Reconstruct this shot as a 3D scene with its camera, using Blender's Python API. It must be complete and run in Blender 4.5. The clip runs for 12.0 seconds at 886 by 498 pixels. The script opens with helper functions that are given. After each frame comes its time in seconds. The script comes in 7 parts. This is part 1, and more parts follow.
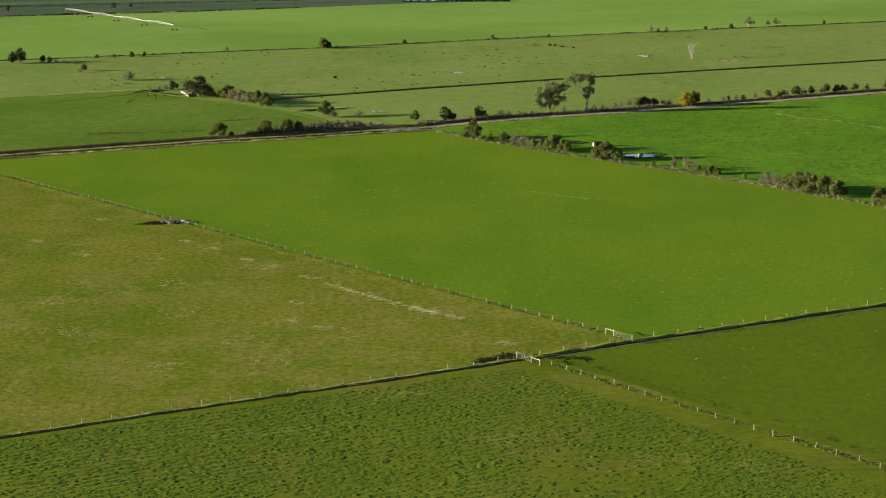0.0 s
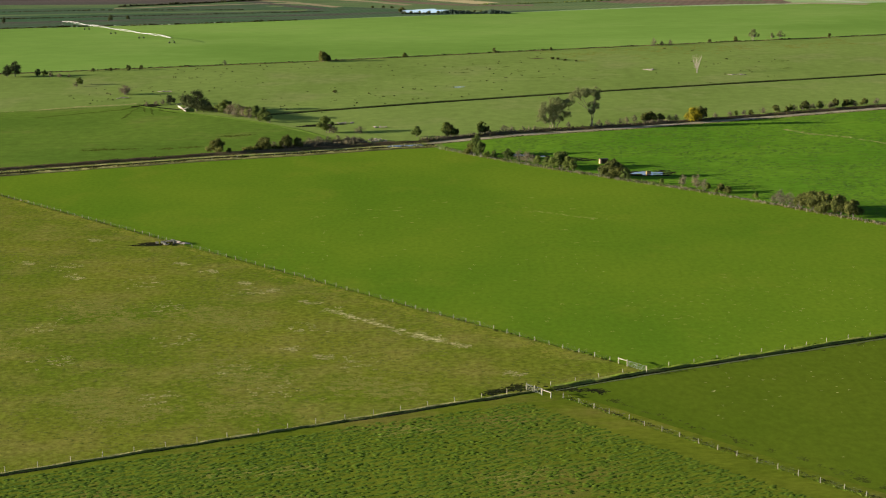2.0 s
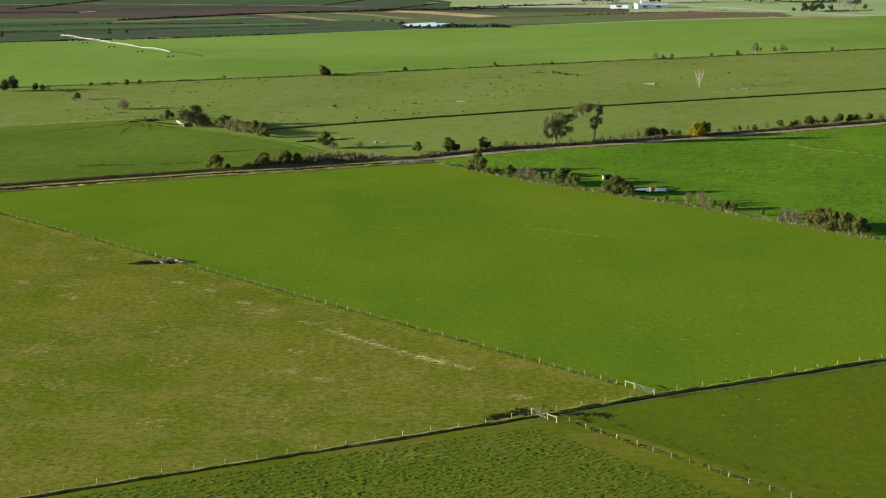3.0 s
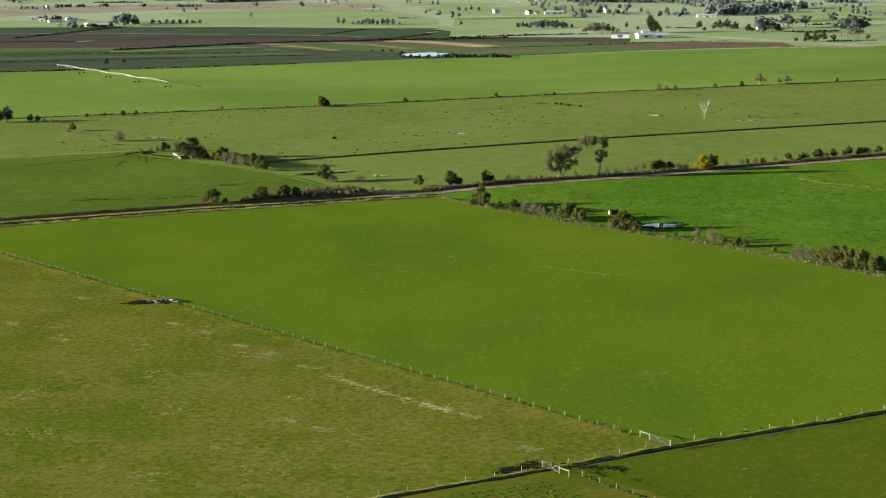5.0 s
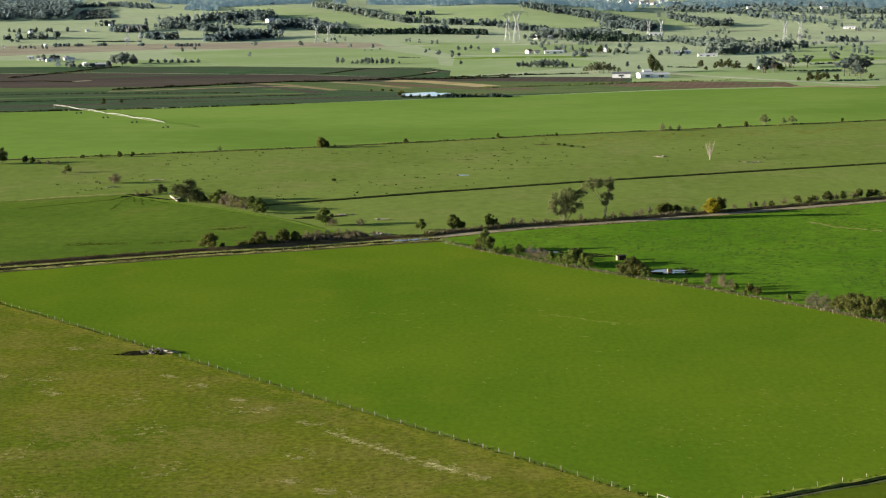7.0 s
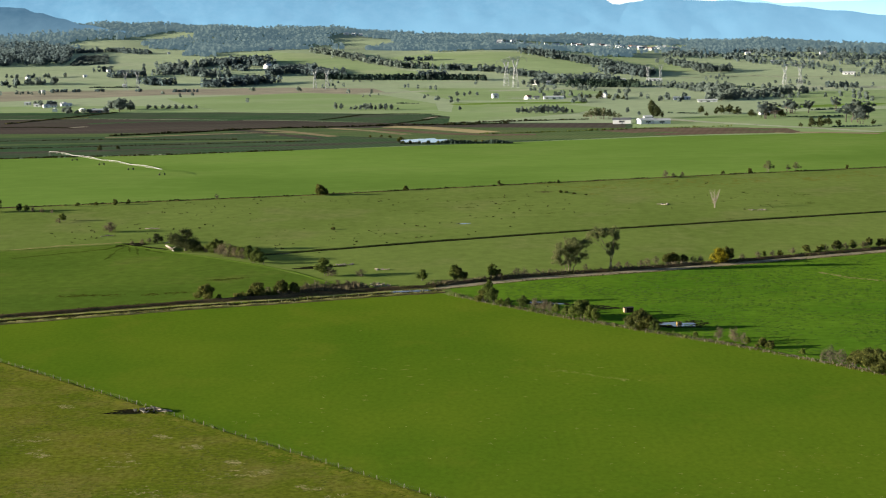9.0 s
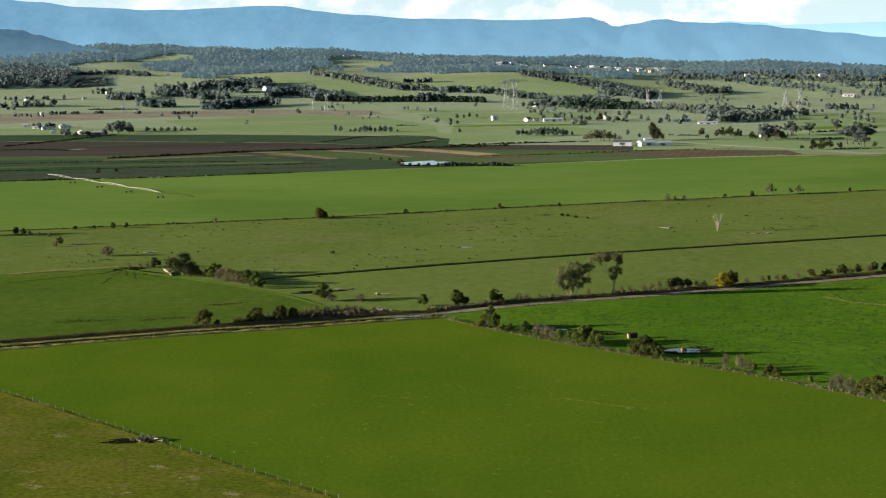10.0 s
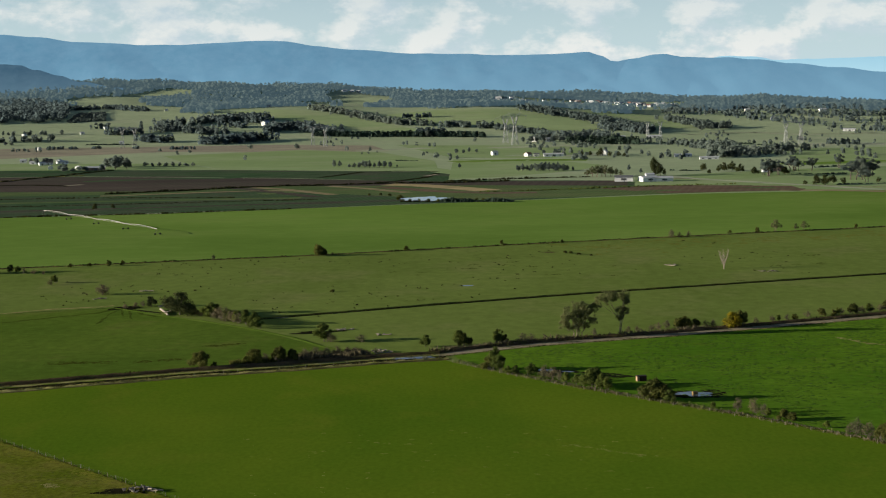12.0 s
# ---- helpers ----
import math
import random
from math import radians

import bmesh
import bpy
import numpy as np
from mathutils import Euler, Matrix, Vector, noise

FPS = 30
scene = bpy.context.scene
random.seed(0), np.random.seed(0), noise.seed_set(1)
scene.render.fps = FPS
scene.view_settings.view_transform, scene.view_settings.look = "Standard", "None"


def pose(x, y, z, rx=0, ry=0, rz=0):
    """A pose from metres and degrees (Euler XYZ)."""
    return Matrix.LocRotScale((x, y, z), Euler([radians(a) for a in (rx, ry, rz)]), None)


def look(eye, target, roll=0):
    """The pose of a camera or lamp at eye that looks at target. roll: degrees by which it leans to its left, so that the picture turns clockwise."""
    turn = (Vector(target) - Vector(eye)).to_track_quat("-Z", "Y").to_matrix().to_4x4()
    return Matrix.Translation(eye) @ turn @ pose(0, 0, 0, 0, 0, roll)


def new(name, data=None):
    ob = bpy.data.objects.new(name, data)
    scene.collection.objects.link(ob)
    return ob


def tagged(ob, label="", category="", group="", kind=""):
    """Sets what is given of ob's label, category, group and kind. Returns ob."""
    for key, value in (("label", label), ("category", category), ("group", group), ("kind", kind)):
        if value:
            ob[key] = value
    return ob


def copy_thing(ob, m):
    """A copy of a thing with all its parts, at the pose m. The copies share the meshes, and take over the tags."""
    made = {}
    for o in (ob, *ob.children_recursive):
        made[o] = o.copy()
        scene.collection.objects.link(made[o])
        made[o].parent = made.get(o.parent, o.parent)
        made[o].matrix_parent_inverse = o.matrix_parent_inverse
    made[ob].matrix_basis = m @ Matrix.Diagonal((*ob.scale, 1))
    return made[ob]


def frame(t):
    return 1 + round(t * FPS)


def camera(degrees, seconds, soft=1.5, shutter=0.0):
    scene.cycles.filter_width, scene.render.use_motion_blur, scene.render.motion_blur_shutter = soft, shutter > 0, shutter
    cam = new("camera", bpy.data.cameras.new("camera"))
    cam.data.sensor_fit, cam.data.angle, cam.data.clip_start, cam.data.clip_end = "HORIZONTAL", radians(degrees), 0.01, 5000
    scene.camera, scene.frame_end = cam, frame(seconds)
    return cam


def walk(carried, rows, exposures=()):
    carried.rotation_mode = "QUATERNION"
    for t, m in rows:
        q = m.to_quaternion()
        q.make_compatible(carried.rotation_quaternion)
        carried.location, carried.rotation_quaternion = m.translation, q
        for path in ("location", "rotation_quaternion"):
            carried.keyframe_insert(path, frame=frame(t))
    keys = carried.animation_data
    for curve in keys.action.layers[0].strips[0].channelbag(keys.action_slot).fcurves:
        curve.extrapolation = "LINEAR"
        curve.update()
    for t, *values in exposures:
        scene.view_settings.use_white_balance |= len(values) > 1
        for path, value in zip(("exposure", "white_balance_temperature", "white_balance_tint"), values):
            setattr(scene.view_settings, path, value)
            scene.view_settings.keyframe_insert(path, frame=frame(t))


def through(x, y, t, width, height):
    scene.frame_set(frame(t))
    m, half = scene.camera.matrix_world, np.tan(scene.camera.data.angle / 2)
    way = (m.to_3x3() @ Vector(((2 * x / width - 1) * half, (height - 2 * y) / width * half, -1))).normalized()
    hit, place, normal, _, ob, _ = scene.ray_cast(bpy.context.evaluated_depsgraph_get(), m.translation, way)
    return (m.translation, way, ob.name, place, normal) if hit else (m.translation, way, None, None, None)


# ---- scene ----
cam = camera(29.94, 12.0, 1.15)
# seconds, place in metres, yaw, pitch, roll
ROWS = [
    (0.0, 0.00, -0.00, 100.00, -0.997, -12.345, 0.827),
    (0.5, -0.33, 3.87, 100.01, -1.004, -12.300, 0.814),
    (1.0, -0.68, 7.78, 100.02, -1.015, -12.202, 0.804),
    (1.5, -1.05, 11.74, 100.05, -1.031, -12.089, 0.803),
    (2.0, -1.39, 15.71, 100.07, -1.052, -11.973, 0.810),
    (2.5, -1.71, 19.68, 100.08, -1.072, -11.784, 0.815),
    (3.0, -2.04, 23.64, 100.08, -1.078, -11.533, 0.810),
    (5.0, -3.36, 39.60, 100.08, -1.139, -10.556, 0.773),
    (5.5, -3.68, 43.60, 100.07, -1.164, -10.280, 0.772),
    (6.0, -3.99, 47.61, 100.08, -1.176, -9.954, 0.775),
    (6.5, -4.31, 51.60, 100.10, -1.183, -9.603, 0.781),
    (7.0, -4.68, 55.57, 100.12, -1.194, -9.237, 0.789),
    (9.0, -6.03, 71.32, 100.19, -1.279, -7.692, 0.810),
    (9.5, -6.34, 75.26, 100.23, -1.293, -7.322, 0.816),
    (10.0, -6.64, 79.19, 100.28, -1.313, -6.945, 0.810),
    (10.5, -6.96, 83.10, 100.33, -1.323, -6.576, 0.814),
    (11.0, -7.29, 86.96, 100.38, -1.340, -6.201, 0.825),
    (11.5, -7.64, 90.79, 100.41, -1.354, -5.892, 0.837),
    (12.0, -7.96, 94.60, 100.44, -1.372, -5.757, 0.842),
]
EXPOSURES = [(0.0, 2.17), (3.0, 2.14), (6.5, 2.06), (9.0, 1.87), (10.5, 1.41), (12.0, 1.10)]
walk(cam, [(t, pose(x, y, z, 90 + pitch, roll, yaw)) for t, x, y, z, yaw, pitch, roll in ROWS], EXPOSURES)

# ---- sky, sun ----
SUN_UP, SUN_TURN = radians(9.5), radians(268)
world = bpy.data.worlds.new("sky")
scene.world = world
world.use_nodes = True
wt = world.node_tree
wt.nodes.clear()
sky = wt.nodes.new("ShaderNodeTexSky")
sky.sky_type, sky.sun_disc = "NISHITA", False
sky.sun_elevation, sky.sun_rotation = SUN_UP, SUN_TURN
sky.altitude, sky.air_density, sky.dust_density, sky.ozone_density = 100, 0.55, 0.2, 0.7
coord = wt.nodes.new("ShaderNodeTexCoord")
stretch = wt.nodes.new("ShaderNodeMapping")
stretch.inputs["Scale"].default_value = (15.0, 15.0, 27.0)
puffs = wt.nodes.new("ShaderNodeTexNoise")
puffs.inputs["Scale"].default_value, puffs.inputs["Detail"].default_value, puffs.inputs["Roughness"].default_value = 1.6, 7.0, 0.6
cover = wt.nodes.new("ShaderNodeValToRGB")
cover.color_ramp.elements[0].position, cover.color_ramp.elements[1].position = 0.43, 0.57
cover.color_ramp.elements[0].color, cover.color_ramp.elements[1].color = (0.0, 0.0, 0.0, 1), (1, 1, 1, 1)
cloud = wt.nodes.new("ShaderNodeMixRGB")
raised = wt.nodes.new("ShaderNodeVectorMath")
raised.operation, raised.inputs[1].default_value = "ADD", (-0.12, 0.0, 0.22)
shade = wt.nodes.new("ShaderNodeTexNoise")
shade.inputs["Scale"].default_value, shade.inputs["Detail"].default_value, shade.inputs["Roughness"].default_value = 1.6, 7.0, 0.6
depth_diff = wt.nodes.new("ShaderNodeMath")
depth_diff.operation = "SUBTRACT"
sunny = wt.nodes.new("ShaderNodeMath")
sunny.operation, sunny.inputs[1].default_value, sunny.inputs[2].default_value = "MULTIPLY_ADD", 3.0, 0.55
tone = wt.nodes.new("ShaderNodeValToRGB")
tone.color_ramp.elements[0].position, tone.color_ramp.elements[1].position = 0.2, 0.8
tone.color_ramp.elements[0].color, tone.color_ramp.elements[1].color = (5.4, 6.25, 6.9, 1), (8.5, 8.4, 8.0, 1)
wt.links.new(tone.outputs["Color"], cloud.inputs["Color2"])
back = wt.nodes.new("ShaderNodeBackground")
back.inputs["Strength"].default_value = 0.05
out = wt.nodes.new("ShaderNodeOutputWorld")
wt.links.new(coord.outputs["Generated"], stretch.inputs["Vector"])
wt.links.new(stretch.outputs["Vector"], puffs.inputs["Vector"])
wt.links.new(stretch.outputs["Vector"], raised.inputs[0])
wt.links.new(raised.outputs["Vector"], shade.inputs["Vector"])
wt.links.new(puffs.outputs["Fac"], depth_diff.inputs[0])
wt.links.new(shade.outputs["Fac"], depth_diff.inputs[1])
wt.links.new(depth_diff.outputs["Value"], sunny.inputs[0])
wt.links.new(sunny.outputs["Value"], tone.inputs["Fac"])
wt.links.new(puffs.outputs["Fac"], cover.inputs["Fac"])
thin = wt.nodes.new("ShaderNodeMixRGB")
thin.blend_type, thin.inputs["Fac"].default_value = "MULTIPLY", 1.0
wt.links.new(cover.outputs["Color"], thin.inputs["Color1"])
wt.links.new(thin.outputs["Color"], cloud.inputs["Fac"])
# pale haze low over the horizon, all the way round
level = wt.nodes.new("ShaderNodeSeparateXYZ")
haze_band = wt.nodes.new("ShaderNodeMapRange")
haze_band.inputs["From Min"].default_value, haze_band.inputs["From Max"].default_value = 0.0, 0.11
haze_band.inputs["To Min"].default_value, haze_band.inputs["To Max"].default_value = 0.9, 0.0
haze = wt.nodes.new("ShaderNodeMixRGB")
haze.inputs["Color2"].default_value = (5.15, 6.65, 7.35, 1)
wt.links.new(coord.outputs["Generated"], level.inputs["Vector"])
wt.links.new(level.outputs["Z"], haze_band.inputs["Value"])
wt.links.new(haze_band.outputs["Result"], haze.inputs["Fac"])
wt.links.new(haze_band.outputs["Result"], thin.inputs["Color2"])
wt.links.new(sky.outputs["Color"], haze.inputs["Color1"])
wt.links.new(haze.outputs["Color"], cloud.inputs["Color1"])
wt.links.new(cloud.outputs["Color"], back.inputs["Color"])
wt.links.new(back.outputs["Background"], out.inputs["Surface"])

lamp = bpy.data.lights.new("sun", "SUN")
lamp.energy, lamp.angle, lamp.color = 5.0, radians(0.6), (0.97, 0.88, 0.72)
sun = new("sun", lamp)
sun.matrix_world = look((0, 0, 0), (math.cos(SUN_UP), 0.03, -math.sin(SUN_UP)))


# ---- materials ----
def nodes_of(name):
    m = bpy.data.materials.new(name)
    m.use_nodes = True
    nt = m.node_tree
    return m, nt, nt.nodes["Principled BSDF"]


def ramp_node(nt, stops):
    r = nt.nodes.new("ShaderNodeValToRGB")
    while len(r.color_ramp.elements) < len(stops):
        r.color_ramp.elements.new(0.5)
    for e, (p, c) in zip(r.color_ramp.elements, stops):
        e.position, e.color = p, (*c, 1)
    return r


def noise_node(nt, source, scale, detail=4.0, rough=0.6, squash=(1, 1, 1)):
    m = nt.nodes.new("ShaderNodeMapping")
    m.inputs["Scale"].default_value = squash
    n = nt.nodes.new("ShaderNodeTexNoise")
    n.inputs["Scale"].default_value, n.inputs["Detail"].default_value, n.inputs["Roughness"].default_value = scale, detail, rough
    nt.links.new(source, m.inputs["Vector"])
    nt.links.new(m.outputs["Vector"], n.inputs["Vector"])
    return n.outputs["Fac"]


def mix_node(nt, mode, fac, a, b):
    x = nt.nodes.new("ShaderNodeMixRGB")
    x.blend_type = mode
    if isinstance(fac, float):
        x.inputs["Fac"].default_value = fac
    else:
        nt.links.new(fac, x.inputs["Fac"])
    for sock, v in ((x.inputs["Color1"], a), (x.inputs["Color2"], b)):
        if isinstance(v, tuple):
            sock.default_value = (*v, 1)
        else:
            nt.links.new(v, sock)
    return x.outputs["Color"]


def ground_mat(name, low, high, patch, large=0.012, fine=0.6, patch_from=0.62, patch_to=0.8, patch_scale=0.05,
               streak=(1, 1, 1), bump=0.5, bump_scale=0.8, contrast=0.35, rows=None, swell=0.25):
    """Turf or soil: large drifts from low to high, patches of a third colour, fine mottling and relief."""
    m, nt, b = nodes_of(name)
    src = nt.nodes.new("ShaderNodeTexCoord").outputs["Object"]
    r1 = ramp_node(nt, [(0.35, low), (0.65, high)])
    nt.links.new(noise_node(nt, src, large, 3.0, 0.55, streak), r1.inputs["Fac"])
    r2 = ramp_node(nt, [(patch_from, (0, 0, 0)), (patch_to, (1, 1, 1))])
    nt.links.new(noise_node(nt, src, patch_scale, 6.0, 0.65, streak), r2.inputs["Fac"])
    c = mix_node(nt, "MIX", r2.outputs["Color"], r1.outputs["Color"], patch)
    lo = 1.0 - contrast
    r3 = ramp_node(nt, [(0.3, (lo, lo, lo)), (0.7, (1 + contrast, 1 + contrast, 1 + contrast * 0.8))])
    fine_fac = noise_node(nt, src, fine, 5.0, 0.7, streak)
    nt.links.new(fine_fac, r3.inputs["Fac"])
    c = mix_node(nt, "MULTIPLY", 1.0, c, r3.outputs["Color"])
    if rows:
        turn, pitch, depth = rows
        mp = nt.nodes.new("ShaderNodeMapping")
        mp.inputs["Rotation"].default_value = (0, 0, radians(turn))
        w = nt.nodes.new("ShaderNodeTexWave")
        w.inputs["Scale"].default_value, w.inputs["Distortion"].default_value, w.inputs["Detail"].default_value = 0.314 / pitch * 3.18, 1.5, 2.0
        nt.links.new(src, mp.inputs["Vector"])
        nt.links.new(mp.outputs["Vector"], w.inputs["Vector"])
        r4 = ramp_node(nt, [(0.2, (1 - depth, 1 - depth, 1 - depth)), (0.8, (1, 1, 1))])
        nt.links.new(w.outputs["Fac"], r4.inputs["Fac"])
        c = mix_node(nt, "MULTIPLY", 1.0, c, r4.outputs["Color"])
    nt.links.new(c, b.inputs["Base Color"])
    b.inputs["Roughness"].default_value, b.inputs["Specular IOR Level"].default_value = 1.0, 0.0
    roll = nt.nodes.new("ShaderNodeBump")
    roll.inputs["Strength"].default_value, roll.inputs["Distance"].default_value = 1.0, swell
    nt.links.new(noise_node(nt, src, 0.06, 3.0, 0.5, (0.8, 0.35, 1)), roll.inputs["Height"])
    nt.links.new(roll.outputs["Normal"], b.inputs["Normal"])
    if bump:
        bp = nt.nodes.new("ShaderNodeBump")
        bp.inputs["Strength"].default_value, bp.inputs["Distance"].default_value = bump, 0.12
        nt.links.new(noise_node(nt, src, bump_scale, 4.0, 0.65, streak), bp.inputs["Height"])
        nt.links.new(roll.outputs["Normal"], bp.inputs["Normal"])
        nt.links.new(bp.outputs["Normal"], b.inputs["Normal"])
    return m


def leaf_mat(name, dark, light, through=0.25, even=None, air=None):
    """Foliage: every leaf clump its own tone, every plant its own too, with light shining through."""
    m, nt, b = nodes_of(name)
    isl = nt.nodes.new("ShaderNodeNewGeometry").outputs["Random Per Island"]
    r = ramp_node(nt, [(0.0, dark), (1.0, light)])
    nt.links.new(isl, r.inputs["Fac"])
    obj = nt.nodes.new("ShaderNodeObjectInfo").outputs["Random"]
    r2 = ramp_node(nt, [(0.0, (0.72, 0.74, 0.76)), (1.0, (1.2, 1.12, 1.0))])
    nt.links.new(obj, r2.inputs["Fac"])
    c = mix_node(nt, "MULTIPLY", 1.0, r.outputs["Color"], r2.outputs["Color"])
    nt.links.new(c, b.inputs["Base Color"])
    b.inputs["Roughness"].default_value, b.inputs["Specular IOR Level"].default_value = 0.9, 0.03
    tr = nt.nodes.new("ShaderNodeBsdfTranslucent")
    nt.links.new(c, tr.inputs["Color"])
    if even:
        # one fixed normal evens out light and shade over a far crown
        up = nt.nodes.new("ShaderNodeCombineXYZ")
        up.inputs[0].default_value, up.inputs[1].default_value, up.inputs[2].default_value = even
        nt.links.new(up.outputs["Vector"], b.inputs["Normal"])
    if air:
        # emission paints blue airlight of haze over woods four kilometres off
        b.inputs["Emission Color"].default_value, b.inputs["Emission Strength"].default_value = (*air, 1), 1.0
    mx = nt.nodes.new("ShaderNodeMixShader")
    mx.inputs["Fac"].default_value = through
    nt.links.new(b.outputs["BSDF"], mx.inputs[1])
    nt.links.new(tr.outputs["BSDF"], mx.inputs[2])
    nt.links.new(mx.outputs["Shader"], nt.nodes["Material Output"].inputs["Surface"])
    return m


def plain_mat(name, low, high, scale=2.0, rough=0.7, metal=0.0, bump=0.2):
    """Painted, wooden or metal surface with a worn, mottled tone."""
    m, nt, b = nodes_of(name)
    src = nt.nodes.new("ShaderNodeTexCoord").outputs["Object"]
    r = ramp_node(nt, [(0.3, low), (0.7, high)])
    f = noise_node(nt, src, scale, 5.0, 0.65)
    nt.links.new(f, r.inputs["Fac"])
    nt.links.new(r.outputs["Color"], b.inputs["Base Color"])
    b.inputs["Roughness"].default_value, b.inputs["Metallic"].default_value = rough, metal
    b.inputs["Specular IOR Level"].default_value = 0.15
    bp = nt.nodes.new("ShaderNodeBump")
    bp.inputs["Strength"].default_value, bp.inputs["Distance"].default_value = bump, 0.02
    nt.links.new(f, bp.inputs["Height"])
    nt.links.new(bp.outputs["Normal"], b.inputs["Normal"])
    return m


def water_mat(name, tint):
    m, nt, b = nodes_of(name)
    src = nt.nodes.new("ShaderNodeTexCoord").outputs["Object"]
    b.inputs["Base Color"].default_value = (*tint, 1)
    b.inputs["Roughness"].default_value, b.inputs["IOR"].default_value = 0.08, 1.45
    bp = nt.nodes.new("ShaderNodeBump")
    bp.inputs["Strength"].default_value, bp.inputs["Distance"].default_value = 0.25, 0.02
    nt.links.new(noise_node(nt, src, 1.5, 3.0, 0.5), bp.inputs["Height"])
    nt.links.new(bp.outputs["Normal"], b.inputs["Normal"])
    return m


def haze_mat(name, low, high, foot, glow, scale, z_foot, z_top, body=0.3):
    """Far ranges: wooded slopes, many kilometres of haze painted as glow, thickest at their foot."""
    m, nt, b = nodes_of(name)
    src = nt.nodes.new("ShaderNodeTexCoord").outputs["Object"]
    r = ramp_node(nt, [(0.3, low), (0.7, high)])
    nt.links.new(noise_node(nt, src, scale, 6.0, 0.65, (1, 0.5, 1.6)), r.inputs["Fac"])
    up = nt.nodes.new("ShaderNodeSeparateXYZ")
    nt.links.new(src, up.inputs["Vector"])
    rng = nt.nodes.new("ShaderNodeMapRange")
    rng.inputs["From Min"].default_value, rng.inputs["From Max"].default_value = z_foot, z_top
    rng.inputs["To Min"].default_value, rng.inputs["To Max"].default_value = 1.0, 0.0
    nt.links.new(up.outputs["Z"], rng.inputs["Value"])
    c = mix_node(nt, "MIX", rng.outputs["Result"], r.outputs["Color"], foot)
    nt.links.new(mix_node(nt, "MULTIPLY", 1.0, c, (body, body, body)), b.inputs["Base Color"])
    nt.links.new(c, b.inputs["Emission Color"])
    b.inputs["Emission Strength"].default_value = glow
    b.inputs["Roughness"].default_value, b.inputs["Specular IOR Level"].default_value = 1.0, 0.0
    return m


# Far plain turf with aerial haze painted in, far paler than near fields.
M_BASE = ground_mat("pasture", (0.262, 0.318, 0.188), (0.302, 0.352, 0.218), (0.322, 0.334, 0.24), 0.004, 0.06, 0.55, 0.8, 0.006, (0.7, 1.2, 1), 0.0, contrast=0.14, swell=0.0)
M_ROUGH = ground_mat("rough_pasture", (0.07, 0.094, 0.008), (0.098, 0.114, 0.012), (0.128, 0.106, 0.026), 0.03, 0.6, 0.50, 0.74, 0.04, (0.7, 1.2, 1), 0.4, 0.8, 0.25)
M_DRY = ground_mat("dry_pasture", (0.078, 0.110, 0.010), (0.114, 0.124, 0.016), (0.160, 0.140, 0.034), 0.022, 0.8, 0.46, 0.76, 0.07, (0.8, 0.8, 1), 0.5, 0.9, 0.42)
M_LUSH = ground_mat("sown_grass", (0.07, 0.127, 0.009), (0.096, 0.146, 0.011), (0.113, 0.146, 0.014), 0.016, 0.7, 0.55, 0.8, 0.035, (1.0, 0.6, 1), 0.10, 1.2, 0.14, swell=0.10)
M_PLAIN = ground_mat("grazed_grass", (0.057, 0.089, 0.007), (0.074, 0.102, 0.009), (0.088, 0.103, 0.014), 0.02, 0.6, 0.6, 0.8, 0.05, (1.0, 0.6, 1), 0.12, 1.0, 0.18, swell=0.15)
M_BRIGHT = ground_mat("lumpy_grass", (0.062, 0.138, 0.011), (0.088, 0.166, 0.014), (0.112, 0.146, 0.019), 0.02, 0.25, 0.6, 0.8, 0.06, (0.7, 1.0, 1), 0.4, 0.5, 0.22, swell=0.10)
M_SHEEP = ground_mat("short_pasture", (0.116, 0.16, 0.036), (0.138, 0.184, 0.044), (0.157, 0.173, 0.06), 0.012, 0.16, 0.52, 0.75, 0.02, (1.0, 0.7, 1), 0.3, 0.4, 0.16, swell=0.05)
M_LEFT = ground_mat("valley_grass", (0.068, 0.114, 0.016), (0.090, 0.138, 0.020), (0.110, 0.124, 0.030), 0.015, 0.25, 0.55, 0.75, 0.03, (0.8, 0.7, 1), 0.3, 0.5, 0.18, swell=0.10)
M_PIVOT = ground_mat("irrigated_grass", (0.108, 0.182, 0.033), (0.15, 0.238, 0.047), (0.152, 0.214, 0.053), 0.005, 0.08, 0.5, 0.8, 0.010, (0.7, 1.0, 1), 0.0, 1.0, 0.08, swell=0.0)
M_CROP = ground_mat("row_crop", (0.046, 0.088, 0.044), (0.066, 0.11, 0.054), (0.072, 0.076, 0.058), 0.01, 0.08, 0.45, 0.65, 0.02, (0.4, 1.4, 1), 0.0, 1.0, 0.3, (15, 18, 0.25), 0.0)
M_SOIL = ground_mat("ploughed_soil", (0.064, 0.055, 0.048), (0.084, 0.070, 0.060), (0.066, 0.072, 0.050), 0.008, 0.06, 0.5, 0.7, 0.012, (0.3, 1.6, 1), 0.0, 1.0, 0.2, (12, 30, 0.12), 0.0)
M_STUBBLE = ground_mat("stubble", (0.2, 0.166, 0.098), (0.245, 0.203, 0.122), (0.12, 0.132, 0.06), 0.02, 0.1, 0.6, 0.8, 0.03, (0.4, 1.4, 1), 0.0, swell=0.0)
M_VEG = ground_mat("vegetable_green", (0.082, 0.122, 0.050), (0.108, 0.148, 0.060), (0.126, 0.126, 0.070), 0.01, 0.1, 0.5, 0.75, 0.02, (0.4, 1.4, 1), 0.0, 1.0, 0.2, (15, 14, 0.15), 0.0)
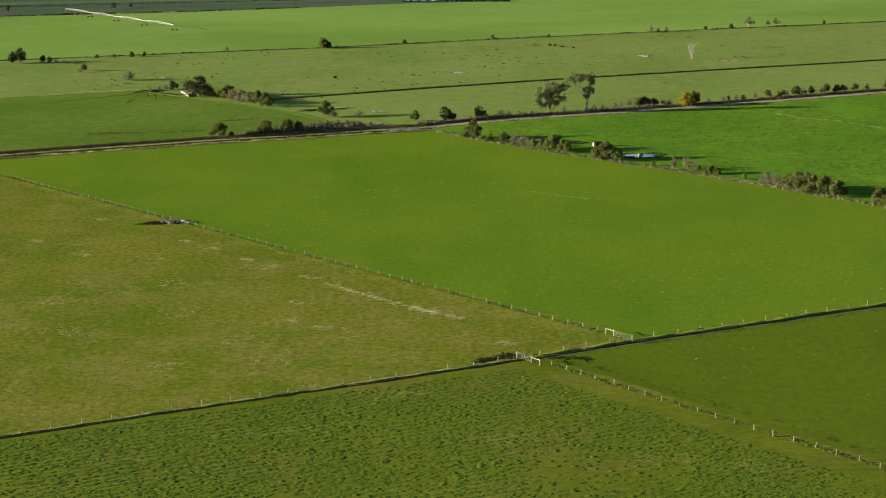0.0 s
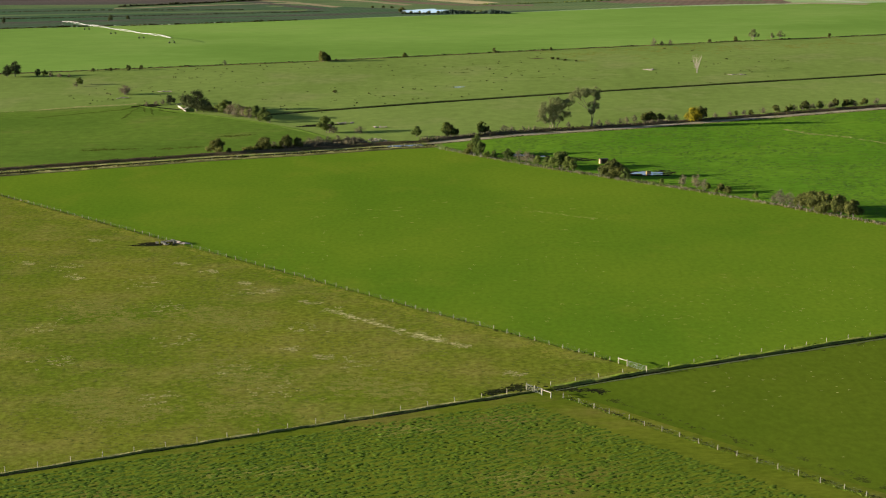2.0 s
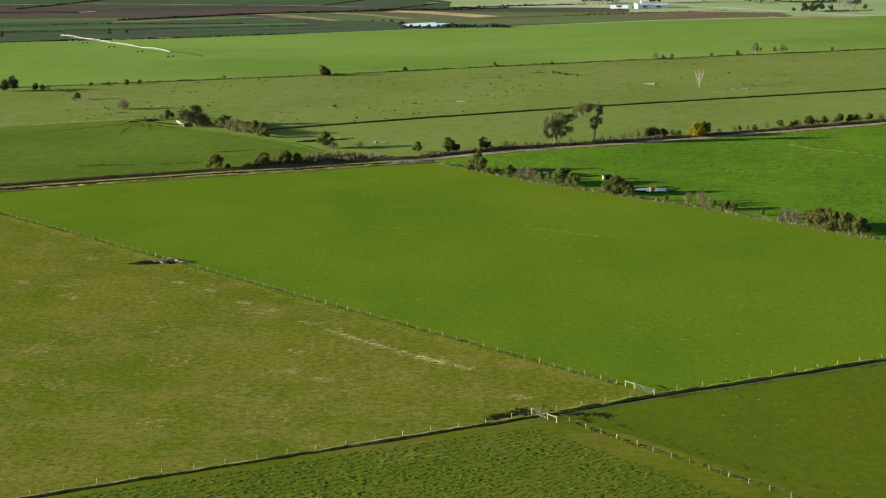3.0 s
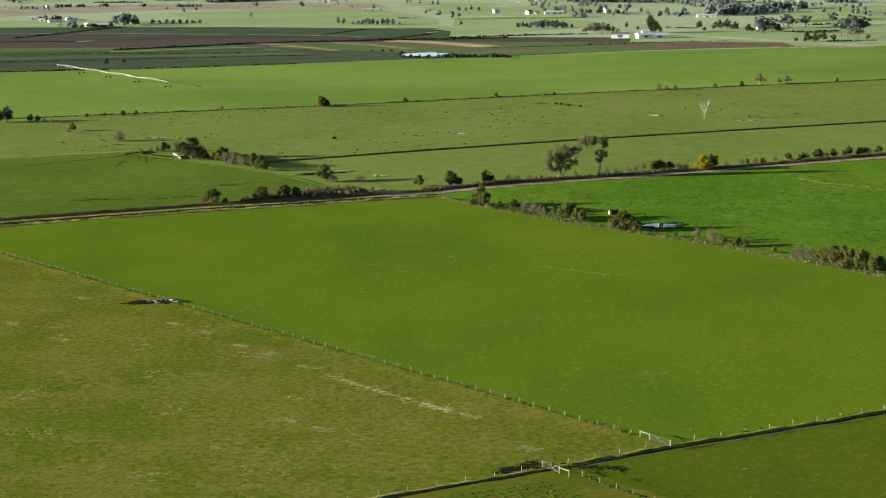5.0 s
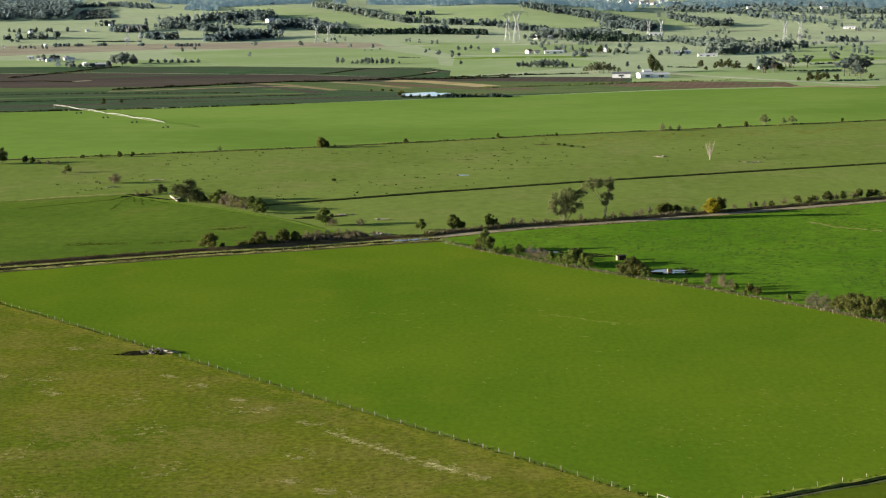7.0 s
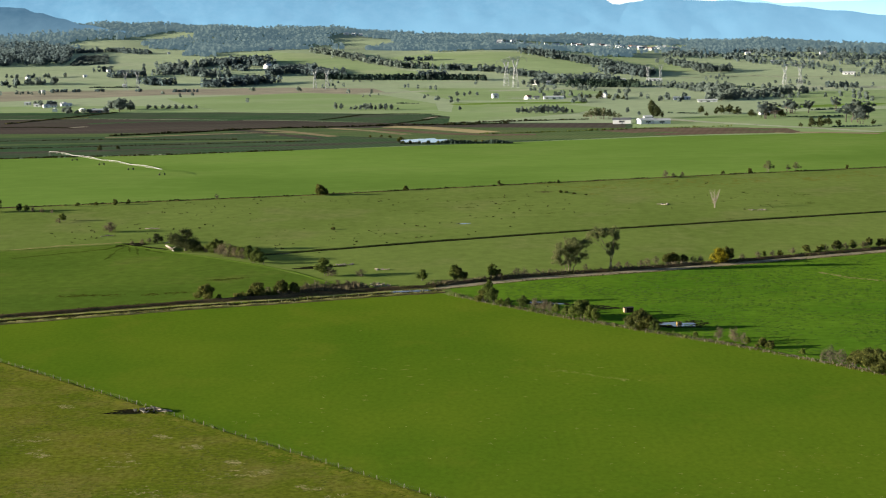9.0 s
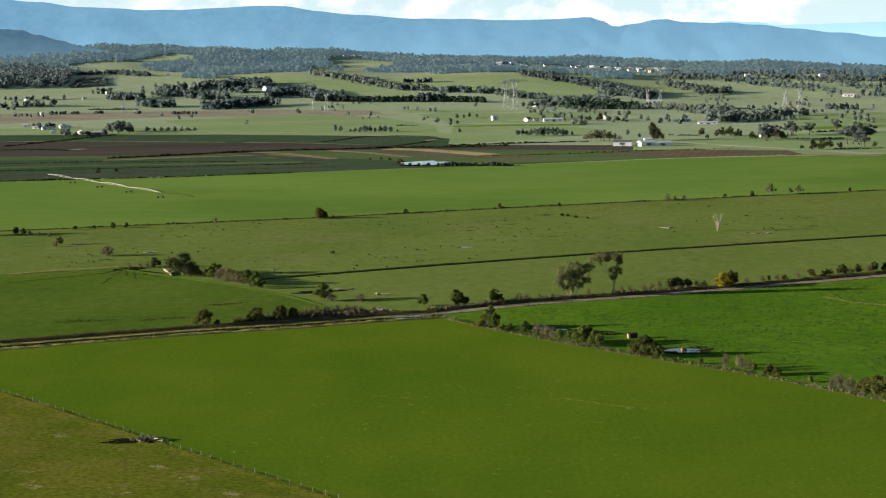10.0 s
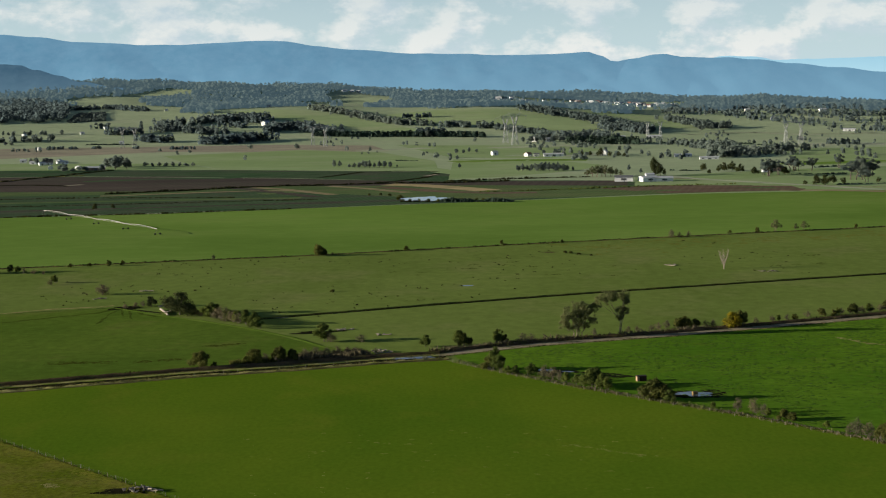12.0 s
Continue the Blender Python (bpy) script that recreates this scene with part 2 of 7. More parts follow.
M_HAY = ground_mat("weathered_hay", (0.160, 0.105, 0.040), (0.215, 0.145, 0.058), (0.110, 0.080, 0.032), 0.3, 2.0, 0.5, 0.7, 0.8, (0.5, 1.5, 1), 0.5, 6.0, 0.3, swell=0.0)
M_STRAWFIELD = ground_mat("ripe_stubble", (0.29, 0.232, 0.13), (0.355, 0.285, 0.16), (0.24, 0.19, 0.105), 0.02, 0.1, 0.6, 0.8, 0.03, (0.4, 1.4, 1), 0.0, swell=0.0)
M_REDSOIL = ground_mat("red_soil", (0.120, 0.085, 0.062), (0.150, 0.110, 0.080), (0.100, 0.115, 0.060), 0.01, 0.08, 0.55, 0.75, 0.02, (0.4, 1.4, 1), 0.0, 1.0, 0.2, (15, 24, 0.12))
# These four distant ground colours are also lightened for haze.
M_FARGREEN = ground_mat("hazy_far_green", (0.202, 0.276, 0.118), (0.238, 0.31, 0.146), (0.268, 0.294, 0.172), 0.006, 0.05, 0.5, 0.8, 0.012, (0.6, 1.3, 1), 0.0, 1.0, 0.12, swell=0.0)
M_HILLGREEN = ground_mat("hazy_hill_green", (0.236, 0.304, 0.14), (0.27, 0.338, 0.168), (0.304, 0.33, 0.198), 0.006, 0.05, 0.5, 0.8, 0.010, (0.6, 1.3, 1), 0.0, 1.0, 0.10, swell=0.0)
M_DRYFAR = ground_mat("hazy_dry_flats", (0.246, 0.222, 0.17), (0.29, 0.258, 0.196), (0.19, 0.214, 0.13), 0.006, 0.03, 0.5, 0.8, 0.006, (0.4, 1.6, 1), 0.0, swell=0.0)
M_PALEFAR = ground_mat("hazy_pale_flats", (0.292, 0.32, 0.226), (0.338, 0.358, 0.256), (0.25, 0.306, 0.18), 0.01, 0.05, 0.5, 0.8, 0.012, (0.4, 1.6, 1), 0.0, swell=0.0)
M_TRACK = ground_mat("dirt_track", (0.190, 0.160, 0.108), (0.290, 0.246, 0.168), (0.110, 0.112, 0.050), 0.08, 0.7, 0.5, 0.66, 0.15, (1, 1, 1), 0.6, 1.5, 0.3, swell=0.0)
# Wet mud, blackened further to paint in the shade of sunken ditches.
M_SHADEMUD = ground_mat("shaded_wet_mud", (0.010, 0.010, 0.006), (0.018, 0.017, 0.010), (0.024, 0.032, 0.009), 0.1, 0.8, 0.5, 0.65, 0.2, (1, 1, 1), 0.8, 1.5, 0.3)
M_DAMP = ground_mat("damp_turf", (0.040, 0.062, 0.010), (0.056, 0.082, 0.013), (0.074, 0.104, 0.016), 0.1, 0.8, 0.5, 0.65, 0.2, (1, 1, 1), 0.5, 1.5, 0.3)
M_TRODDEN = ground_mat("trodden_turf", (0.036, 0.046, 0.008), (0.048, 0.062, 0.011), (0.060, 0.080, 0.012), 0.1, 0.8, 0.5, 0.65, 0.2, (1, 1, 1), 0.5, 1.5, 0.3, swell=0.0)
M_STRAWBANK = ground_mat("straw_bank", (0.200, 0.190, 0.070), (0.290, 0.265, 0.110), (0.110, 0.130, 0.026), 0.2, 0.9, 0.5, 0.66, 0.3, (1, 1, 1), 0.8, 1.5, 0.3, swell=0.0)
# Bank turf with the sunlit look of its crest put into the colour.
M_LITBANK = ground_mat("lit_green_bank", (0.120, 0.170, 0.020), (0.165, 0.205, 0.034), (0.190, 0.190, 0.060), 0.2, 0.9, 0.5, 0.66, 0.3, (1, 1, 1), 0.8, 1.5, 0.3, swell=0.0)
M_MIRE = ground_mat("mire", (0.012, 0.014, 0.006), (0.022, 0.024, 0.009), (0.034, 0.044, 0.010), 0.1, 0.8, 0.5, 0.65, 0.2, (1, 1, 1), 0.5, 1.5, 0.3, swell=0.0)
M_YELLOW = ground_mat("yellow_turf", (0.130, 0.142, 0.016), (0.160, 0.160, 0.024), (0.170, 0.140, 0.034), 0.2, 1.2, 0.5, 0.7, 0.3, (1, 1, 1), 0.4, 2.0, 0.25, swell=0.0)
M_FLECK = ground_mat("pale_flecked_turf", (0.160, 0.190, 0.034), (0.210, 0.225, 0.060), (0.120, 0.150, 0.016), 0.3, 1.5, 0.5, 0.7, 0.5, (1, 1, 1), 0.3, 2.0, 0.2, swell=0.0)
M_WETPATH = ground_mat("wet_cattle_path", (0.085, 0.098, 0.050), (0.110, 0.122, 0.066), (0.070, 0.086, 0.022), 0.1, 0.8, 0.5, 0.7, 0.2, (1, 1, 1), 0.3, 1.5, 0.2, swell=0.0)
M_BANK = ground_mat("bank_turf", (0.085, 0.100, 0.022), (0.115, 0.125, 0.035), (0.060, 0.072, 0.016), 0.1, 0.9, 0.45, 0.65, 0.3, (1, 1, 1), 0.9, 1.5, 0.4)
M_EARTH = ground_mat("earth_bank", (0.052, 0.038, 0.022), (0.088, 0.064, 0.036), (0.056, 0.062, 0.018), 0.08, 0.8, 0.5, 0.7, 0.2, (1, 1, 1), 0.9, 1.2, 0.4)
M_PALE = ground_mat("worn_turf", (0.360, 0.330, 0.150), (0.450, 0.410, 0.200), (0.220, 0.210, 0.070), 0.3, 1.5, 0.45, 0.6, 0.5, (0.6, 1.2, 1), 0.5, 2.0, 0.3, swell=0.0)
M_BARE = ground_mat("thin_pale_turf", (0.240, 0.215, 0.090), (0.300, 0.265, 0.115), (0.120, 0.130, 0.026), 0.3, 1.5, 0.46, 0.60, 0.5, (0.6, 1.2, 1), 0.4, 2.0, 0.3, swell=0.0)
M_WORN = ground_mat("thin_turf", (0.136, 0.136, 0.026), (0.164, 0.154, 0.036), (0.085, 0.115, 0.014), 0.3, 1.5, 0.48, 0.62, 0.5, (0.6, 1.2, 1), 0.4, 2.0, 0.3, swell=0.0)
M_WATER = water_mat("pond_water", (0.12, 0.13, 0.13))
L_TUFT = leaf_mat("tussock_grass", (0.050, 0.092, 0.007), (0.088, 0.130, 0.011), 0.12)
L_TUFTDRY = leaf_mat("dry_tussock", (0.060, 0.078, 0.009), (0.115, 0.116, 0.024), 0.12)
L_BROWNTUFT = leaf_mat("brown_tussock", (0.050, 0.044, 0.008), (0.110, 0.080, 0.018), 0.40)
L_LUMP = leaf_mat("lush_tussock", (0.048, 0.112, 0.008), (0.082, 0.142, 0.011), 0.12)
L_RUSH = leaf_mat("rush_blades", (0.018, 0.023, 0.008), (0.044, 0.044, 0.017), 0.20)
L_STRAW = leaf_mat("straw_grass", (0.105, 0.108, 0.030), (0.190, 0.175, 0.065), 0.45)
L_GUM = leaf_mat("gum_leaves", (0.066, 0.088, 0.036), (0.180, 0.196, 0.092), 0.42)
L_DARK = leaf_mat("dark_leaves", (0.024, 0.036, 0.014), (0.070, 0.078, 0.030), 0.20)
L_OLIVE = leaf_mat("olive_leaves", (0.046, 0.070, 0.015), (0.138, 0.170, 0.042), 0.36)
L_YELLOW = leaf_mat("wattle_blossom", (0.050, 0.062, 0.007), (0.270, 0.220, 0.016), 0.20)
L_BROWN = leaf_mat("brown_twigs", (0.066, 0.060, 0.038), (0.142, 0.126, 0.080), 0.18)
L_PINE = leaf_mat("cypress_leaves", (0.03, 0.052, 0.042), (0.052, 0.076, 0.056), 0.2)
# Air haze is painted into these three leaf colours: paler and bluer.
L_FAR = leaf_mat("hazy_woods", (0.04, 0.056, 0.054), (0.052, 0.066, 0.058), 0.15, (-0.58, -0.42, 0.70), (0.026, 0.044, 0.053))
L_MID = leaf_mat("hazy_plain_foliage", (0.100, 0.136, 0.134), (0.124, 0.160, 0.146), 0.50, (-0.58, -0.42, 0.70))
L_FARMWOOD = leaf_mat("hazy_farm_foliage", (0.084, 0.120, 0.132), (0.102, 0.138, 0.142), 0.50, (-0.58, -0.42, 0.70))
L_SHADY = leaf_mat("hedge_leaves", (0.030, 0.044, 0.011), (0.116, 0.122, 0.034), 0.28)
M_BARK = plain_mat("bark", (0.070, 0.060, 0.048), (0.125, 0.108, 0.088), 3.0, 0.9)
M_PALEBARK = plain_mat("pale_bark", (0.13, 0.10, 0.07), (0.25, 0.20, 0.15), 2.0, 0.8)
M_DEADWOOD = plain_mat("bleached_wood", (0.20, 0.17, 0.13), (0.32, 0.27, 0.22), 2.0, 0.8)
M_POST = plain_mat("weathered_timber", (0.17, 0.155, 0.105), (0.28, 0.255, 0.175), 4.0, 0.9)
M_WIRE = plain_mat("fence_wire", (0.10, 0.10, 0.09), (0.16, 0.15, 0.14), 4.0, 0.7, 0.3)
M_GALV = plain_mat("galvanised_steel", (0.06, 0.064, 0.052), (0.1, 0.106, 0.086), 1.0, 0.6, 0.3)
M_SPAN = plain_mat("pale_steel_pipe", (0.30, 0.29, 0.26), (0.42, 0.41, 0.37), 1.0, 0.6, 0.2)
M_PYLON = plain_mat("pylon_steel", (0.30, 0.31, 0.31), (0.38, 0.385, 0.385), 0.3, 0.6, 0.0)
M_TYRE = plain_mat("tyre_rubber", (0.02, 0.02, 0.02), (0.04, 0.035, 0.03), 3.0, 0.85)
M_WHITE = plain_mat("white_cladding", (0.60, 0.60, 0.58), (0.72, 0.72, 0.70), 0.3, 0.6)
M_TOWNWALL = plain_mat("town_white_wall", (0.68, 0.68, 0.66), (0.80, 0.80, 0.78), 0.3, 0.7)
M_ROOF = plain_mat("pale_roof_iron", (0.36, 0.37, 0.38), (0.48, 0.49, 0.49), 0.3, 0.7, 0.0)
M_REDROOF = plain_mat("red_roof_tiles", (0.17, 0.09, 0.07), (0.24, 0.13, 0.10), 0.4, 0.8)
M_GREYROOF = plain_mat("grey_roof_iron", (0.08, 0.085, 0.09), (0.14, 0.145, 0.15), 0.4, 0.9)
M_BRICK = plain_mat("brown_wall", (0.26, 0.17, 0.12), (0.36, 0.26, 0.19), 0.5, 0.85)
M_PANE = plain_mat("dark_window", (0.03, 0.035, 0.04), (0.05, 0.055, 0.06), 0.5, 0.1)
M_IRON = plain_mat("dark_rusty_iron", (0.014, 0.013, 0.012), (0.030, 0.026, 0.022), 1.5, 1.0)
M_CRATE = plain_mat("rusty_boards", (0.10, 0.058, 0.034), (0.17, 0.10, 0.055), 2.0, 0.8)
M_RUST = plain_mat("dark_rusty_boards", (0.022, 0.014, 0.010), (0.050, 0.028, 0.018), 2.0, 0.9)
# Buff boards, lightened to paint in sun on the shelter's left end.
M_BUFF = plain_mat("sunlit_buff_boards", (0.26, 0.17, 0.10), (0.36, 0.24, 0.15), 2.0, 0.85)
M_STONE = plain_mat("pale_rubble", (0.100, 0.092, 0.072), (0.22, 0.20, 0.16), 1.5, 0.9)
# The haze colours below glow by themselves, paler towards the foot.
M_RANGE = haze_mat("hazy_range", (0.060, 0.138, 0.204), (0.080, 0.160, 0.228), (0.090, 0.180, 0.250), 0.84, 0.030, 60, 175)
M_RANGE2 = haze_mat("hazy_pale_range", (0.14, 0.25, 0.31), (0.16, 0.27, 0.33), (0.19, 0.30, 0.35), 1.05, 0.003, 100, 160)
M_HILL = haze_mat("hazy_wooded_hill", (0.024, 0.058, 0.092), (0.042, 0.082, 0.118), (0.062, 0.112, 0.150), 0.75, 0.03, 75, 150)


# ---- building blocks ----
def smooth(a, b, v):
    u = min(1.0, max(0.0, (v - a) / (b - a)))
    return u * u * (3 - 2 * u)


def land(x, y):
    """Height of the ground: a level flood plain that rises into hills past three kilometres."""
    if y < 2900:
        return 0.0
    h = 42 * smooth(2950, 3700, y) + 31 * smooth(3800, 4650, y) - 0.021 * x * smooth(3000, 4600, y) - 0.016 * max(0.0, x - 100) * smooth(3500, 4600, y)
    h += 20 * math.exp(-((x + 650) / 480) ** 2 - ((y - 4450) / 330) ** 2)
    h += 9 * math.exp(-((x + 230) / 190) ** 2 - ((y - 3650) / 260) ** 2)
    h += 9 * math.exp(-((x - 190) / 170) ** 2 - ((y - 3620) / 260) ** 2)
    h -= 7 * math.exp(-((x - 620) / 220) ** 2 - ((y - 3500) / 300) ** 2)
    h += 5 * math.sin(x * 0.013 + 1.3) * math.sin(y * 0.011 + x * 0.003) * smooth(3750, 4150, y)
    return h


def inside(poly, x, y):
    hit = False
    for (x0, y0), (x1, y1) in zip(poly, poly[1:] + poly[:1]):
        if (y0 > y) != (y1 > y) and x < (x1 - x0) * (y - y0) / (y1 - y0) + x0:
            hit = not hit
    return hit


class Build:
    """Collects quads and tubes into one mesh."""

    def __init__(self):
        self.v, self.f = [], []

    def face(self, pts):
        n = len(self.v)
        self.v.extend(tuple(p) for p in pts)
        self.f.append(tuple(range(n, n + len(pts))))

    def tube(self, a, b, ra, rb, sides=5):
        a, b = Vector(a), Vector(b)
        q = (b - a).to_track_quat("Z", "Y")
        n = len(self.v)
        for c, r in ((a, ra), (b, rb)):
            for k in range(sides):
                w = 2 * math.pi * k / sides
                self.v.append(tuple(c + q @ Vector((r * math.cos(w), r * math.sin(w), 0))))
        for k in range(sides):
            self.f.append((n + k, n + (k + 1) % sides, n + sides + (k + 1) % sides, n + sides + k))
        self.f.append(tuple(n + sides + k for k in range(sides)))
        self.f.append(tuple(n + sides - 1 - k for k in range(sides)))

    def box(self, cx, cy, cz, sx, sy, sz, turn=0.0):
        n = len(self.v)
        c, s = math.cos(turn), math.sin(turn)
        for dz in (-0.5, 0.5):
            for dx, dy in ((-0.5, -0.5), (0.5, -0.5), (0.5, 0.5), (-0.5, 0.5)):
                px, py = dx * sx, dy * sy
                self.v.append((cx + px * c - py * s, cy + px * s + py * c, cz + dz * sz))
        for q in ((0, 3, 2, 1), (4, 5, 6, 7), (0, 1, 5, 4), (1, 2, 6, 5), (2, 3, 7, 6), (3, 0, 4, 7)):
            self.f.append(tuple(n + k for k in q))

    def mesh(self, name, material, flat=True):
        me = bpy.data.meshes.new(name)
        me.from_pydata(self.v, [], self.f)
        me.materials.append(material)
        if not flat:
            me.shade_smooth()
        me.update()
        return me


def thing(name, x=0.0, y=0.0, z=0.0, turn=0.0, scale=1.0):
    ob = new(name)
    ob.matrix_basis = pose(x, y, z, 0, 0, turn) @ Matrix.Scale(scale, 4)
    return ob


def part(name, me, parent, label=""):
    ob = new(name, me)
    ob.parent = parent
    return tagged(ob, label) if label else ob


# ---- ground ----
def make_ground():
    xs = [-2600 + 40 * i for i in range(131)]
    ys = [-900 + 60 * i for i in range(63)] + [2880 + 40 * i for i in range(52)]
    b = Build()
    b.v = [(x, y, land(x, y)) for y in ys for x in xs]
    n = len(xs)
    b.f = [(j * n + i, j * n + i + 1, (j + 1) * n + i + 1, (j + 1) * n + i) for j in range(len(ys) - 1) for i in range(n - 1)]
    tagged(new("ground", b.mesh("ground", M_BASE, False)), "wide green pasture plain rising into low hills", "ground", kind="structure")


make_ground()


def sheet(name, pts, material, lift, label):
    b = Build()
    b.face([(x, y, lift) for x, y in pts])
    me = b.mesh(name, material)
    bm = bmesh.new()
    bm.from_mesh(me)
    bmesh.ops.triangulate(bm, faces=bm.faces)
    for f in bm.faces:
        if f.normal.z < 0:
            f.normal_flip()
    bm.to_mesh(me)
    bm.free()
    return tagged(new(name, me), label, "field", kind="structure")


sheet("field_underlay", [(-520, -320), (520, -320), (520, 640), (-520, 640)], M_PLAIN, 0.012, "grazed grass between paddocks")
sheet("field_underlay", [(-520, 640.5), (560, 640.5), (560, 1270), (-520, 1020)], M_SHEEP, 0.012, "short pasture between paddocks")
sheet("field_underlay", [(-620, 1346), (40, 1474), (238, 1545), (214, 1740), (-620, 1998)], M_CROP, 0.012, "dark green crops between strips")
sheet("field_1", [(-400, 152), (27, 345), (280, 22), (280, -300), (-400, -300)], M_ROUGH, 0.03, "rough green cattle pasture with tussocks and bare patches")
sheet("field_2", [(28, 344), (460, 541), (460, -300), (281, -300), (281, 22)], M_PLAIN, 0.03, "smooth dark green grazed paddock behind a post fence")
sheet("field_3", [(-400, 154), (47, 356), (43.6, 361.8), (-180, 630), (-400, 560)], M_DRY, 0.03, "yellowish dry pasture with pale worn patches")
sheet("field_4", [(44, 362), (47.6, 356.6), (203, 427), (142, 510), (123, 537), (96, 574), (73, 600), (49, 628), (24, 661), (8, 684), (2, 696), (-18, 692), (-50, 682), (-84, 673), (-123, 659), (-164, 643), (-181, 637), (-181, 630)], M_LUSH, 0.03, "even bright green sown grass field")
sheet("field_5", [(10, 692), (26, 662), (51, 629), (75, 601), (98, 575), (125, 538), (144, 511), (205, 430), (520, 572), (520, 910), (193, 774), (95, 733), (43, 716), (9, 700)], M_BRIGHT, 0.03, "vivid green lumpy pasture beside a dirt road")
sheet("field_6", [(-500, 540), (-145, 650), (-84, 682), (-50, 690), (-20, 702), (-40, 724), (-72, 774), (-112, 815), (-141, 845), (-189, 831), (-500, 738)], M_LEFT, 0.03, "mown green valley field inside a curved bank")
sheet("field_7", [(-38, 727), (-16, 706), (43, 728), (95, 745), (193, 786), (520, 921), (520, 1040), (236, 926), (159, 899), (81, 871), (8, 840), (-73, 802), (-68, 775)], M_SHEEP, 0.03, "short grey-green grazing paddock along a drain")
sheet("field_8", [(-74, 804), (8, 842), (81, 873), (159, 901), (236, 928), (520, 1042), (520, 1250), (312, 1187), (88, 1117), (-61, 1064), (-235, 1019), (-500, 948), (-500, 742), (-189, 835), (-141, 849), (-110, 818)], M_SHEEP, 0.03, "short grey-green grazing paddock with scattered tussocks")
sheet("field_9", [(-500, 952), (-235, 1023), (-61, 1068), (88, 1121), (312, 1191), (560, 1268), (560, 1560), (417, 1547), (238, 1536), (24, 1470), (-204, 1405), (-324, 1389), (-560, 1340)], M_PIVOT, 0.03, "bright green irrigated grass field")
sheet("field_10", [(-560, 1345), (-324, 1393), (-107, 1433), (24, 1474), (40, 1500), (-16, 1555), (-118, 1587), (-254, 1640), (-560, 1650)], M_CROP, 0.03, "dark green and brown vegetable rows")
sheet("field_11", [(-620, 1655), (-254, 1644), (-160, 1688), (-60, 1600), (40, 1510), (140, 1515), (238, 1542), (300, 1560), (318, 1640), (203, 1660), (16, 1715), (-129, 1735), (-260, 1690), (-620, 1740)], M_VEG, 0.03, "mixed green and straw coloured crop strips")
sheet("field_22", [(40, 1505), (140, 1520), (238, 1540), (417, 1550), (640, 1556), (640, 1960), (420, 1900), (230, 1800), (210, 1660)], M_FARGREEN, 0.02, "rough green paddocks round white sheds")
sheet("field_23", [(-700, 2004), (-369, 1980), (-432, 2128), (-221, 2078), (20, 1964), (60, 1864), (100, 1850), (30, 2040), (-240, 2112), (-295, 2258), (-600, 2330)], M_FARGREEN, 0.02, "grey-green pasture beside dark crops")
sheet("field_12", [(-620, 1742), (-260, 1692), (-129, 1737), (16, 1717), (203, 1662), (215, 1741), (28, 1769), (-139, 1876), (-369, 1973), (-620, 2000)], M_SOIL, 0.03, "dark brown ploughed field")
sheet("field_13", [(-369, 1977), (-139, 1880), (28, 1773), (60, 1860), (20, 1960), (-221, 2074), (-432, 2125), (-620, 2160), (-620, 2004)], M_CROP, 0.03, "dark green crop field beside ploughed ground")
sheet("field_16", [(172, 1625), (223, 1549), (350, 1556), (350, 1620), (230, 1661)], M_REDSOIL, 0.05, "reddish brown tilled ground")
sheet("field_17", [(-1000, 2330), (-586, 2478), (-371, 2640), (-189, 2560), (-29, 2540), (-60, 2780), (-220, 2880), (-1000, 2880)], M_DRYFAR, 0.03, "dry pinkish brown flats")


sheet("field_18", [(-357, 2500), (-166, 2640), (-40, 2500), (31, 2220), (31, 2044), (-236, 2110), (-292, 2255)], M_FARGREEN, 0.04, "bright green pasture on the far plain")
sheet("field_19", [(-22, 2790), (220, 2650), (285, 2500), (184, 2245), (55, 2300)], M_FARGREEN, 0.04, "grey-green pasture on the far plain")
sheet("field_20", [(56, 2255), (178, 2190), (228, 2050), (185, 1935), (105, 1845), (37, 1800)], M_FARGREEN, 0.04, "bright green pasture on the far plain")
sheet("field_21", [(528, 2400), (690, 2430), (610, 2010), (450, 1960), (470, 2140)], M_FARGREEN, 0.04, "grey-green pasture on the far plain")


def hill_field(name, upper, lower, material, label, lift=0.6, rows=10):
    """A field that follows the slope between two lines with the same number of points."""
    b = Build()
    n = len(upper)
    for j in range(rows + 1):
        for (x0, y0), (x1, y1) in zip(lower, upper):
            x, y = x0 + (x1 - x0) * j / rows, y0 + (y1 - y0) * j / rows
            b.v.append((x, y, land(x, y) + lift))
    b.f = [(j * n + i, j * n + i + 1, (j + 1) * n + i + 1, (j + 1) * n + i) for j in range(rows) for i in range(n - 1)]
    return tagged(new(name, b.mesh(name, material, False)), label, "field", kind="structure")


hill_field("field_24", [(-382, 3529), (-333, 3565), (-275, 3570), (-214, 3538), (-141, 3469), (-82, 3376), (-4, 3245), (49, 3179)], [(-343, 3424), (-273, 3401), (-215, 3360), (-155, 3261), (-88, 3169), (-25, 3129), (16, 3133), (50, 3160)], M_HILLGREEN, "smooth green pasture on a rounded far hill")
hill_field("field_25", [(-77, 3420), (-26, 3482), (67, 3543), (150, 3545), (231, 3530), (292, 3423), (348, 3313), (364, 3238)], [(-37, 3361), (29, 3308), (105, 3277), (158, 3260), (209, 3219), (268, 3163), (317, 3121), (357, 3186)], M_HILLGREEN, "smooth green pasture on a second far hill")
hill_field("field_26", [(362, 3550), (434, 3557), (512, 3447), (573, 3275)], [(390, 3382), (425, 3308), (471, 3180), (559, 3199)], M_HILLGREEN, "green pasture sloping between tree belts")


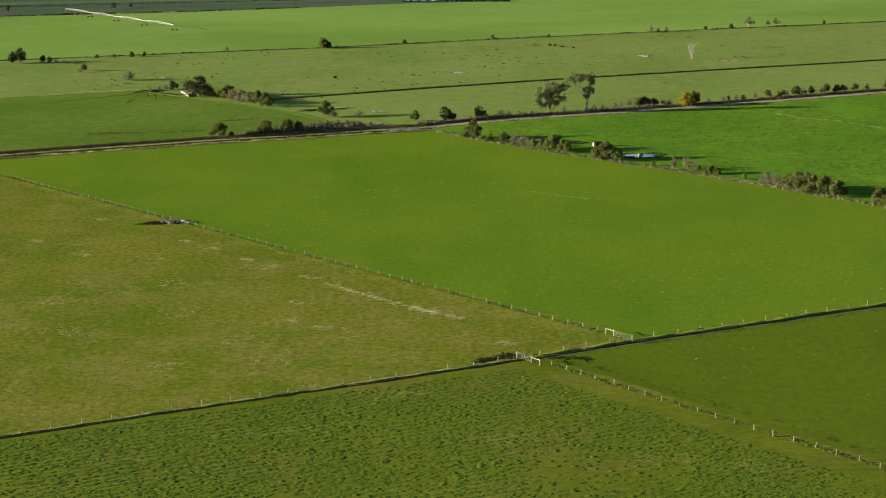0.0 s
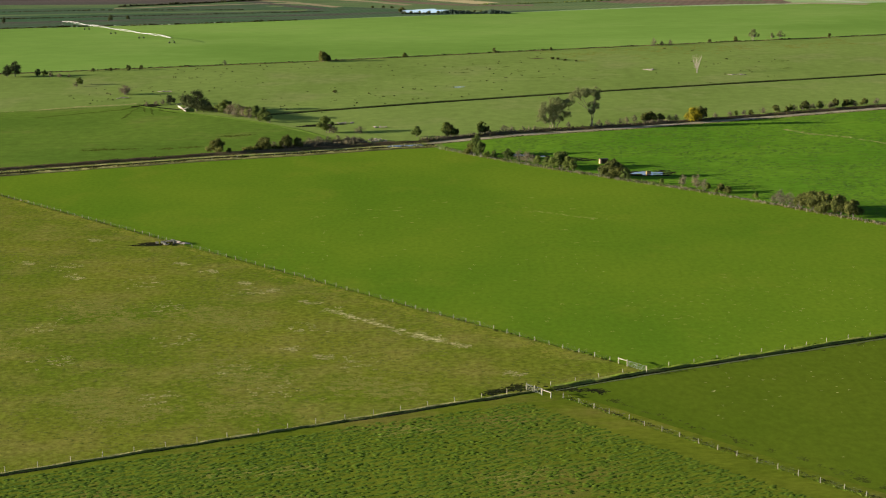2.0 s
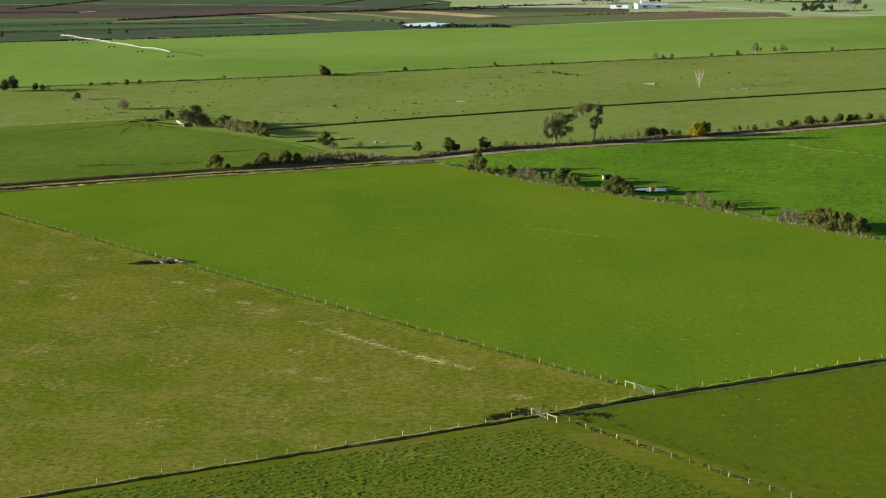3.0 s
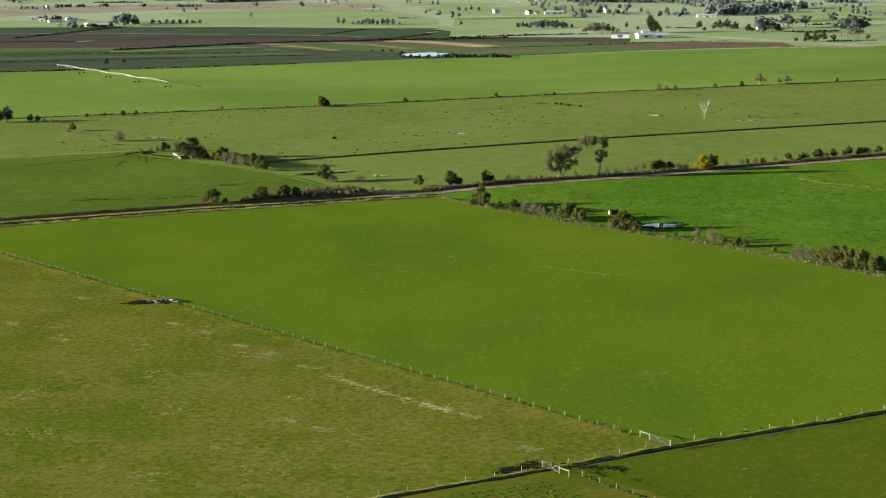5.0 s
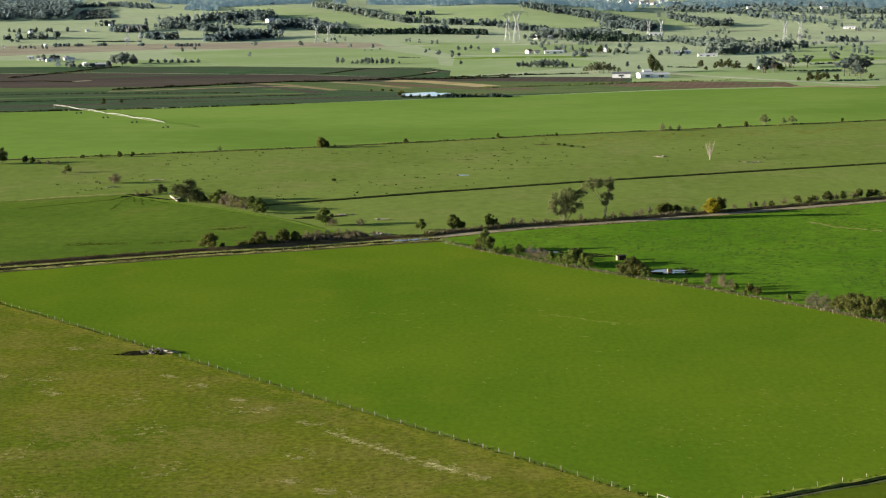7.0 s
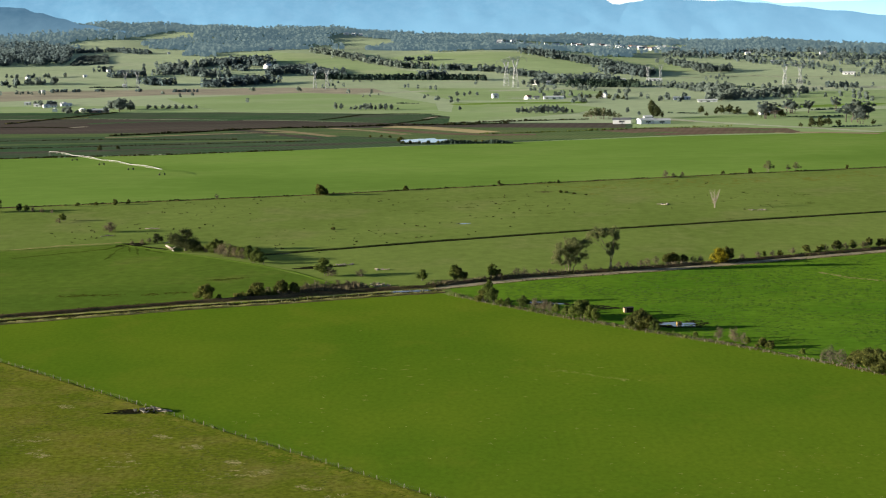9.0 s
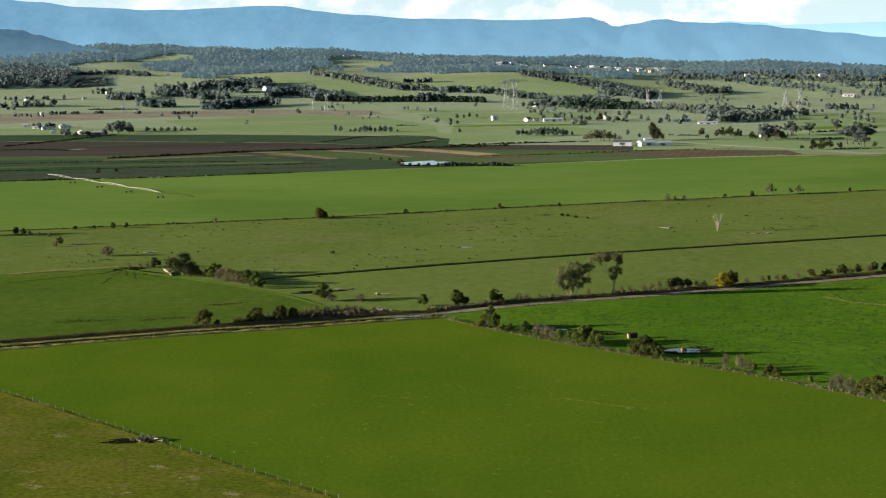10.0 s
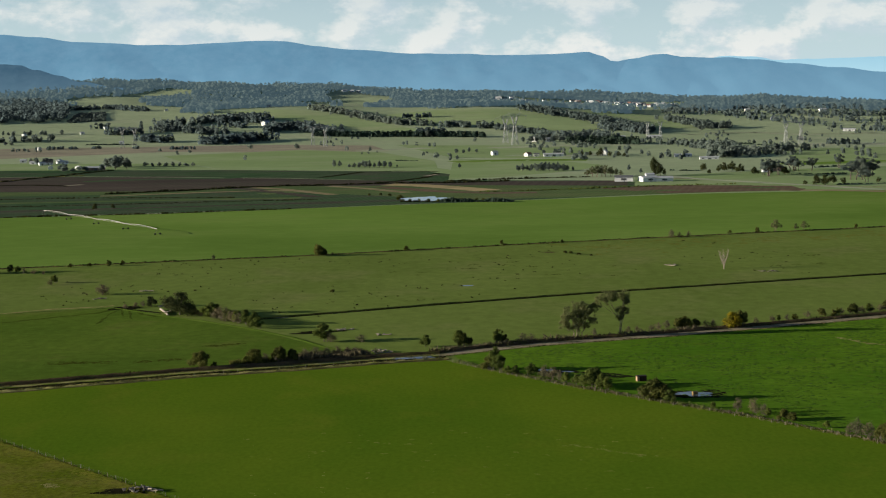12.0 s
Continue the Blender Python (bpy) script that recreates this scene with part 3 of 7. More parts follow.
# ---- lines in the ground: tracks, banks, drains ----
def resample(pts, step):
    outp = []
    for (x0, y0), (x1, y1) in zip(pts, pts[1:]):
        n = max(1, int(math.hypot(x1 - x0, y1 - y0) / step))
        outp += [(x0 + (x1 - x0) * k / n, y0 + (y1 - y0) * k / n) for k in range(n)]
    return outp + [pts[-1]]


def even(pts, step):
    """Points at one even step along a line."""
    outp, left = [], 0.0
    for (x0, y0), (x1, y1) in zip(pts, pts[1:]):
        d = math.hypot(x1 - x0, y1 - y0)
        while left < d:
            outp.append((x0 + (x1 - x0) * left / d, y0 + (y1 - y0) * left / d))
            left += step
        left -= d
    return outp


def ribbon(name, pts, profile, material, label, step=3.0, rough=0.15, category="track"):
    """Sweeps a profile of (offset to the left, height) along a line, with uneven edges."""
    line = resample(pts, step)
    b = Build()
    m = len(profile)
    for k, (x, y) in enumerate(line):
        x0, y0 = line[max(0, k - 1)]
        x1, y1 = line[min(len(line) - 1, k + 1)]
        d = math.hypot(x1 - x0, y1 - y0)
        nx, ny = -(y1 - y0) / d, (x1 - x0) / d
        for o, z in profile:
            o2 = o + rough * 3 * noise.noise((x * 0.15, y * 0.15, o))
            z2 = z * (1 + rough * 3 * noise.noise((x * 0.3, y * 0.3, o + 7)))
            b.v.append((x + nx * o2, y + ny * o2, land(x, y) + (z2 if z > 0.08 else z)))
    for k in range(len(line) - 1):
        for j in range(m - 1):
            a = k * m + j
            b.f.append((a + 1, a, a + m, a + m + 1))
    me = b.mesh(name, material, False)
    return tagged(new(name, me), label, category, kind="structure")


def strip(name, pts, width, height, per_metre, blade, material, label, category="grass", seed=1, tilt=0.5):
    """A band of rough growth: many upright, uneven blade clumps along a line."""
    rng = random.Random(seed)
    b = Build()
    for (x0, y0), (x1, y1) in zip(pts, pts[1:]):
        d = math.hypot(x1 - x0, y1 - y0)
        ux, uy = (x1 - x0) / d, (y1 - y0) / d
        for _ in range(int(d * per_metre)):
            s, o = rng.uniform(0, d), rng.gauss(0, width * 0.33)
            x, y = x0 + ux * s - uy * o, y0 + uy * s + ux * o
            thick = 0.55 + 0.9 * max(0, noise.noise((x * 0.08, y * 0.08, seed)) + 0.35)
            h = height * rng.uniform(0.45, 1.1) * thick
            w, a = blade * rng.uniform(0.6, 1.4), rng.uniform(0, math.pi)
            cx, cy = math.cos(a) * w / 2, math.sin(a) * w / 2
            lx, ly = rng.gauss(0, tilt * h), rng.gauss(0, tilt * h)
            z = land(x, y)
            b.face([(x - cx, y - cy, z), (x + cx, y + cy, z), (x + cx * 0.5 + lx, y + cy * 0.5 + ly, z + h), (x - cx * 0.7 + lx, y - cy * 0.7 + ly, z + h * 0.85)])
    return tagged(new(name, b.mesh(name, material)), label, category, kind="stuff")


A_LEFT = [(-300, 197), (-79, 298), (-17, 326), (24, 344.5)]
A_RIGHT = [(26, 345.5), (47, 356), (72, 367), (112, 385), (300, 471)]
B_FAR = [(-180, 629), (-141, 583), (-65, 492), (8, 404), (41, 365)]
B_NEAR = [(27.5, 339), (41, 321), (61, 295), (78, 274), (240, 68)]
HEDGE = [(9, 684), (24, 661), (49, 628), (73, 600), (96, 574), (123, 537), (142, 510), (203, 430)]
ROAD_L = [(-500, 541), (-300, 596), (-164, 641), (-123, 657), (-84, 671.5), (-50, 681), (-18, 692.5), (5, 699)]
ROAD_R = [(3, 700), (43, 721), (95, 738), (137, 755), (193, 779), (320, 832), (520, 915)]
DRAIN = [(-73, 803), (8, 841), (81, 872), (159, 900), (236, 927), (520, 1041)]
FAR_FENCE = [(-500, 950), (-235, 1021), (-61, 1066), (88, 1119), (312, 1189), (560, 1265)]
CURVE = [(-22, 704), (-40, 724), (-54, 750), (-72, 774), (-95, 800), (-112, 816), (-141, 847), (-189, 833), (-500, 740)]

ribbon("bank", A_LEFT, [(1.3, 0.02), (0.7, 0.30), (0.2, 0.28), (-0.15, 0.02)], M_BANK, "low grassy bank along a paddock drain", 2.0, category="bank")
# drain ribbons lie flat; their black colour carries the shade inside
ribbon("ditch", A_LEFT, [(-0.1, 0.045), (-0.28, 0.05), (-0.5, 0.045)], M_SHADEMUD, "narrow muddy drain below a grassy bank", 1.2, 0.25, "ditch")
ribbon("bank_crest", A_LEFT, [(0.75, 0.29), (0.45, 0.36), (0.12, 0.27)], M_STRAWBANK, "dry straw turf on a bank crest", 1.2, 0.2, "bank")
ribbon("bank", A_RIGHT, [(1.8, 0.02), (1.1, 0.34), (0.4, 0.36), (-0.2, 0.02)], M_BANK, "low grassy bank along a paddock drain", 2.0, category="bank")
ribbon("ditch", A_RIGHT, [(-0.1, 0.045), (-0.4, 0.05), (-0.85, 0.045)], M_SHADEMUD, "narrow muddy drain below a grassy bank", 1.2, 0.25, "ditch")
# lighter ribbon paints the lit top edge of the bank
ribbon("bank_crest", A_RIGHT, [(1.3, 0.35), (0.8, 0.46), (0.25, 0.36)], M_LITBANK, "bank crest turf painted brighter as if sunlit", 1.2, 0.2, "bank")
ribbon("track", A_RIGHT, [(-1.15, 0.046), (-1.4, 0.055), (-1.65, 0.046)], M_WETPATH, "pale wet cattle path beside a drain", 2.0, 0.12)
ribbon("bank", DRAIN, [(1.4, 0.02), (0.8, 0.5), (0.2, 0.5), (-0.4, 0.02)], M_BANK, "low turf bank of a long straight drain", 4.0, category="bank")
ribbon("ditch", DRAIN, [(-0.3, 0.045), (-1.4, 0.05), (-2.8, 0.045)], M_SHADEMUD, "dark wet drain across grazing land", 4.0, category="ditch")
ribbon("bank", ROAD_L, [(7.6, 0.02), (6.4, 0.9), (5.2, 1.0), (4.0, 0.45), (3.0, 0.03)], M_EARTH, "brown earth bank beside a farm track", 3.0, category="bank")
ribbon("track", ROAD_L, [(1.9, 0.045), (0.9, 0.07), (0.0, 0.045)], M_STRAWBANK, "pale grassy farm track between banks", 1.6, 0.45)
ribbon("ditch", ROAD_L, [(-0.6, 0.045), (-3.0, 0.05), (-5.4, 0.045)], M_SHADEMUD, "dark roadside drain below a track", 1.6, 0.5, "ditch")
ribbon("verge", ROAD_L, [(-5.4, 0.05), (-6.3, 0.26), (-7.3, 0.24), (-8.2, 0.05)], M_STRAWBANK, "low pale grass verge below a roadside drain", 1.6, 0.5, "verge")
# dark strip drawn as the shadow line at the verge's lower edge
ribbon("ditch", ROAD_L, [(-8.5, 0.048), (-9.2, 0.052), (-10.0, 0.048)], M_EARTH, "dark earth strip painted as a shadow line along a sown field", 3.0, 0.3, "ditch")
ribbon("track", ROAD_R, [(3.0, 0.045), (0, 0.1), (-3.0, 0.045)], M_TRACK, "pale dirt road past green pasture", 3.0)
ribbon("bank", ROAD_R, [(8.0, 0.02), (6.4, 0.8), (5.2, 0.9), (3.4, 0.03)], M_EARTH, "dark overgrown road bank", 3.0, category="bank")
ribbon("bank", CURVE, [(-1.2, 0.02), (-0.4, 0.2), (0.4, 0.2), (1.2, 0.02)], M_LEFT, "low turf bank curving round a valley field", 3.0, category="bank")
ribbon("ditch", [(-118, 826), (-141, 846), (-189, 832), (-500, 739)], [(-0.4, 0.045), (-1.6, 0.05), (-3.0, 0.045)], M_SHADEMUD, "dark wet ditch round a valley field", 3.0, category="ditch")
ribbon("track", [(-138, 840), (-140, 826), (-140, 796)], [(0.5, 0.052), (0, 0.056), (-0.5, 0.052)], M_DAMP, "dark cattle trail trodden into a valley field", 2.0, 0.3)
ribbon("track", [(-137, 840), (-133, 821)], [(0.5, 0.052), (0, 0.056), (-0.5, 0.052)], M_DAMP, "dark cattle trail trodden into a valley field", 2.0, 0.3)
ribbon("track", [(-134, 840), (-127, 809)], [(0.5, 0.052), (0, 0.056), (-0.5, 0.052)], M_DAMP, "dark cattle trail trodden into a valley field", 2.0, 0.3)
ribbon("track", [(-132, 842), (-125, 824), (-118, 817)], [(0.7, 0.052), (0, 0.056), (-0.7, 0.052)], M_DAMP, "dark cattle trail trodden into a valley field", 2.0, 0.3)
ribbon("track", [(-140, 844), (-146, 831), (-165, 818), (-183, 805)], [(1.3, 0.052), (0, 0.056), (-1.3, 0.052)], M_DAMP, "dark cattle trail trodden into a valley field", 2.0, 0.3)
ribbon("track", [(-240, 818), (-190, 834), (-171, 846), (-150, 852), (-143, 856)], [(1.2, 0.06), (0, 0.07), (-1.2, 0.06)], M_BARE, "pale worn path along a wet ditch", 2.0, 0.4)
ribbon("bank", FAR_FENCE, [(1.0, 0.02), (0.5, 0.35), (-0.2, 0.35), (-0.8, 0.02)], M_EARTH, "low earth bank under a far fence line", 5.0, category="bank")

ribbon("track", [(246, 1790), (317, 1700), (390, 1605), (452, 1570), (620, 1545)], [(3, 0.05), (0, 0.1), (-3, 0.05)], M_TRACK, "pale farm road on the far plain", 8.0)
ribbon("track", [(530, 3090), (700, 3025), (860, 2930)], [(3, 0.25), (0, 0.3), (-3, 0.25)], M_TRACK, "pale road below far hills", 8.0)
ribbon("crop_strip", [(-290, 1632), (-263, 1637), (-214, 1656), (-151, 1673), (-113, 1664)], [(5, 0.050), (0, 0.060), (-5, 0.050)], M_STUBBLE, "straw coloured headland strip", 10, 0.3, "field")
ribbon("crop_strip", [(-180, 1735), (-162, 1727), (-126, 1692), (-73, 1598)], [(6, 0.055), (0, 0.065), (-6, 0.055)], M_STUBBLE, "straw coloured stubble strip", 10, 0.3, "field")
ribbon("crop_strip", [(-175, 1715), (-159, 1700), (-128, 1643), (-87, 1572)], [(8, 0.050), (0, 0.060), (-8, 0.050)], M_SOIL, "brown tilled strip", 10, 0.3, "field")
ribbon("crop_strip", [(-82, 1728), (-72, 1713), (-44, 1680), (-6, 1613)], [(6, 0.055), (0, 0.065), (-6, 0.055)], M_STUBBLE, "straw coloured stubble strip", 10, 0.3, "field")
ribbon("crop_strip", [(-25, 1738), (8, 1715), (45, 1664), (70, 1622)], [(14, 0.055), (0, 0.065), (-14, 0.055)], M_STRAWFIELD, "golden ripe stubble strip", 10, 0.3, "field")
ribbon("crop_strip", [(-30, 1700), (15, 1632), (35, 1611), (75, 1585), (111, 1584)], [(10, 0.050), (0, 0.060), (-10, 0.050)], M_REDSOIL, "reddish brown tilled strip", 10, 0.3, "field")
ribbon("crop_strip", [(-141, 1625), (-92, 1655), (-45, 1625)], [(12, 0.045), (0, 0.055), (-12, 0.045)], M_VEG, "green strip between crop rows", 10, 0.3, "field")
ribbon("crop_strip", [(-100, 1880), (-86, 1904), (-57, 1975), (-18, 1988), (30, 1962)], [(5, 0.050), (0, 0.060), (-5, 0.050)], M_SHADEMUD, "dark wet furrow across crops", 10, 0.3, "field")
ribbon("crop_strip", [(-30, 1775), (-17, 1791), (12, 1844), (29, 1926)], [(5, 0.050), (0, 0.060), (-5, 0.050)], M_SHADEMUD, "dark wet furrow across crops", 10, 0.3, "field")
ribbon("crop_strip", [(14, 1872), (20, 1888), (27, 1906)], [(3, 0.060), (0, 0.070), (-3, 0.060)], M_DRYFAR, "pale bare patch beside crops", 10, 0.3, "field")
ribbon("crop_strip", [(-470, 1824), (-428, 1824), (-393, 1824), (-349, 1794)], [(6, 0.050), (0, 0.060), (-6, 0.050)], M_SHADEMUD, "dark tilled strip in ploughed ground", 10, 0.3, "field")
ribbon("crop_strip", [(-356, 1803), (-343, 1820)], [(5, 0.060), (0, 0.070), (-5, 0.060)], M_DRYFAR, "pale bare patch in ploughed ground", 10, 0.3, "field")
ribbon("crop_strip", [(-350, 1871), (-276, 1903), (-202, 1893), (-169, 1938)], [(10, 0.050), (0, 0.060), (-10, 0.050)], M_CROP, "dark green strip in ploughed ground", 10, 0.3, "field")
strip("far_hedge", [(-443, 1887), (-420, 1943), (-399, 1993), (-379, 2058), (-360, 2103)], 3, 1.6, 3, 1.4, L_RUSH, "dark rough growth edging crops", "hedge", 75)
strip("far_hedge", [(-290, 1655), (-253, 1674), (-218, 1690), (-172, 1721), (-129, 1737), (-96, 1737), (-23, 1755), (39, 1747), (97, 1760)], 4, 2.0, 4, 1.4, L_RUSH, "dark hedge edging ploughed ground", "hedge", 76)
ribbon("crop_strip", [(-560, 1540), (-250, 1560), (-100, 1565)], [(9, 0.05), (0, 0.06), (-9, 0.05)], M_VEG, "green strip between crop rows", 10, 0.3, "field")
ribbon("crop_strip", [(-560, 1440), (-300, 1462), (-60, 1500)], [(6, 0.05), (0, 0.06), (-6, 0.05)], M_SOIL, "dark tilled strip between crop rows", 10, 0.3, "field")
ribbon("crop_strip", [(100, 1530), (240, 1590), (330, 1600)], [(10, 0.06), (0, 0.07), (-10, 0.06)], M_VEG, "green strip between crop rows", 10, 0.3, "field")
ribbon("field_strip", [(480, 3040), (528, 3053), (630, 3078), (694, 2960), (825, 3023)], [(14, 0.100), (0, 0.120), (-14, 0.100)], M_PALEFAR, "pale dry strip on the far plain", 12, 0.6, "field")
ribbon("field_strip", [(560, 2500), (641, 2573), (720, 2504)], [(40, 0.100), (0, 0.120), (-40, 0.100)], M_PALEFAR, "pale dry strip on the far plain", 12, 0.6, "field")
ribbon("field_strip", [(459, 2281), (552, 2319), (653, 2355)], [(30, 0.100), (0, 0.120), (-30, 0.100)], M_FARGREEN, "green strip on the far plain", 12, 0.6, "field")
ribbon("field_strip", [(429, 1995), (496, 2019), (565, 2053)], [(22, 0.100), (0, 0.120), (-22, 0.100)], M_PIVOT, "deep green strip on the far plain", 12, 0.6, "field")
ribbon("field_strip", [(134, 2347), (207, 2304), (254, 2321)], [(14, 0.100), (0, 0.120), (-14, 0.100)], M_PALEFAR, "pale dry strip on the far plain", 12, 0.6, "field")
ribbon("field_strip", [(124, 2606), (240, 2649), (395, 2631)], [(26, 0.100), (0, 0.120), (-26, 0.100)], M_PALEFAR, "pale dry strip on the far plain", 12, 0.6, "field")
ribbon("field_strip", [(52, 2181), (125, 2202), (223, 2184)], [(24, 0.100), (0, 0.120), (-24, 0.100)], M_PIVOT, "deep green strip on the far plain", 12, 0.6, "field")
ribbon("field_strip", [(-71, 2556), (31, 2643)], [(20, 0.100), (0, 0.120), (-20, 0.100)], M_PALEFAR, "pale dry strip on the far plain", 12, 0.6, "field")
strip("far_hedge", [(349, 2674), (405, 2698), (451, 2654)], 4, 2.5, 1.5, 2.2, L_PINE, "dark hedge across the far plain", "hedge", 200, 0.3)
# low strips put where dark shadow lines cross the paddocks
strip("far_hedge", [(283, 1909), (314, 1888)], 4, 1.8, 1.5, 2.2, L_PINE, "low dark strip across a paddock", "hedge", 201, 0.3)
strip("far_hedge", [(445, 1919), (489, 1943)], 4, 2, 1.5, 2.2, L_PINE, "low dark strip across a paddock", "hedge", 202, 0.3)
strip("far_hedge", [(392, 1798), (449, 1792)], 4, 1.6, 1.5, 2.2, L_PINE, "low dark strip across a paddock", "hedge", 203, 0.3)
strip("far_hedge", [(394, 1626), (442, 1631)], 4, 1.6, 1.5, 2.2, L_PINE, "dark rough growth edging a paddock", "hedge", 204, 0.3)
strip("far_hedge", [(468, 2746), (515, 2580), (564, 2431)], 4, 2.2, 1.5, 2.2, L_PINE, "dark hedge across the far plain", "hedge", 205, 0.3)
strip("far_hedge", [(-19, 2235), (10, 2226)], 4, 1.8, 1.5, 2.2, L_PINE, "low dark strip across a paddock", "hedge", 206, 0.3)
ribbon("track", [(263, 1804), (292, 1736), (331, 1678), (375, 1614), (417, 1547)], [(7, 0.11), (0, 0.14), (-7, 0.11)], M_PALEFAR, "pale farm road with dry verges on the far plain", 8.0, 0.6)
ribbon("crop_strip", [(326, 1562), (374, 1550), (411, 1525)], [(9, 0.07), (0, 0.08), (-9, 0.07)], M_STUBBLE, "straw coloured headland strip", 10, 0.3, "field")
ribbon("crop_strip", [(219, 1621), (261, 1594), (305, 1583), (347, 1564)], [(16, 0.075), (0, 0.085), (-16, 0.075)], M_REDSOIL, "reddish brown tilled strip", 10, 0.3, "field")
strip("crop_rows", [(-560, 1490), (-300, 1512), (-80, 1540)], 5, 0.9, 2, 1.2, L_RUSH, "dark tall crop rows", "crop", 71)
strip("crop_rows", [(-560, 1590), (-300, 1606), (-160, 1580)], 5, 0.9, 2, 1.2, L_RUSH, "dark tall crop rows", "crop", 72)
strip("crop_rows", [(-443, 1887), (-422, 1955), (-374, 1997)], 3, 1.0, 2, 1.2, L_STRAW, "pale rough headland between fields", "crop", 73)
strip("vine_row", [(60, 1600), (140, 1617), (194, 1636), (305, 1658)], 2, 1.6, 1.2, 1.4, L_OLIVE, "row of small olive green bushes", "crop", 74)
strip("far_hedge", [(22, 1487), (50, 1481), (83, 1474)], 5, 3.2, 14, 0.9, L_PINE, "dark scrub hedge beside a farm pond", "hedge", 23, 0.3)
strip("far_hedge", [(-12, 1492), (22, 1486)], 3, 1.6, 10, 0.8, L_RUSH, "dark rushes at the edge of a farm pond", "hedge", 24, 0.3)
strip("far_hedge", [(-560, 2990), (-470, 2968)], 3, 3.0, 3, 2.0, L_PINE, "dark clipped hedge on the far plain", "hedge", 18)
strip("far_hedge", [(31, 1772), (83, 1790), (185, 1812)], 3, 1.8, 3, 1.4, L_RUSH, "dark rough growth edging a ploughed field", "hedge", 19)
strip("far_hedge", [(-500, 1352), (-324, 1391), (-204, 1405), (-100, 1434)], 3, 1.2, 3, 1.2, L_RUSH, "dark rough growth edging crop rows", "hedge", 21)
strip("bank_grass", [(x - 0.2, y + 0.6) for x, y in A_LEFT], 0.6, 0.35, 14, 0.3, L_STRAW, "straw coloured rough grass along a drain", seed=2)
strip("bank_grass", [(x - 0.4, y + 1.1) for x, y in A_RIGHT], 1.2, 0.45, 22, 0.4, L_TUFT, "green rough grass along a drain", seed=3)
strip("fence_grass", B_NEAR, 0.5, 0.3, 4, 0.3, L_TUFT, "uncut grass under a post fence", seed=4)
strip("fence_grass", B_FAR, 0.9, 0.3, 3, 0.35, L_TUFTDRY, "uncut dry grass under a post fence", seed=5)
strip("rushes", [(x + 0.3, y - 1.2) for x, y in DRAIN], 0.7, 0.5, 5, 0.4, L_RUSH, "dark rushes along a long drain", seed=6)
strip("track_grass", [(x + 2.2, y - 6.2) for x, y in ROAD_L], 1.4, 0.6, 4, 0.35, L_STRAW, "straw coloured grass beside a farm track", seed=7)
strip("track_grass", [(x + 2.6, y - 7.0) for x, y in ROAD_L], 1.2, 0.5, 7, 0.35, L_STRAW, "straw coloured grass on a drain verge", seed=35)
strip("drain_scrub", [(x + 1.3, y - 3.6) for x, y in ROAD_L], 2.2, 0.7, 5, 0.4, L_RUSH, "dark rushes in a roadside drain", seed=14)
strip("bank_scrub", [(x - 2.4, y + 6.6) for x, y in ROAD_L], 4.0, 0.7, 9, 0.4, L_RUSH, "dark brown scrub on a road bank", seed=8)
strip("bank_scrub", [(x - 2.2, y + 5.6) for x, y in ROAD_R], 3.6, 1.1, 9, 0.5, L_RUSH, "dark brown scrub along a dirt road", seed=9)
strip("bank_scrub", [(x - 2.6, y + 6.6) for x, y in ROAD_R[:4]], 3.0, 1.6, 8, 0.4, L_BROWN, "brown leafless scrub along a dirt road", seed=15)
strip("track_grass", [(x - 0.8, y + 2.4) for x, y in ROAD_L], 0.7, 0.45, 4, 0.3, L_STRAW, "straw coloured grass on a track verge", seed=31)
strip("track_grass", [(x + 1.3, y - 3.5) for x, y in ROAD_R], 0.8, 0.4, 5, 0.3, L_RUSH, "dark rough grass on a road verge", seed=32)
strip("track_grass", [(x + 1.6, y - 4.2) for x, y in ROAD_R], 0.8, 0.35, 3, 0.3, L_STRAW, "straw coloured grass on a road verge", seed=33)
strip("track_grass", ROAD_R, 0.6, 0.15, 3, 0.25, L_TUFTDRY, "thin grass between wheel tracks", seed=34)
strip("hedge_grass", HEDGE, 1.8, 0.32, 7, 0.24, L_STRAW, "straw coloured rank grass along a hedge", seed=10)
strip("hedge_scrub", [(x + 1.2, y + 1.2) for x, y in HEDGE[:5]], 2.4, 0.9, 8, 0.4, L_OLIVE, "low olive and brown scrub along a hedge", seed=16)
strip("hedge_scrub", [(x + 1.2, y + 1.2) for x, y in HEDGE[1:7]], 2.0, 0.7, 7, 0.35, L_BROWN, "low brown scrub along a hedge", seed=17)
strip("far_grass", [(x + 0.5, y - 2.0) for x, y in FAR_FENCE], 1.6, 0.5, 2.2, 0.9, L_STRAW, "straw coloured rank grass under a far fence line", seed=37)
strip("fence_tufts", [(x + 0.6, y + 0.4) for x, y in B_FAR], 0.5, 0.26, 0.7, 0.4, L_RUSH, "dark tufts under a post fence", seed=38)
strip("far_scrub", FAR_FENCE, 1.4, 0.9, 2.2, 0.9, L_RUSH, "dark rough growth under a far fence line", seed=11)
strip("bramble", [(-72, 687), (-64, 690), (-54, 695)], 4.0, 1.7, 70, 0.3, L_SHADY, "dark green bramble thicket beside a track", "bramble", 13, 0.3)
strip("bramble", [(-56, 694), (-38, 698), (-22, 702)], 6.0, 2.3, 120, 0.3, L_BROWN, "brown leafless bramble thicket beside a track", "bramble", 12, 0.3)


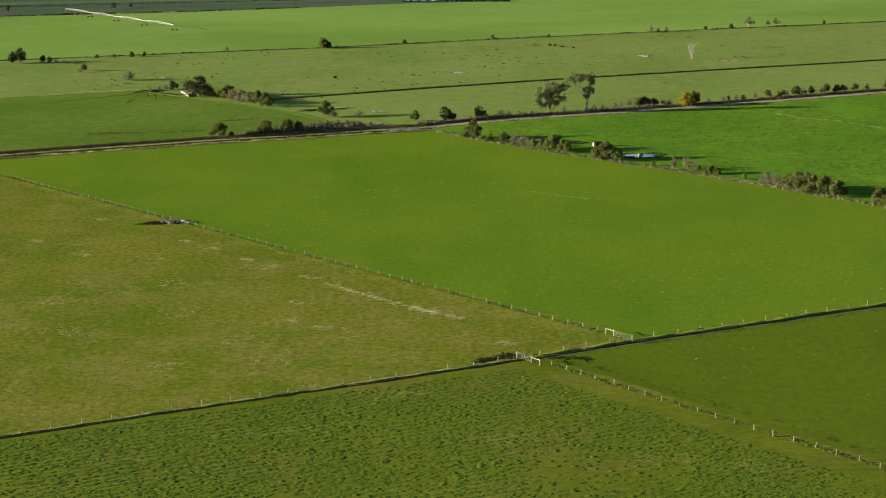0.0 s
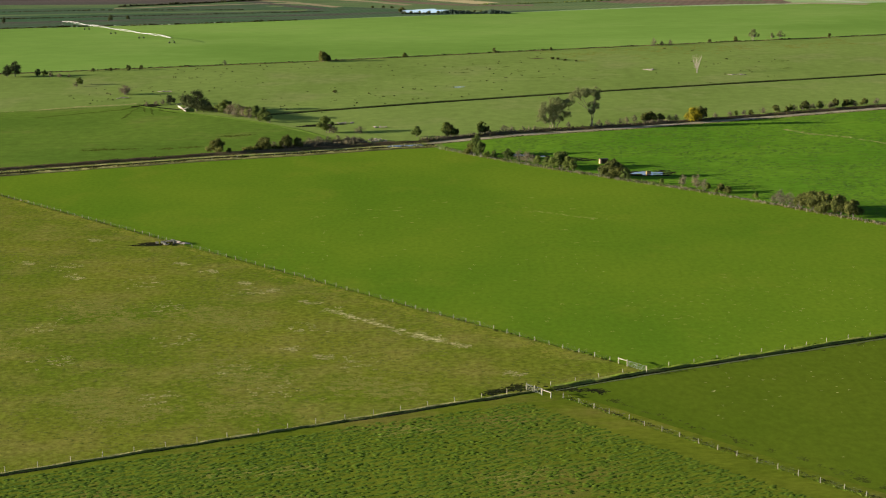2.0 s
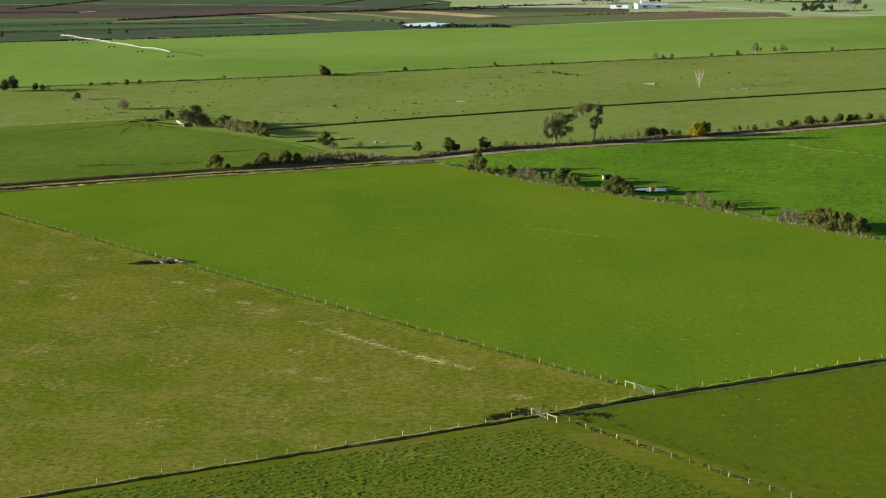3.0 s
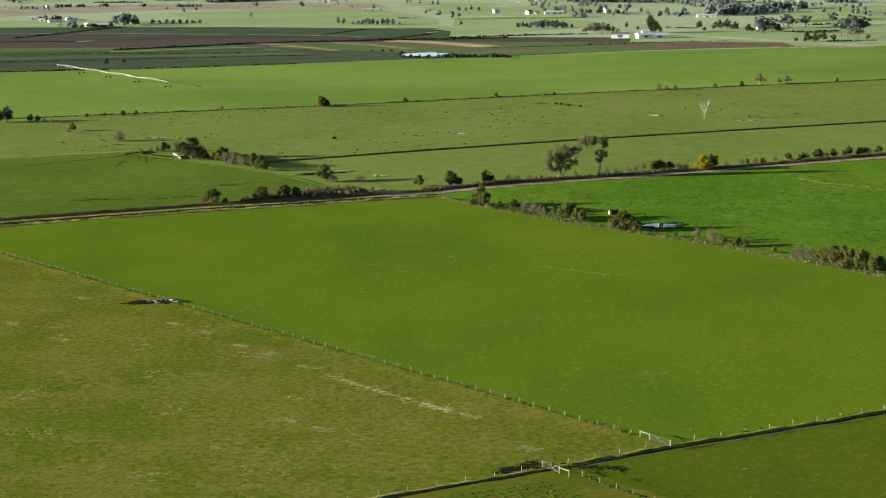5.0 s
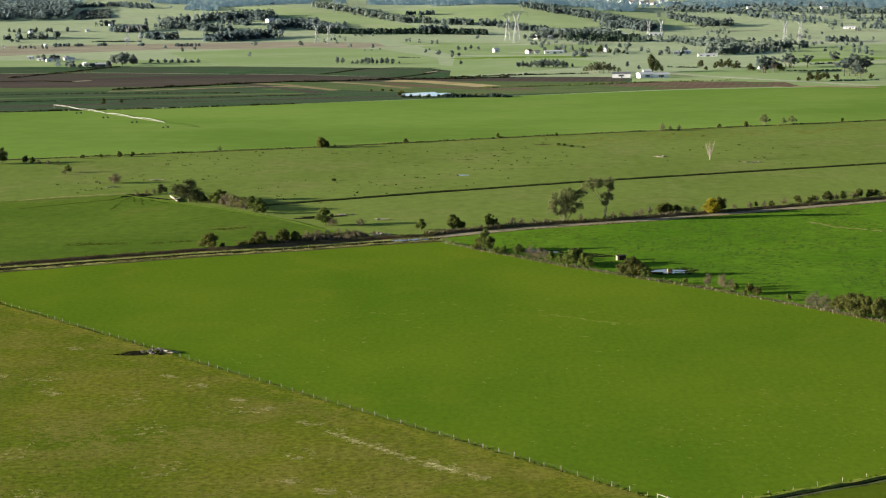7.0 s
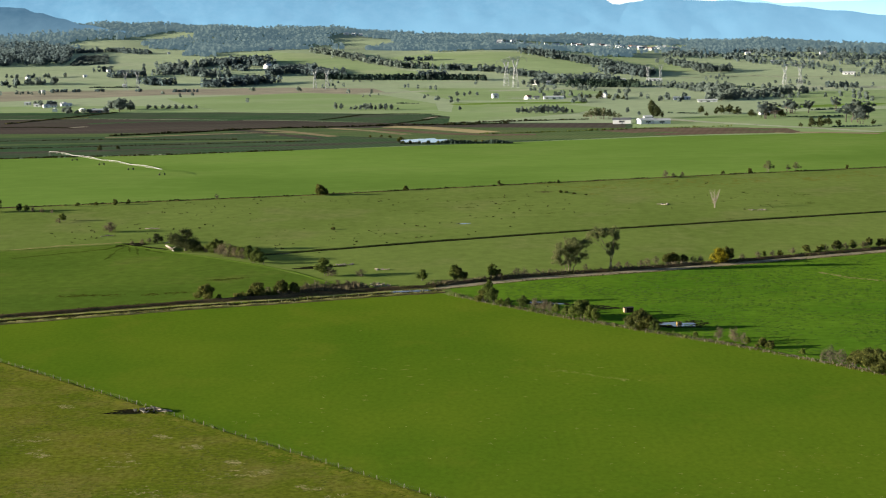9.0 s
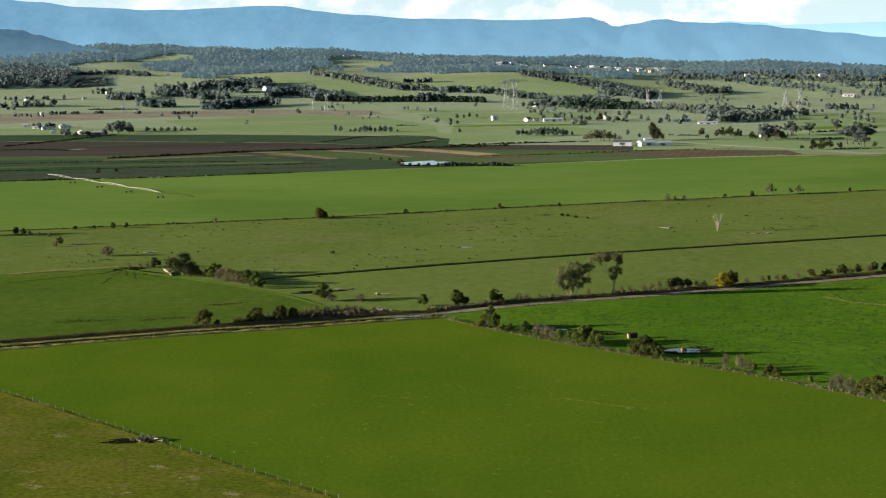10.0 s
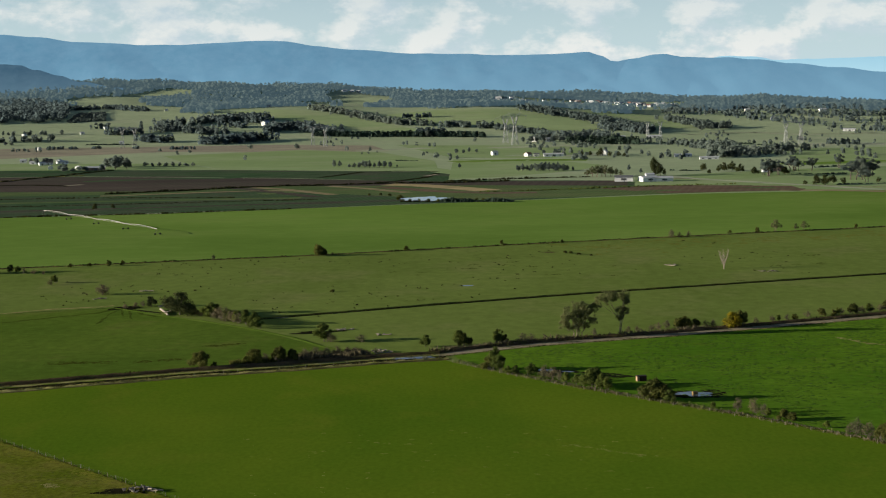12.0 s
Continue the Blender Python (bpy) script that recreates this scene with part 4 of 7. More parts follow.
# ---- fences ----
def post_mesh():
    b = Build()
    b.tube((0, 0, -0.1), (0, 0, 1.08), 0.075, 0.065, 7)
    b.tube((0, 0, 1.08), (0, 0, 1.12), 0.065, 0.03, 7)
    return b.mesh("post", M_POST)


POST = post_mesh()


def fence(pts, spacing, label, lean=3.0, tall=1.0):
    root = thing("fence", pts[0][0], pts[0][1], land(*pts[0]))
    ox, oy = pts[0]
    line = even(pts, spacing)[:300]
    rng = random.Random(len(line))
    for x, y in line:
        p = part("post", POST, root)
        p.matrix_basis = pose(x - ox + rng.gauss(0, 0.12), y - oy + rng.gauss(0, 0.12), land(x, y), rng.gauss(0, lean), rng.gauss(0, lean), rng.uniform(0, 360)) @ Matrix.Diagonal((1, 1, tall * rng.uniform(0.9, 1.08), 1))
    for h in (0.35, 0.7, 1.0):
        b = Build()
        for (x0, y0), (x1, y1) in zip(line, line[1:]):
            b.tube((x0 - ox, y0 - oy, h), (x1 - ox, y1 - oy, h), 0.003, 0.003, 3)
        part("wire", b.mesh("wire", M_WIRE), root)
    return tagged(root, label, "fence")


fence(B_NEAR, 4.7, "timber post and wire fence between green paddocks")
fence([(x - 0.3, y + 1.3) for x, y in A_LEFT], 6.0, "timber post and wire fence along a drain bank")
fence([(x - 0.3, y + 1.8) for x, y in A_RIGHT], 6.0, "timber post and wire fence on a drain bank")
fence(B_FAR, 4.7, "timber post and wire fence edging the sown field")
fence([(x - 0.8, y - 0.8) for x, y in HEDGE], 4.7, "timber post and wire fence along a hedge", 4.0, 0.85)
fence([(x + 1.6, y - 4.2) for x, y in ROAD_L[4:]], 5.0, "timber post and wire fence beside a farm track")
fence(FAR_FENCE, 9.0, "far post and wire fence with bushes")


def field_gate(x0, y0, x1, y1, label, stay_at):
    d = math.hypot(x1 - x0, y1 - y0)
    root = thing("gate", x0, y0, 0.0, math.degrees(math.atan2(y1 - y0, x1 - x0)))
    b = Build()
    for h in (0.25, 1.35):
        b.tube((0.1, 0, h), (d - 0.1, 0, h), 0.03, 0.03, 6)
    for s in (0.1, d / 2, d - 0.1):
        b.tube((s, 0, 0.25), (s, 0, 1.35), 0.03, 0.03, 6)
    part("gate_frame", b.mesh("gate_frame", M_GALV), root)
    for h in (0.5, 0.78, 1.06):
        r = Build()
        r.tube((0.1, 0, h), (d - 0.1, 0, h), 0.018, 0.018, 6)
        part("rail", r.mesh("rail", M_GALV), root)
    s = Build()
    s.tube((0.1, 0, 1.3), (d - 0.1, 0, 0.3), 0.025, 0.025, 6)
    part("stay", s.mesh("stay", M_GALV), root)
    for s in (-0.1, d + 0.1):
        p = Build()
        p.tube((s, 0, -0.1), (s, 0, 1.5), 0.11, 0.10, 8)
        part("gate_post", p.mesh("gate_post", M_POST), root)
    # strainer rail beside the gate
    e = -2.9 if stay_at == "start" else d + 2.9
    n = -0.1 if stay_at == "start" else d + 0.1
    p = Build()
    p.tube((e, 0, -0.1), (e, 0, 1.35), 0.13, 0.12, 8)
    part("strainer_post", p.mesh("strainer_post", M_POST), root)
    p = Build()
    p.tube((e, 0, 1.2), (n, 0, 1.2), 0.08, 0.08, 8)
    part("strainer_rail", p.mesh("strainer_rail", M_POST), root)
    tagged(root, label, "gate")


field_gate(43.6, 361.4, 47, 356.4, "pale metal field gate with a timber strainer rail", "start")
field_gate(20.6, 345.2, 23.4, 341.4, "pale metal field gate with a strainer rail at a fence corner", "end")


# ---- trees and shrubs ----
def crown_mesh(name, blobs, count, leaf, material, seed, squash=1.0, narrow=1.0):
    rng = random.Random(seed)
    b = Build()
    weights = [r ** 2 for *_, r in blobs]
    for _ in range(count):
        cx, cy, cz, r = rng.choices(blobs, weights)[0]
        d = Vector((rng.gauss(0, 1), rng.gauss(0, 1), rng.gauss(0, 1)))
        n = d.normalized()
        p = Vector((cx, cy, cz)) + n * r * min(1.35, 0.62 * d.length ** 0.8)
        p.z = max(0.15, cz + (p.z - cz) * squash)
        q = (n + Vector((rng.gauss(0, 0.45), rng.gauss(0, 0.45), rng.gauss(0, 0.45) + 0.2))).normalized().to_track_quat("Z", "Y")
        s = leaf * rng.uniform(0.55, 1.35)
        w = rng.uniform(0, 6.28)
        e1 = q @ Vector((math.cos(w), math.sin(w), 0)) * s
        e2 = q @ Vector((-math.sin(w), math.cos(w), 0)) * s * narrow * rng.uniform(0.5, 0.9)
        e3 = q @ Vector((0, 0, 1)) * s * 0.35
        b.face([p - e1, p - e2 * 0.8 + e3 * 0.5, p + e1, p + e2 + e3 * 0.3])
    return b.mesh(name, material)


def limbs_mesh(name, blobs, base_r, fork, material, seed, sides=6, stems=1):
    rng = random.Random(seed)
    b = Build()
    for s in range(stems):
        bx, by = (rng.gauss(0, base_r * 3), rng.gauss(0, base_r * 3)) if stems > 1 else (0, 0)
        top = Vector((bx * 1.5 + rng.gauss(0, 0.25), by * 1.5 + rng.gauss(0, 0.25), fork * rng.uniform(0.85, 1.1)))
        mid = Vector((bx + rng.gauss(0, 0.15), by + rng.gauss(0, 0.15), fork * 0.5))
        b.tube((bx, by, -0.2), mid, base_r * 1.15, base_r * 0.9, sides)
        b.tube(mid, top, base_r * 0.9, base_r * 0.7, sides)
        for k, (cx, cy, cz, r) in enumerate(blobs):
            if k % stems != s:
                continue
            c = Vector((cx, cy, cz))
            knee = top.lerp(c, 0.5) + Vector((rng.gauss(0, 0.2), rng.gauss(0, 0.2), -0.08 * (c - top).length))
            b.tube(top, knee, base_r * 0.5, base_r * 0.34, sides - 1)
            b.tube(knee, c, base_r * 0.34, base_r * 0.15, sides - 1)
            for _ in range(3):
                e = c + Vector((rng.gauss(0, 1), rng.gauss(0, 1), rng.gauss(0.2, 0.7))) * r * 0.7
                b.tube(c, e, base_r * 0.14, base_r * 0.04, 3)
    return b.mesh(name, material, False)


def plant(name, blobs, count, leaf, leaves, base_r, fork, bark, seed, squash=1.0, stems=1, narrow=1.0):
    root = thing(name, 0, -600 - 30 * seed, 0)
    part("trunk", limbs_mesh("trunk", blobs, base_r, fork, bark, seed, stems=stems), root)
    part("crown", crown_mesh("crown", blobs, count, leaf, leaves, seed + 50, squash, narrow), root)
    return root


def spread(n, z0, z1, reach, r0, r1, seed, lean=0.0):
    """Leaf masses of an uneven dome: wide below the middle, broken into lobes round the stem."""
    rng = random.Random(seed)
    outp = []
    for k in range(n):
        a = k * 2.4 + rng.uniform(-0.6, 0.6)
        u = (k + rng.random()) / n
        lobe = 0.8 + 0.45 * math.sin(2 * a + seed) * math.cos(a * 1.3 + 2 * seed)
        d = reach * rng.uniform(0.3, 1.0) * lobe * math.sqrt(max(0.04, 1 - (max(0.0, u - 0.25) / 0.8) ** 2))
        z = z0 + (z1 - z0) * u * (1.0 - 0.25 * (d / reach) * rng.random())
        outp.append((math.cos(a) * d + lean * (z - z0), math.sin(a) * d, z, rng.uniform(r0, r1) * (1.15 - 0.5 * u)))
    return outp


# each kind is about ten metres (trees) or four metres (shrubs) high before it is scaled
KINDS = {}


def kind_of(key, name, high, label, category, makers):
    KINDS[key] = (high, label, category, makers, [])


gum = lambda s: plant("gum_tree", spread(30, 3.2, 9.4, 4.6, 0.45, 1.0, s, 0.05), 5600, 0.15, L_GUM, 0.17, 2.6, M_PALEBARK, s, 0.75, 3)
dark = lambda s: plant("tree", spread(11, 2.2, 8.2, 3.6, 1.3, 2.0, s), 4200, 0.22, L_DARK, 0.24, 2.4, M_BARK, s, 0.9)
olive = lambda s: plant("shrub", spread(12, 0.9, 3.5, 1.7, 0.35, 0.85, s, 0.08), 4800, 0.125, L_OLIVE, 0.10, 0.8, M_BARK, s, 0.9, 2)
shady = lambda s: plant("shrub", spread(12, 0.8, 3.5, 1.9, 0.38, 0.9, s, 0.06), 5200, 0.13, L_SHADY, 0.10, 0.6, M_BARK, s, 0.9, 2)
bare = lambda s: plant("bare_shrub", spread(9, 0.7, 3.2, 1.6, 0.6, 0.9, s), 1300, 0.24, L_BROWN, 0.07, 0.6, M_BARK, s, 1.0, 3, 0.16)
wattle = lambda s: plant("wattle_tree", spread(9, 0.9, 3.2, 1.6, 0.6, 0.9, s), 3200, 0.11, L_YELLOW, 0.12, 0.9, M_BARK, s, 0.9, 2)
# the next two kinds carry leaves already tinted for haze
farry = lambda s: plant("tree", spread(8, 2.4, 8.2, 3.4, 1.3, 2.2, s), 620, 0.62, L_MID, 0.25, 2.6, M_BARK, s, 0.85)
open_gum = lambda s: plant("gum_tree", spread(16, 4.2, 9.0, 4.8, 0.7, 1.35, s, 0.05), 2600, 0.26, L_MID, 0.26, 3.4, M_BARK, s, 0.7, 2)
kind_of("open", "gum_tree", 10, "large open-crowned gum tree on the plain", "tree", [open_gum(21), open_gum(22), open_gum(23)])
kind_of("gum", "gum_tree", 10, "tall open gum tree with pale forked trunks", "tree", [gum(1), gum(2), gum(3)])
kind_of("dark", "tree", 10, "dark green bushy tree in grassland", "tree", [dark(4), dark(5), dark(6)])
kind_of("olive", "shrub", 4, "olive green hedge shrub in rough grass", "shrub", [olive(7), olive(8), olive(9)])
kind_of("shady", "shrub", 4, "dark olive green dense shrub in rough grass", "shrub", [shady(10), shady(11), shady(12)])
kind_of("bare", "bare_shrub", 4, "brown leafless shrub with thin twigs", "shrub", [bare(13), bare(14), bare(15)])
kind_of("wattle", "wattle_tree", 4, "wattle tree covered in yellow blossom", "tree", [wattle(16)])
kind_of("far", "tree", 10, "grey-green tree on the far plain", "tree", [farry(17), farry(18), farry(19), farry(20)])

SEED_PLANTS = [(m, KINDS[k]) for k in KINDS for m in KINDS[k][3]]
RNG = random.Random(77)


def grow(key, spots, wide=1.0, group="", label=""):
    """Plants of one kind at (x, y, height)."""
    high, text, category, makers, _ = KINDS[key]
    for x, y, h in spots:
        src = RNG.choice(makers)
        s = h / high
        w = s * wide * RNG.uniform(0.9, 1.15)
        m = pose(x, y, land(x, y), RNG.gauss(0, 2), RNG.gauss(0, 2), RNG.uniform(0, 360)) @ Matrix.Diagonal((w, w, s, 1))
        ob = copy_thing(src, m)
        tagged(ob, label or text, category, group)


# hedge between the sown field and the lumpy pasture
grow("olive", [(22, 665, 8.4), (24, 662, 6.2)], 0.72)
grow("shady", [(69, 607, 7.4), (71.5, 605.5, 6.4), (103, 573, 3.4), (105, 571, 3.0), (67, 609, 5.0), (21, 667, 5.5)], 1.1)
grow("olive", [(26, 657, 3.0), (34, 653, 4.4), (45, 640, 4.0), (48, 636, 3.8), (52, 630, 6.6), (55, 627, 5.6), (57, 625, 4.6), (74, 603, 4.5), (53.5, 632, 6.0), (29, 656, 3.4), (50, 633, 4.2), (99, 578, 2.6), (85, 592, 2.2), (112, 560, 2.4)], 1.15)
grow("bare", [(38, 649, 5.0), (41, 646, 5.0), (43, 643, 4.4), (66, 611, 4.0), (92, 588, 4.6), (96, 583, 5.4), (98, 580, 4.0), (118, 550, 5.5), (120, 546, 5.1), (117, 553, 3.5)], 1.0)
grow("shady", [(123, 541, 5.6), (126, 537, 7.2), (129, 533, 7.6), (132, 529, 7.4), (135, 525, 6.4), (145, 511, 5.9), (148, 507, 5.0), (158, 494, 4.0)], 1.0)
# along the track and its crossing
grow("shady", [(-82, 682, 6.6), (-77, 682, 2.5), (-63, 688, 6.2), (-55, 692, 6.2), (-50, 694, 5.0), (-66, 687, 3.5)], 1.0)
grow("olive", [(-41, 738, 7.6), (-1, 720, 5.2), (12, 722, 6.6), (27, 725, 6.3)], 1.0)
grow("shady", [(13.5, 722, 5.5), (16, 723, 3.1), (29, 724, 4.0)], 0.9)
grow("bare", [(-26, 734, 3.7), (37, 732, 3.4), (40, 729, 3.4), (-38, 736, 5.0), (-30, 703, 3.8), (-20, 706, 2.5), (-46, 698, 4.2), (-42, 700, 4.6), (-38, 700, 4.4), (-34, 702, 4.4), (-27, 704, 3.4), (-50, 698, 4.0), (-60, 693, 3.5)], 1.3)


def big_gum(x, y, tiers, base_r, fork, stems, seed, label, limbs=5):
    """A roadside gum whose foliage hangs in separate airy tiers: (x, y, z, reach, number of leaf masses)."""
    rng = random.Random(seed)
    blobs = []
    for cx, cy, cz, reach, n in tiers:
        for _ in range(int(n * 1.4)):
            a, d = rng.uniform(0, 6.28), reach * math.sqrt(rng.random())
            blobs.append((cx + d * math.cos(a), cy + d * math.sin(a), cz + rng.gauss(0, reach * 0.46), rng.uniform(0.45, 0.95)))
    root = thing("gum_tree", x, y, 0)
    part("trunk", limbs_mesh("trunk", blobs[::limbs + 2], base_r, fork, M_PALEBARK, seed, stems=stems), root)
    part("crown", crown_mesh("crown", blobs, 120 * len(blobs), 0.19, L_GUM, seed + 50, 0.85, 0.7), root)
    tagged(root, label, "tree", "roadside gums")


big_gum(59.5, 738, [(-3.4, 0, 8.4, 3.4, 34), (0.3, 0.5, 10.8, 3.2, 34), (3.6, 0, 9.6, 3.0, 28), (-5.6, 1, 5.6, 2.2, 14), (5.4, -0.5, 6.6, 2.0, 12), (6.4, 0.5, 12.2, 2.2, 12), (0, 0, 6.8, 2.6, 14), (-4.2, 0, 3.8, 1.7, 8), (-1.2, 0.4, 4.4, 1.8, 8), (2.4, 0, 4.6, 1.6, 6)], 0.20, 3.2, 4, 61, "airy multi-stemmed gum tree on a road bank")
big_gum(75.5, 741, [(-6.8, 0, 14.4, 2.5, 16), (-3.2, 0.5, 15.6, 2.5, 20), (1.0, 0, 15.8, 2.4, 18), (3.0, 0, 14.2, 1.8, 10), (1.6, 0, 9.8, 2.2, 18), (0.4, 0.5, 7.2, 1.6, 9)], 0.22, 6.5, 2, 62, "tall leaning gum tree with two leaf tiers", 11)
grow("bare", [(97, 756, 3.8), (116, 757, 3.6), (90, 750, 3.0), (84, 748, 2.8), (150, 774, 2.8), (186, 790, 3.5), (66, 742, 3.0), (190, 792, 4.1)], 1.1)
grow("shady", [(102, 757, 4.8), (105, 757, 4.8), (109, 757, 3.8), (128, 758, 7.0), (153, 774, 2.6), (167, 784, 3.5), (172, 782, 3.0), (181, 787, 5.0), (198, 796, 4.6), (203, 797, 4.1), (214, 803, 3.6), (232, 810, 4.5)], 1.1)
grow("bare", [(143, 770, 3.0), (160, 779, 3.2), (176, 786, 3.4), (184, 789, 3.0), (195, 794, 3.6), (208, 799, 3.4), (220, 805, 3.8), (80, 746, 3.2), (93, 753, 3.4), (113, 757, 3.4), (135, 764, 3.0)], 1.2)
grow("olive", [(146, 771, 3.0), (174, 785, 3.6), (189, 791, 4.4), (206, 799, 4.0)], 0.9)
grow("wattle", [(123, 754, 7.6), (125, 754, 6.4)], 1.0)
# clump on the far rim of the valley field
grow("dark", [(-108, 821, 12.0)], 1.25, label="large spreading dark tree beside a fallen trunk")
grow("dark", [(-113, 829, 8.0), (-104, 818, 7.0), (-125, 850, 5.4), (-101, 816, 5.0)], 1.2)
grow("olive", [(-92, 811, 7.6), (-95, 814, 6.2), (-76, 788, 7.2), (-72, 784, 6.0), (-73, 779, 4.5), (-80, 793, 6.0), (-84, 800, 6.0), (-70, 775, 5.0)], 1.05)
grow("bare", [(-88, 804, 6.6), (-85, 799, 6.4), (-82, 795, 6.2), (-79, 791, 5.6), (-90, 807, 5.4), (-98, 816, 4.4)], 1.35)
grow("bare", [(-132, 849, 2.8), (-136, 845, 2.6), (-129, 852, 3.0), (-156, 899, 5.8)], 1.2)
grow("bare", [(-216, 996, 3.4), (-210, 992, 3.0), (-204, 990, 2.6), (-190, 940, 3.4), (-155, 896, 6.0)], 1.2)
grow("dark", [(-238, 1001, 10.5), (-242, 998, 8.0), (-225, 1003, 5.0)], 1.0)
grow("olive", [(-190, 949, 4.4), (-220, 997, 4.2)], 1.0)
# far fence line
grow("shady", [(-196, 1022, 2.6), (-186, 1026, 2.3), (-175, 1027, 3.9), (-168, 1029, 3.3), (-59, 1063, 7.6), (-56, 1064.5, 5.2), (-55, 1066, 2.9), (-8, 1084, 3.4), (51, 1112, 3.2), (89, 1115, 2.5), (202, 1159, 2.6), (221, 1164, 3.7), (291, 1184, 3.1)], 1.0)
grow("bare", [(-120, 1054, 3.3), (161, 1139, 6.0), (172, 1141, 4.4), (166, 1140, 4.0)], 1.0)
grow("gum", [(234, 1170, 8.3), (254, 1175, 6.5), (248, 1173, 5.0)], 1.0)
grow("shady", [(-44, 892, 1.5), (88, 1052, 1.6), (92, 1045, 1.3), (85, 1055, 1.7), (98, 1037, 1.2)], 1.8, label="low dark shrub spreading in a grazing paddock")

# ---- far ranges ----
def ridge_at(profile, x):
    for (x0, z0), (x1, z1) in zip(profile, profile[1:]):
        if x <= x1:
            u = min(1.0, max(0.0, (x - x0) / (x1 - x0)))
            return z0 + (z1 - z0) * u * u * (3 - 2 * u)
    return profile[-1][1]


def make_range(name, profile, y_foot, y_top, x0, x1, z_foot, material, label, spur=1.0):
    b = Build()
    nx, ny = 260, 26
    for j in range(ny + 1):
        s = j / ny
        for i in range(nx + 1):
            x = x0 + (x1 - x0) * i / nx
            top = ridge_at(profile, x) + 3 * noise.noise((x * 0.012, 3.1, 0)) + 1.2 * noise.noise((x * 0.05, 5.1, 0))
            foot = z_foot - 0.02 * x - 0.016 * max(0.0, x - 100)
            u = s ** 1.25
            fold = spur * (1 - s) * s * 4 * (16 * noise.noise((x * 0.006 + s * 0.8, s * 1.5, 2)) + 8 * noise.noise((x * 0.02 + s, s * 3, 5)))
            b.v.append((x, y_foot + (y_top - y_foot) * s, foot + (top - foot) * u + fold * (top - foot) / 110))
    w = nx + 1
    b.f = [(j * w + i, j * w + i + 1, (j + 1) * w + i + 1, (j + 1) * w + i) for j in range(ny) for i in range(nx)]
    return tagged(new(name, b.mesh(name, material, False)), label, "mountains", kind="structure")


RIDGE = [(-2600, 235), (-1700, 262), (-1134, 250), (-1040, 242), (-899, 226), (-741, 216), (-615, 216), (-504, 219), (-393, 224), (-361, 223), (-250, 206), (-123, 192), (36, 181), (131, 180),
         (291, 173), (387, 173), (467, 178), (515, 179), (550, 169), (590, 150), (643, 158), (707, 169), (739, 170), (780, 161), (836, 159), (916, 159), (981, 152), (1093, 139), (1223, 126), (1365, 111), (2600, 95)]
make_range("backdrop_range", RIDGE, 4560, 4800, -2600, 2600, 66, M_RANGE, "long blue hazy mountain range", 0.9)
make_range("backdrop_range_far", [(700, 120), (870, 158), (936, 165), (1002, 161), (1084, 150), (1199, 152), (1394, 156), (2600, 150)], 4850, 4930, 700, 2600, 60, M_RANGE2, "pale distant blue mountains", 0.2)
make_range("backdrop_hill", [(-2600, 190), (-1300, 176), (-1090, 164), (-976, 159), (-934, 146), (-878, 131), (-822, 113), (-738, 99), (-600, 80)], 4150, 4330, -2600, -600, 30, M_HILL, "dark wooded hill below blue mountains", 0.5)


# ---- plants of the far plain ----
grow("far", [(-361, 2130, 16.9), (-349, 2139, 13), (-415, 2082, 6.9), (-405, 2091, 5.6), (-334, 2190, 6.5), (-325, 2187, 5.5), (-316, 2184, 6.5), (-307, 2181, 6.0), (-298, 2179, 7.0), (-289, 2176, 6.5), (-281, 2173, 5.4), (-272, 2170, 6.4)], 1.2)
grow("far", [(-506, 2319, 8), (-500, 2322, 9), (-495, 2300, 8), (-488, 2326, 9), (-482, 2330, 7), (-429, 2124, 7), (-417, 2095, 12), (-420, 2110, 10), (-401, 2103, 6), (-393, 2101, 7), (-391, 2126, 6), (-376, 2175, 16), (-368, 2173, 17), (-366, 2190, 16), (-374, 2108, 9), (-354, 2168, 14)], 1.3, label="dark tree beside a far farmhouse")
grow("far", [(-682, 3088, 9), (-674, 3098, 10), (-666, 3085, 10), (-645, 3104, 12), (-695, 3013, 6), (-469, 3049, 13), (-459, 3047, 13), (-438, 3042, 12), (-593, 3327, 10), (-549, 3193, 9), (-540, 3190, 9), (-532, 3189, 9), (-520, 3208, 10)], 1.4)
grow("far", [(-586, 2842, 4.8), (-577, 2839, 4.8), (-552, 2829, 4.8), (-546, 2827, 4.8), (-506, 2811, 7.5), (-442, 2786, 4.7), (-383, 2785, 4.6), (-364, 2778, 3.7), (-351, 2773, 3.7), (-670, 3077, 10.4), (-663, 3076, 10.4), (-641, 3083, 18.8), (-706, 3017, 8.2), (-448, 3044, 14.3), (-433, 3042, 12.2), (-420, 3052, 8.2), (-175, 2681, 9.7), (-250, 2710, 9.0)], 1.3)
grow("far", [(-93, 2100, 10.3), (-86, 2098, 8.9), (-74, 2081, 5.4), (-68, 2079, 6.8), (-62, 2077, 8.1), (-56, 2075, 10.8), (-50, 2073, 10.1), (-44, 2071, 6.8), (-38, 2070, 9.4), (-32, 2068, 10.1), (-25, 2066, 8.8), (-17, 2077, 3.4), (-68, 2439, 4.8), (-59, 2454, 4.0), (-47, 2487, 4.1), (24, 2442, 4.0)], 0.9, "row of trees on the plain")
grow("far", [(56, 2028, 6.6), (65, 2427, 8.8), (75, 2423, 7.2), (84, 2458, 8.1), (94, 2435, 7.2), (180, 1940, 5.1), (240, 1922, 7.6), (245, 1863, 6.1)], 1.0)
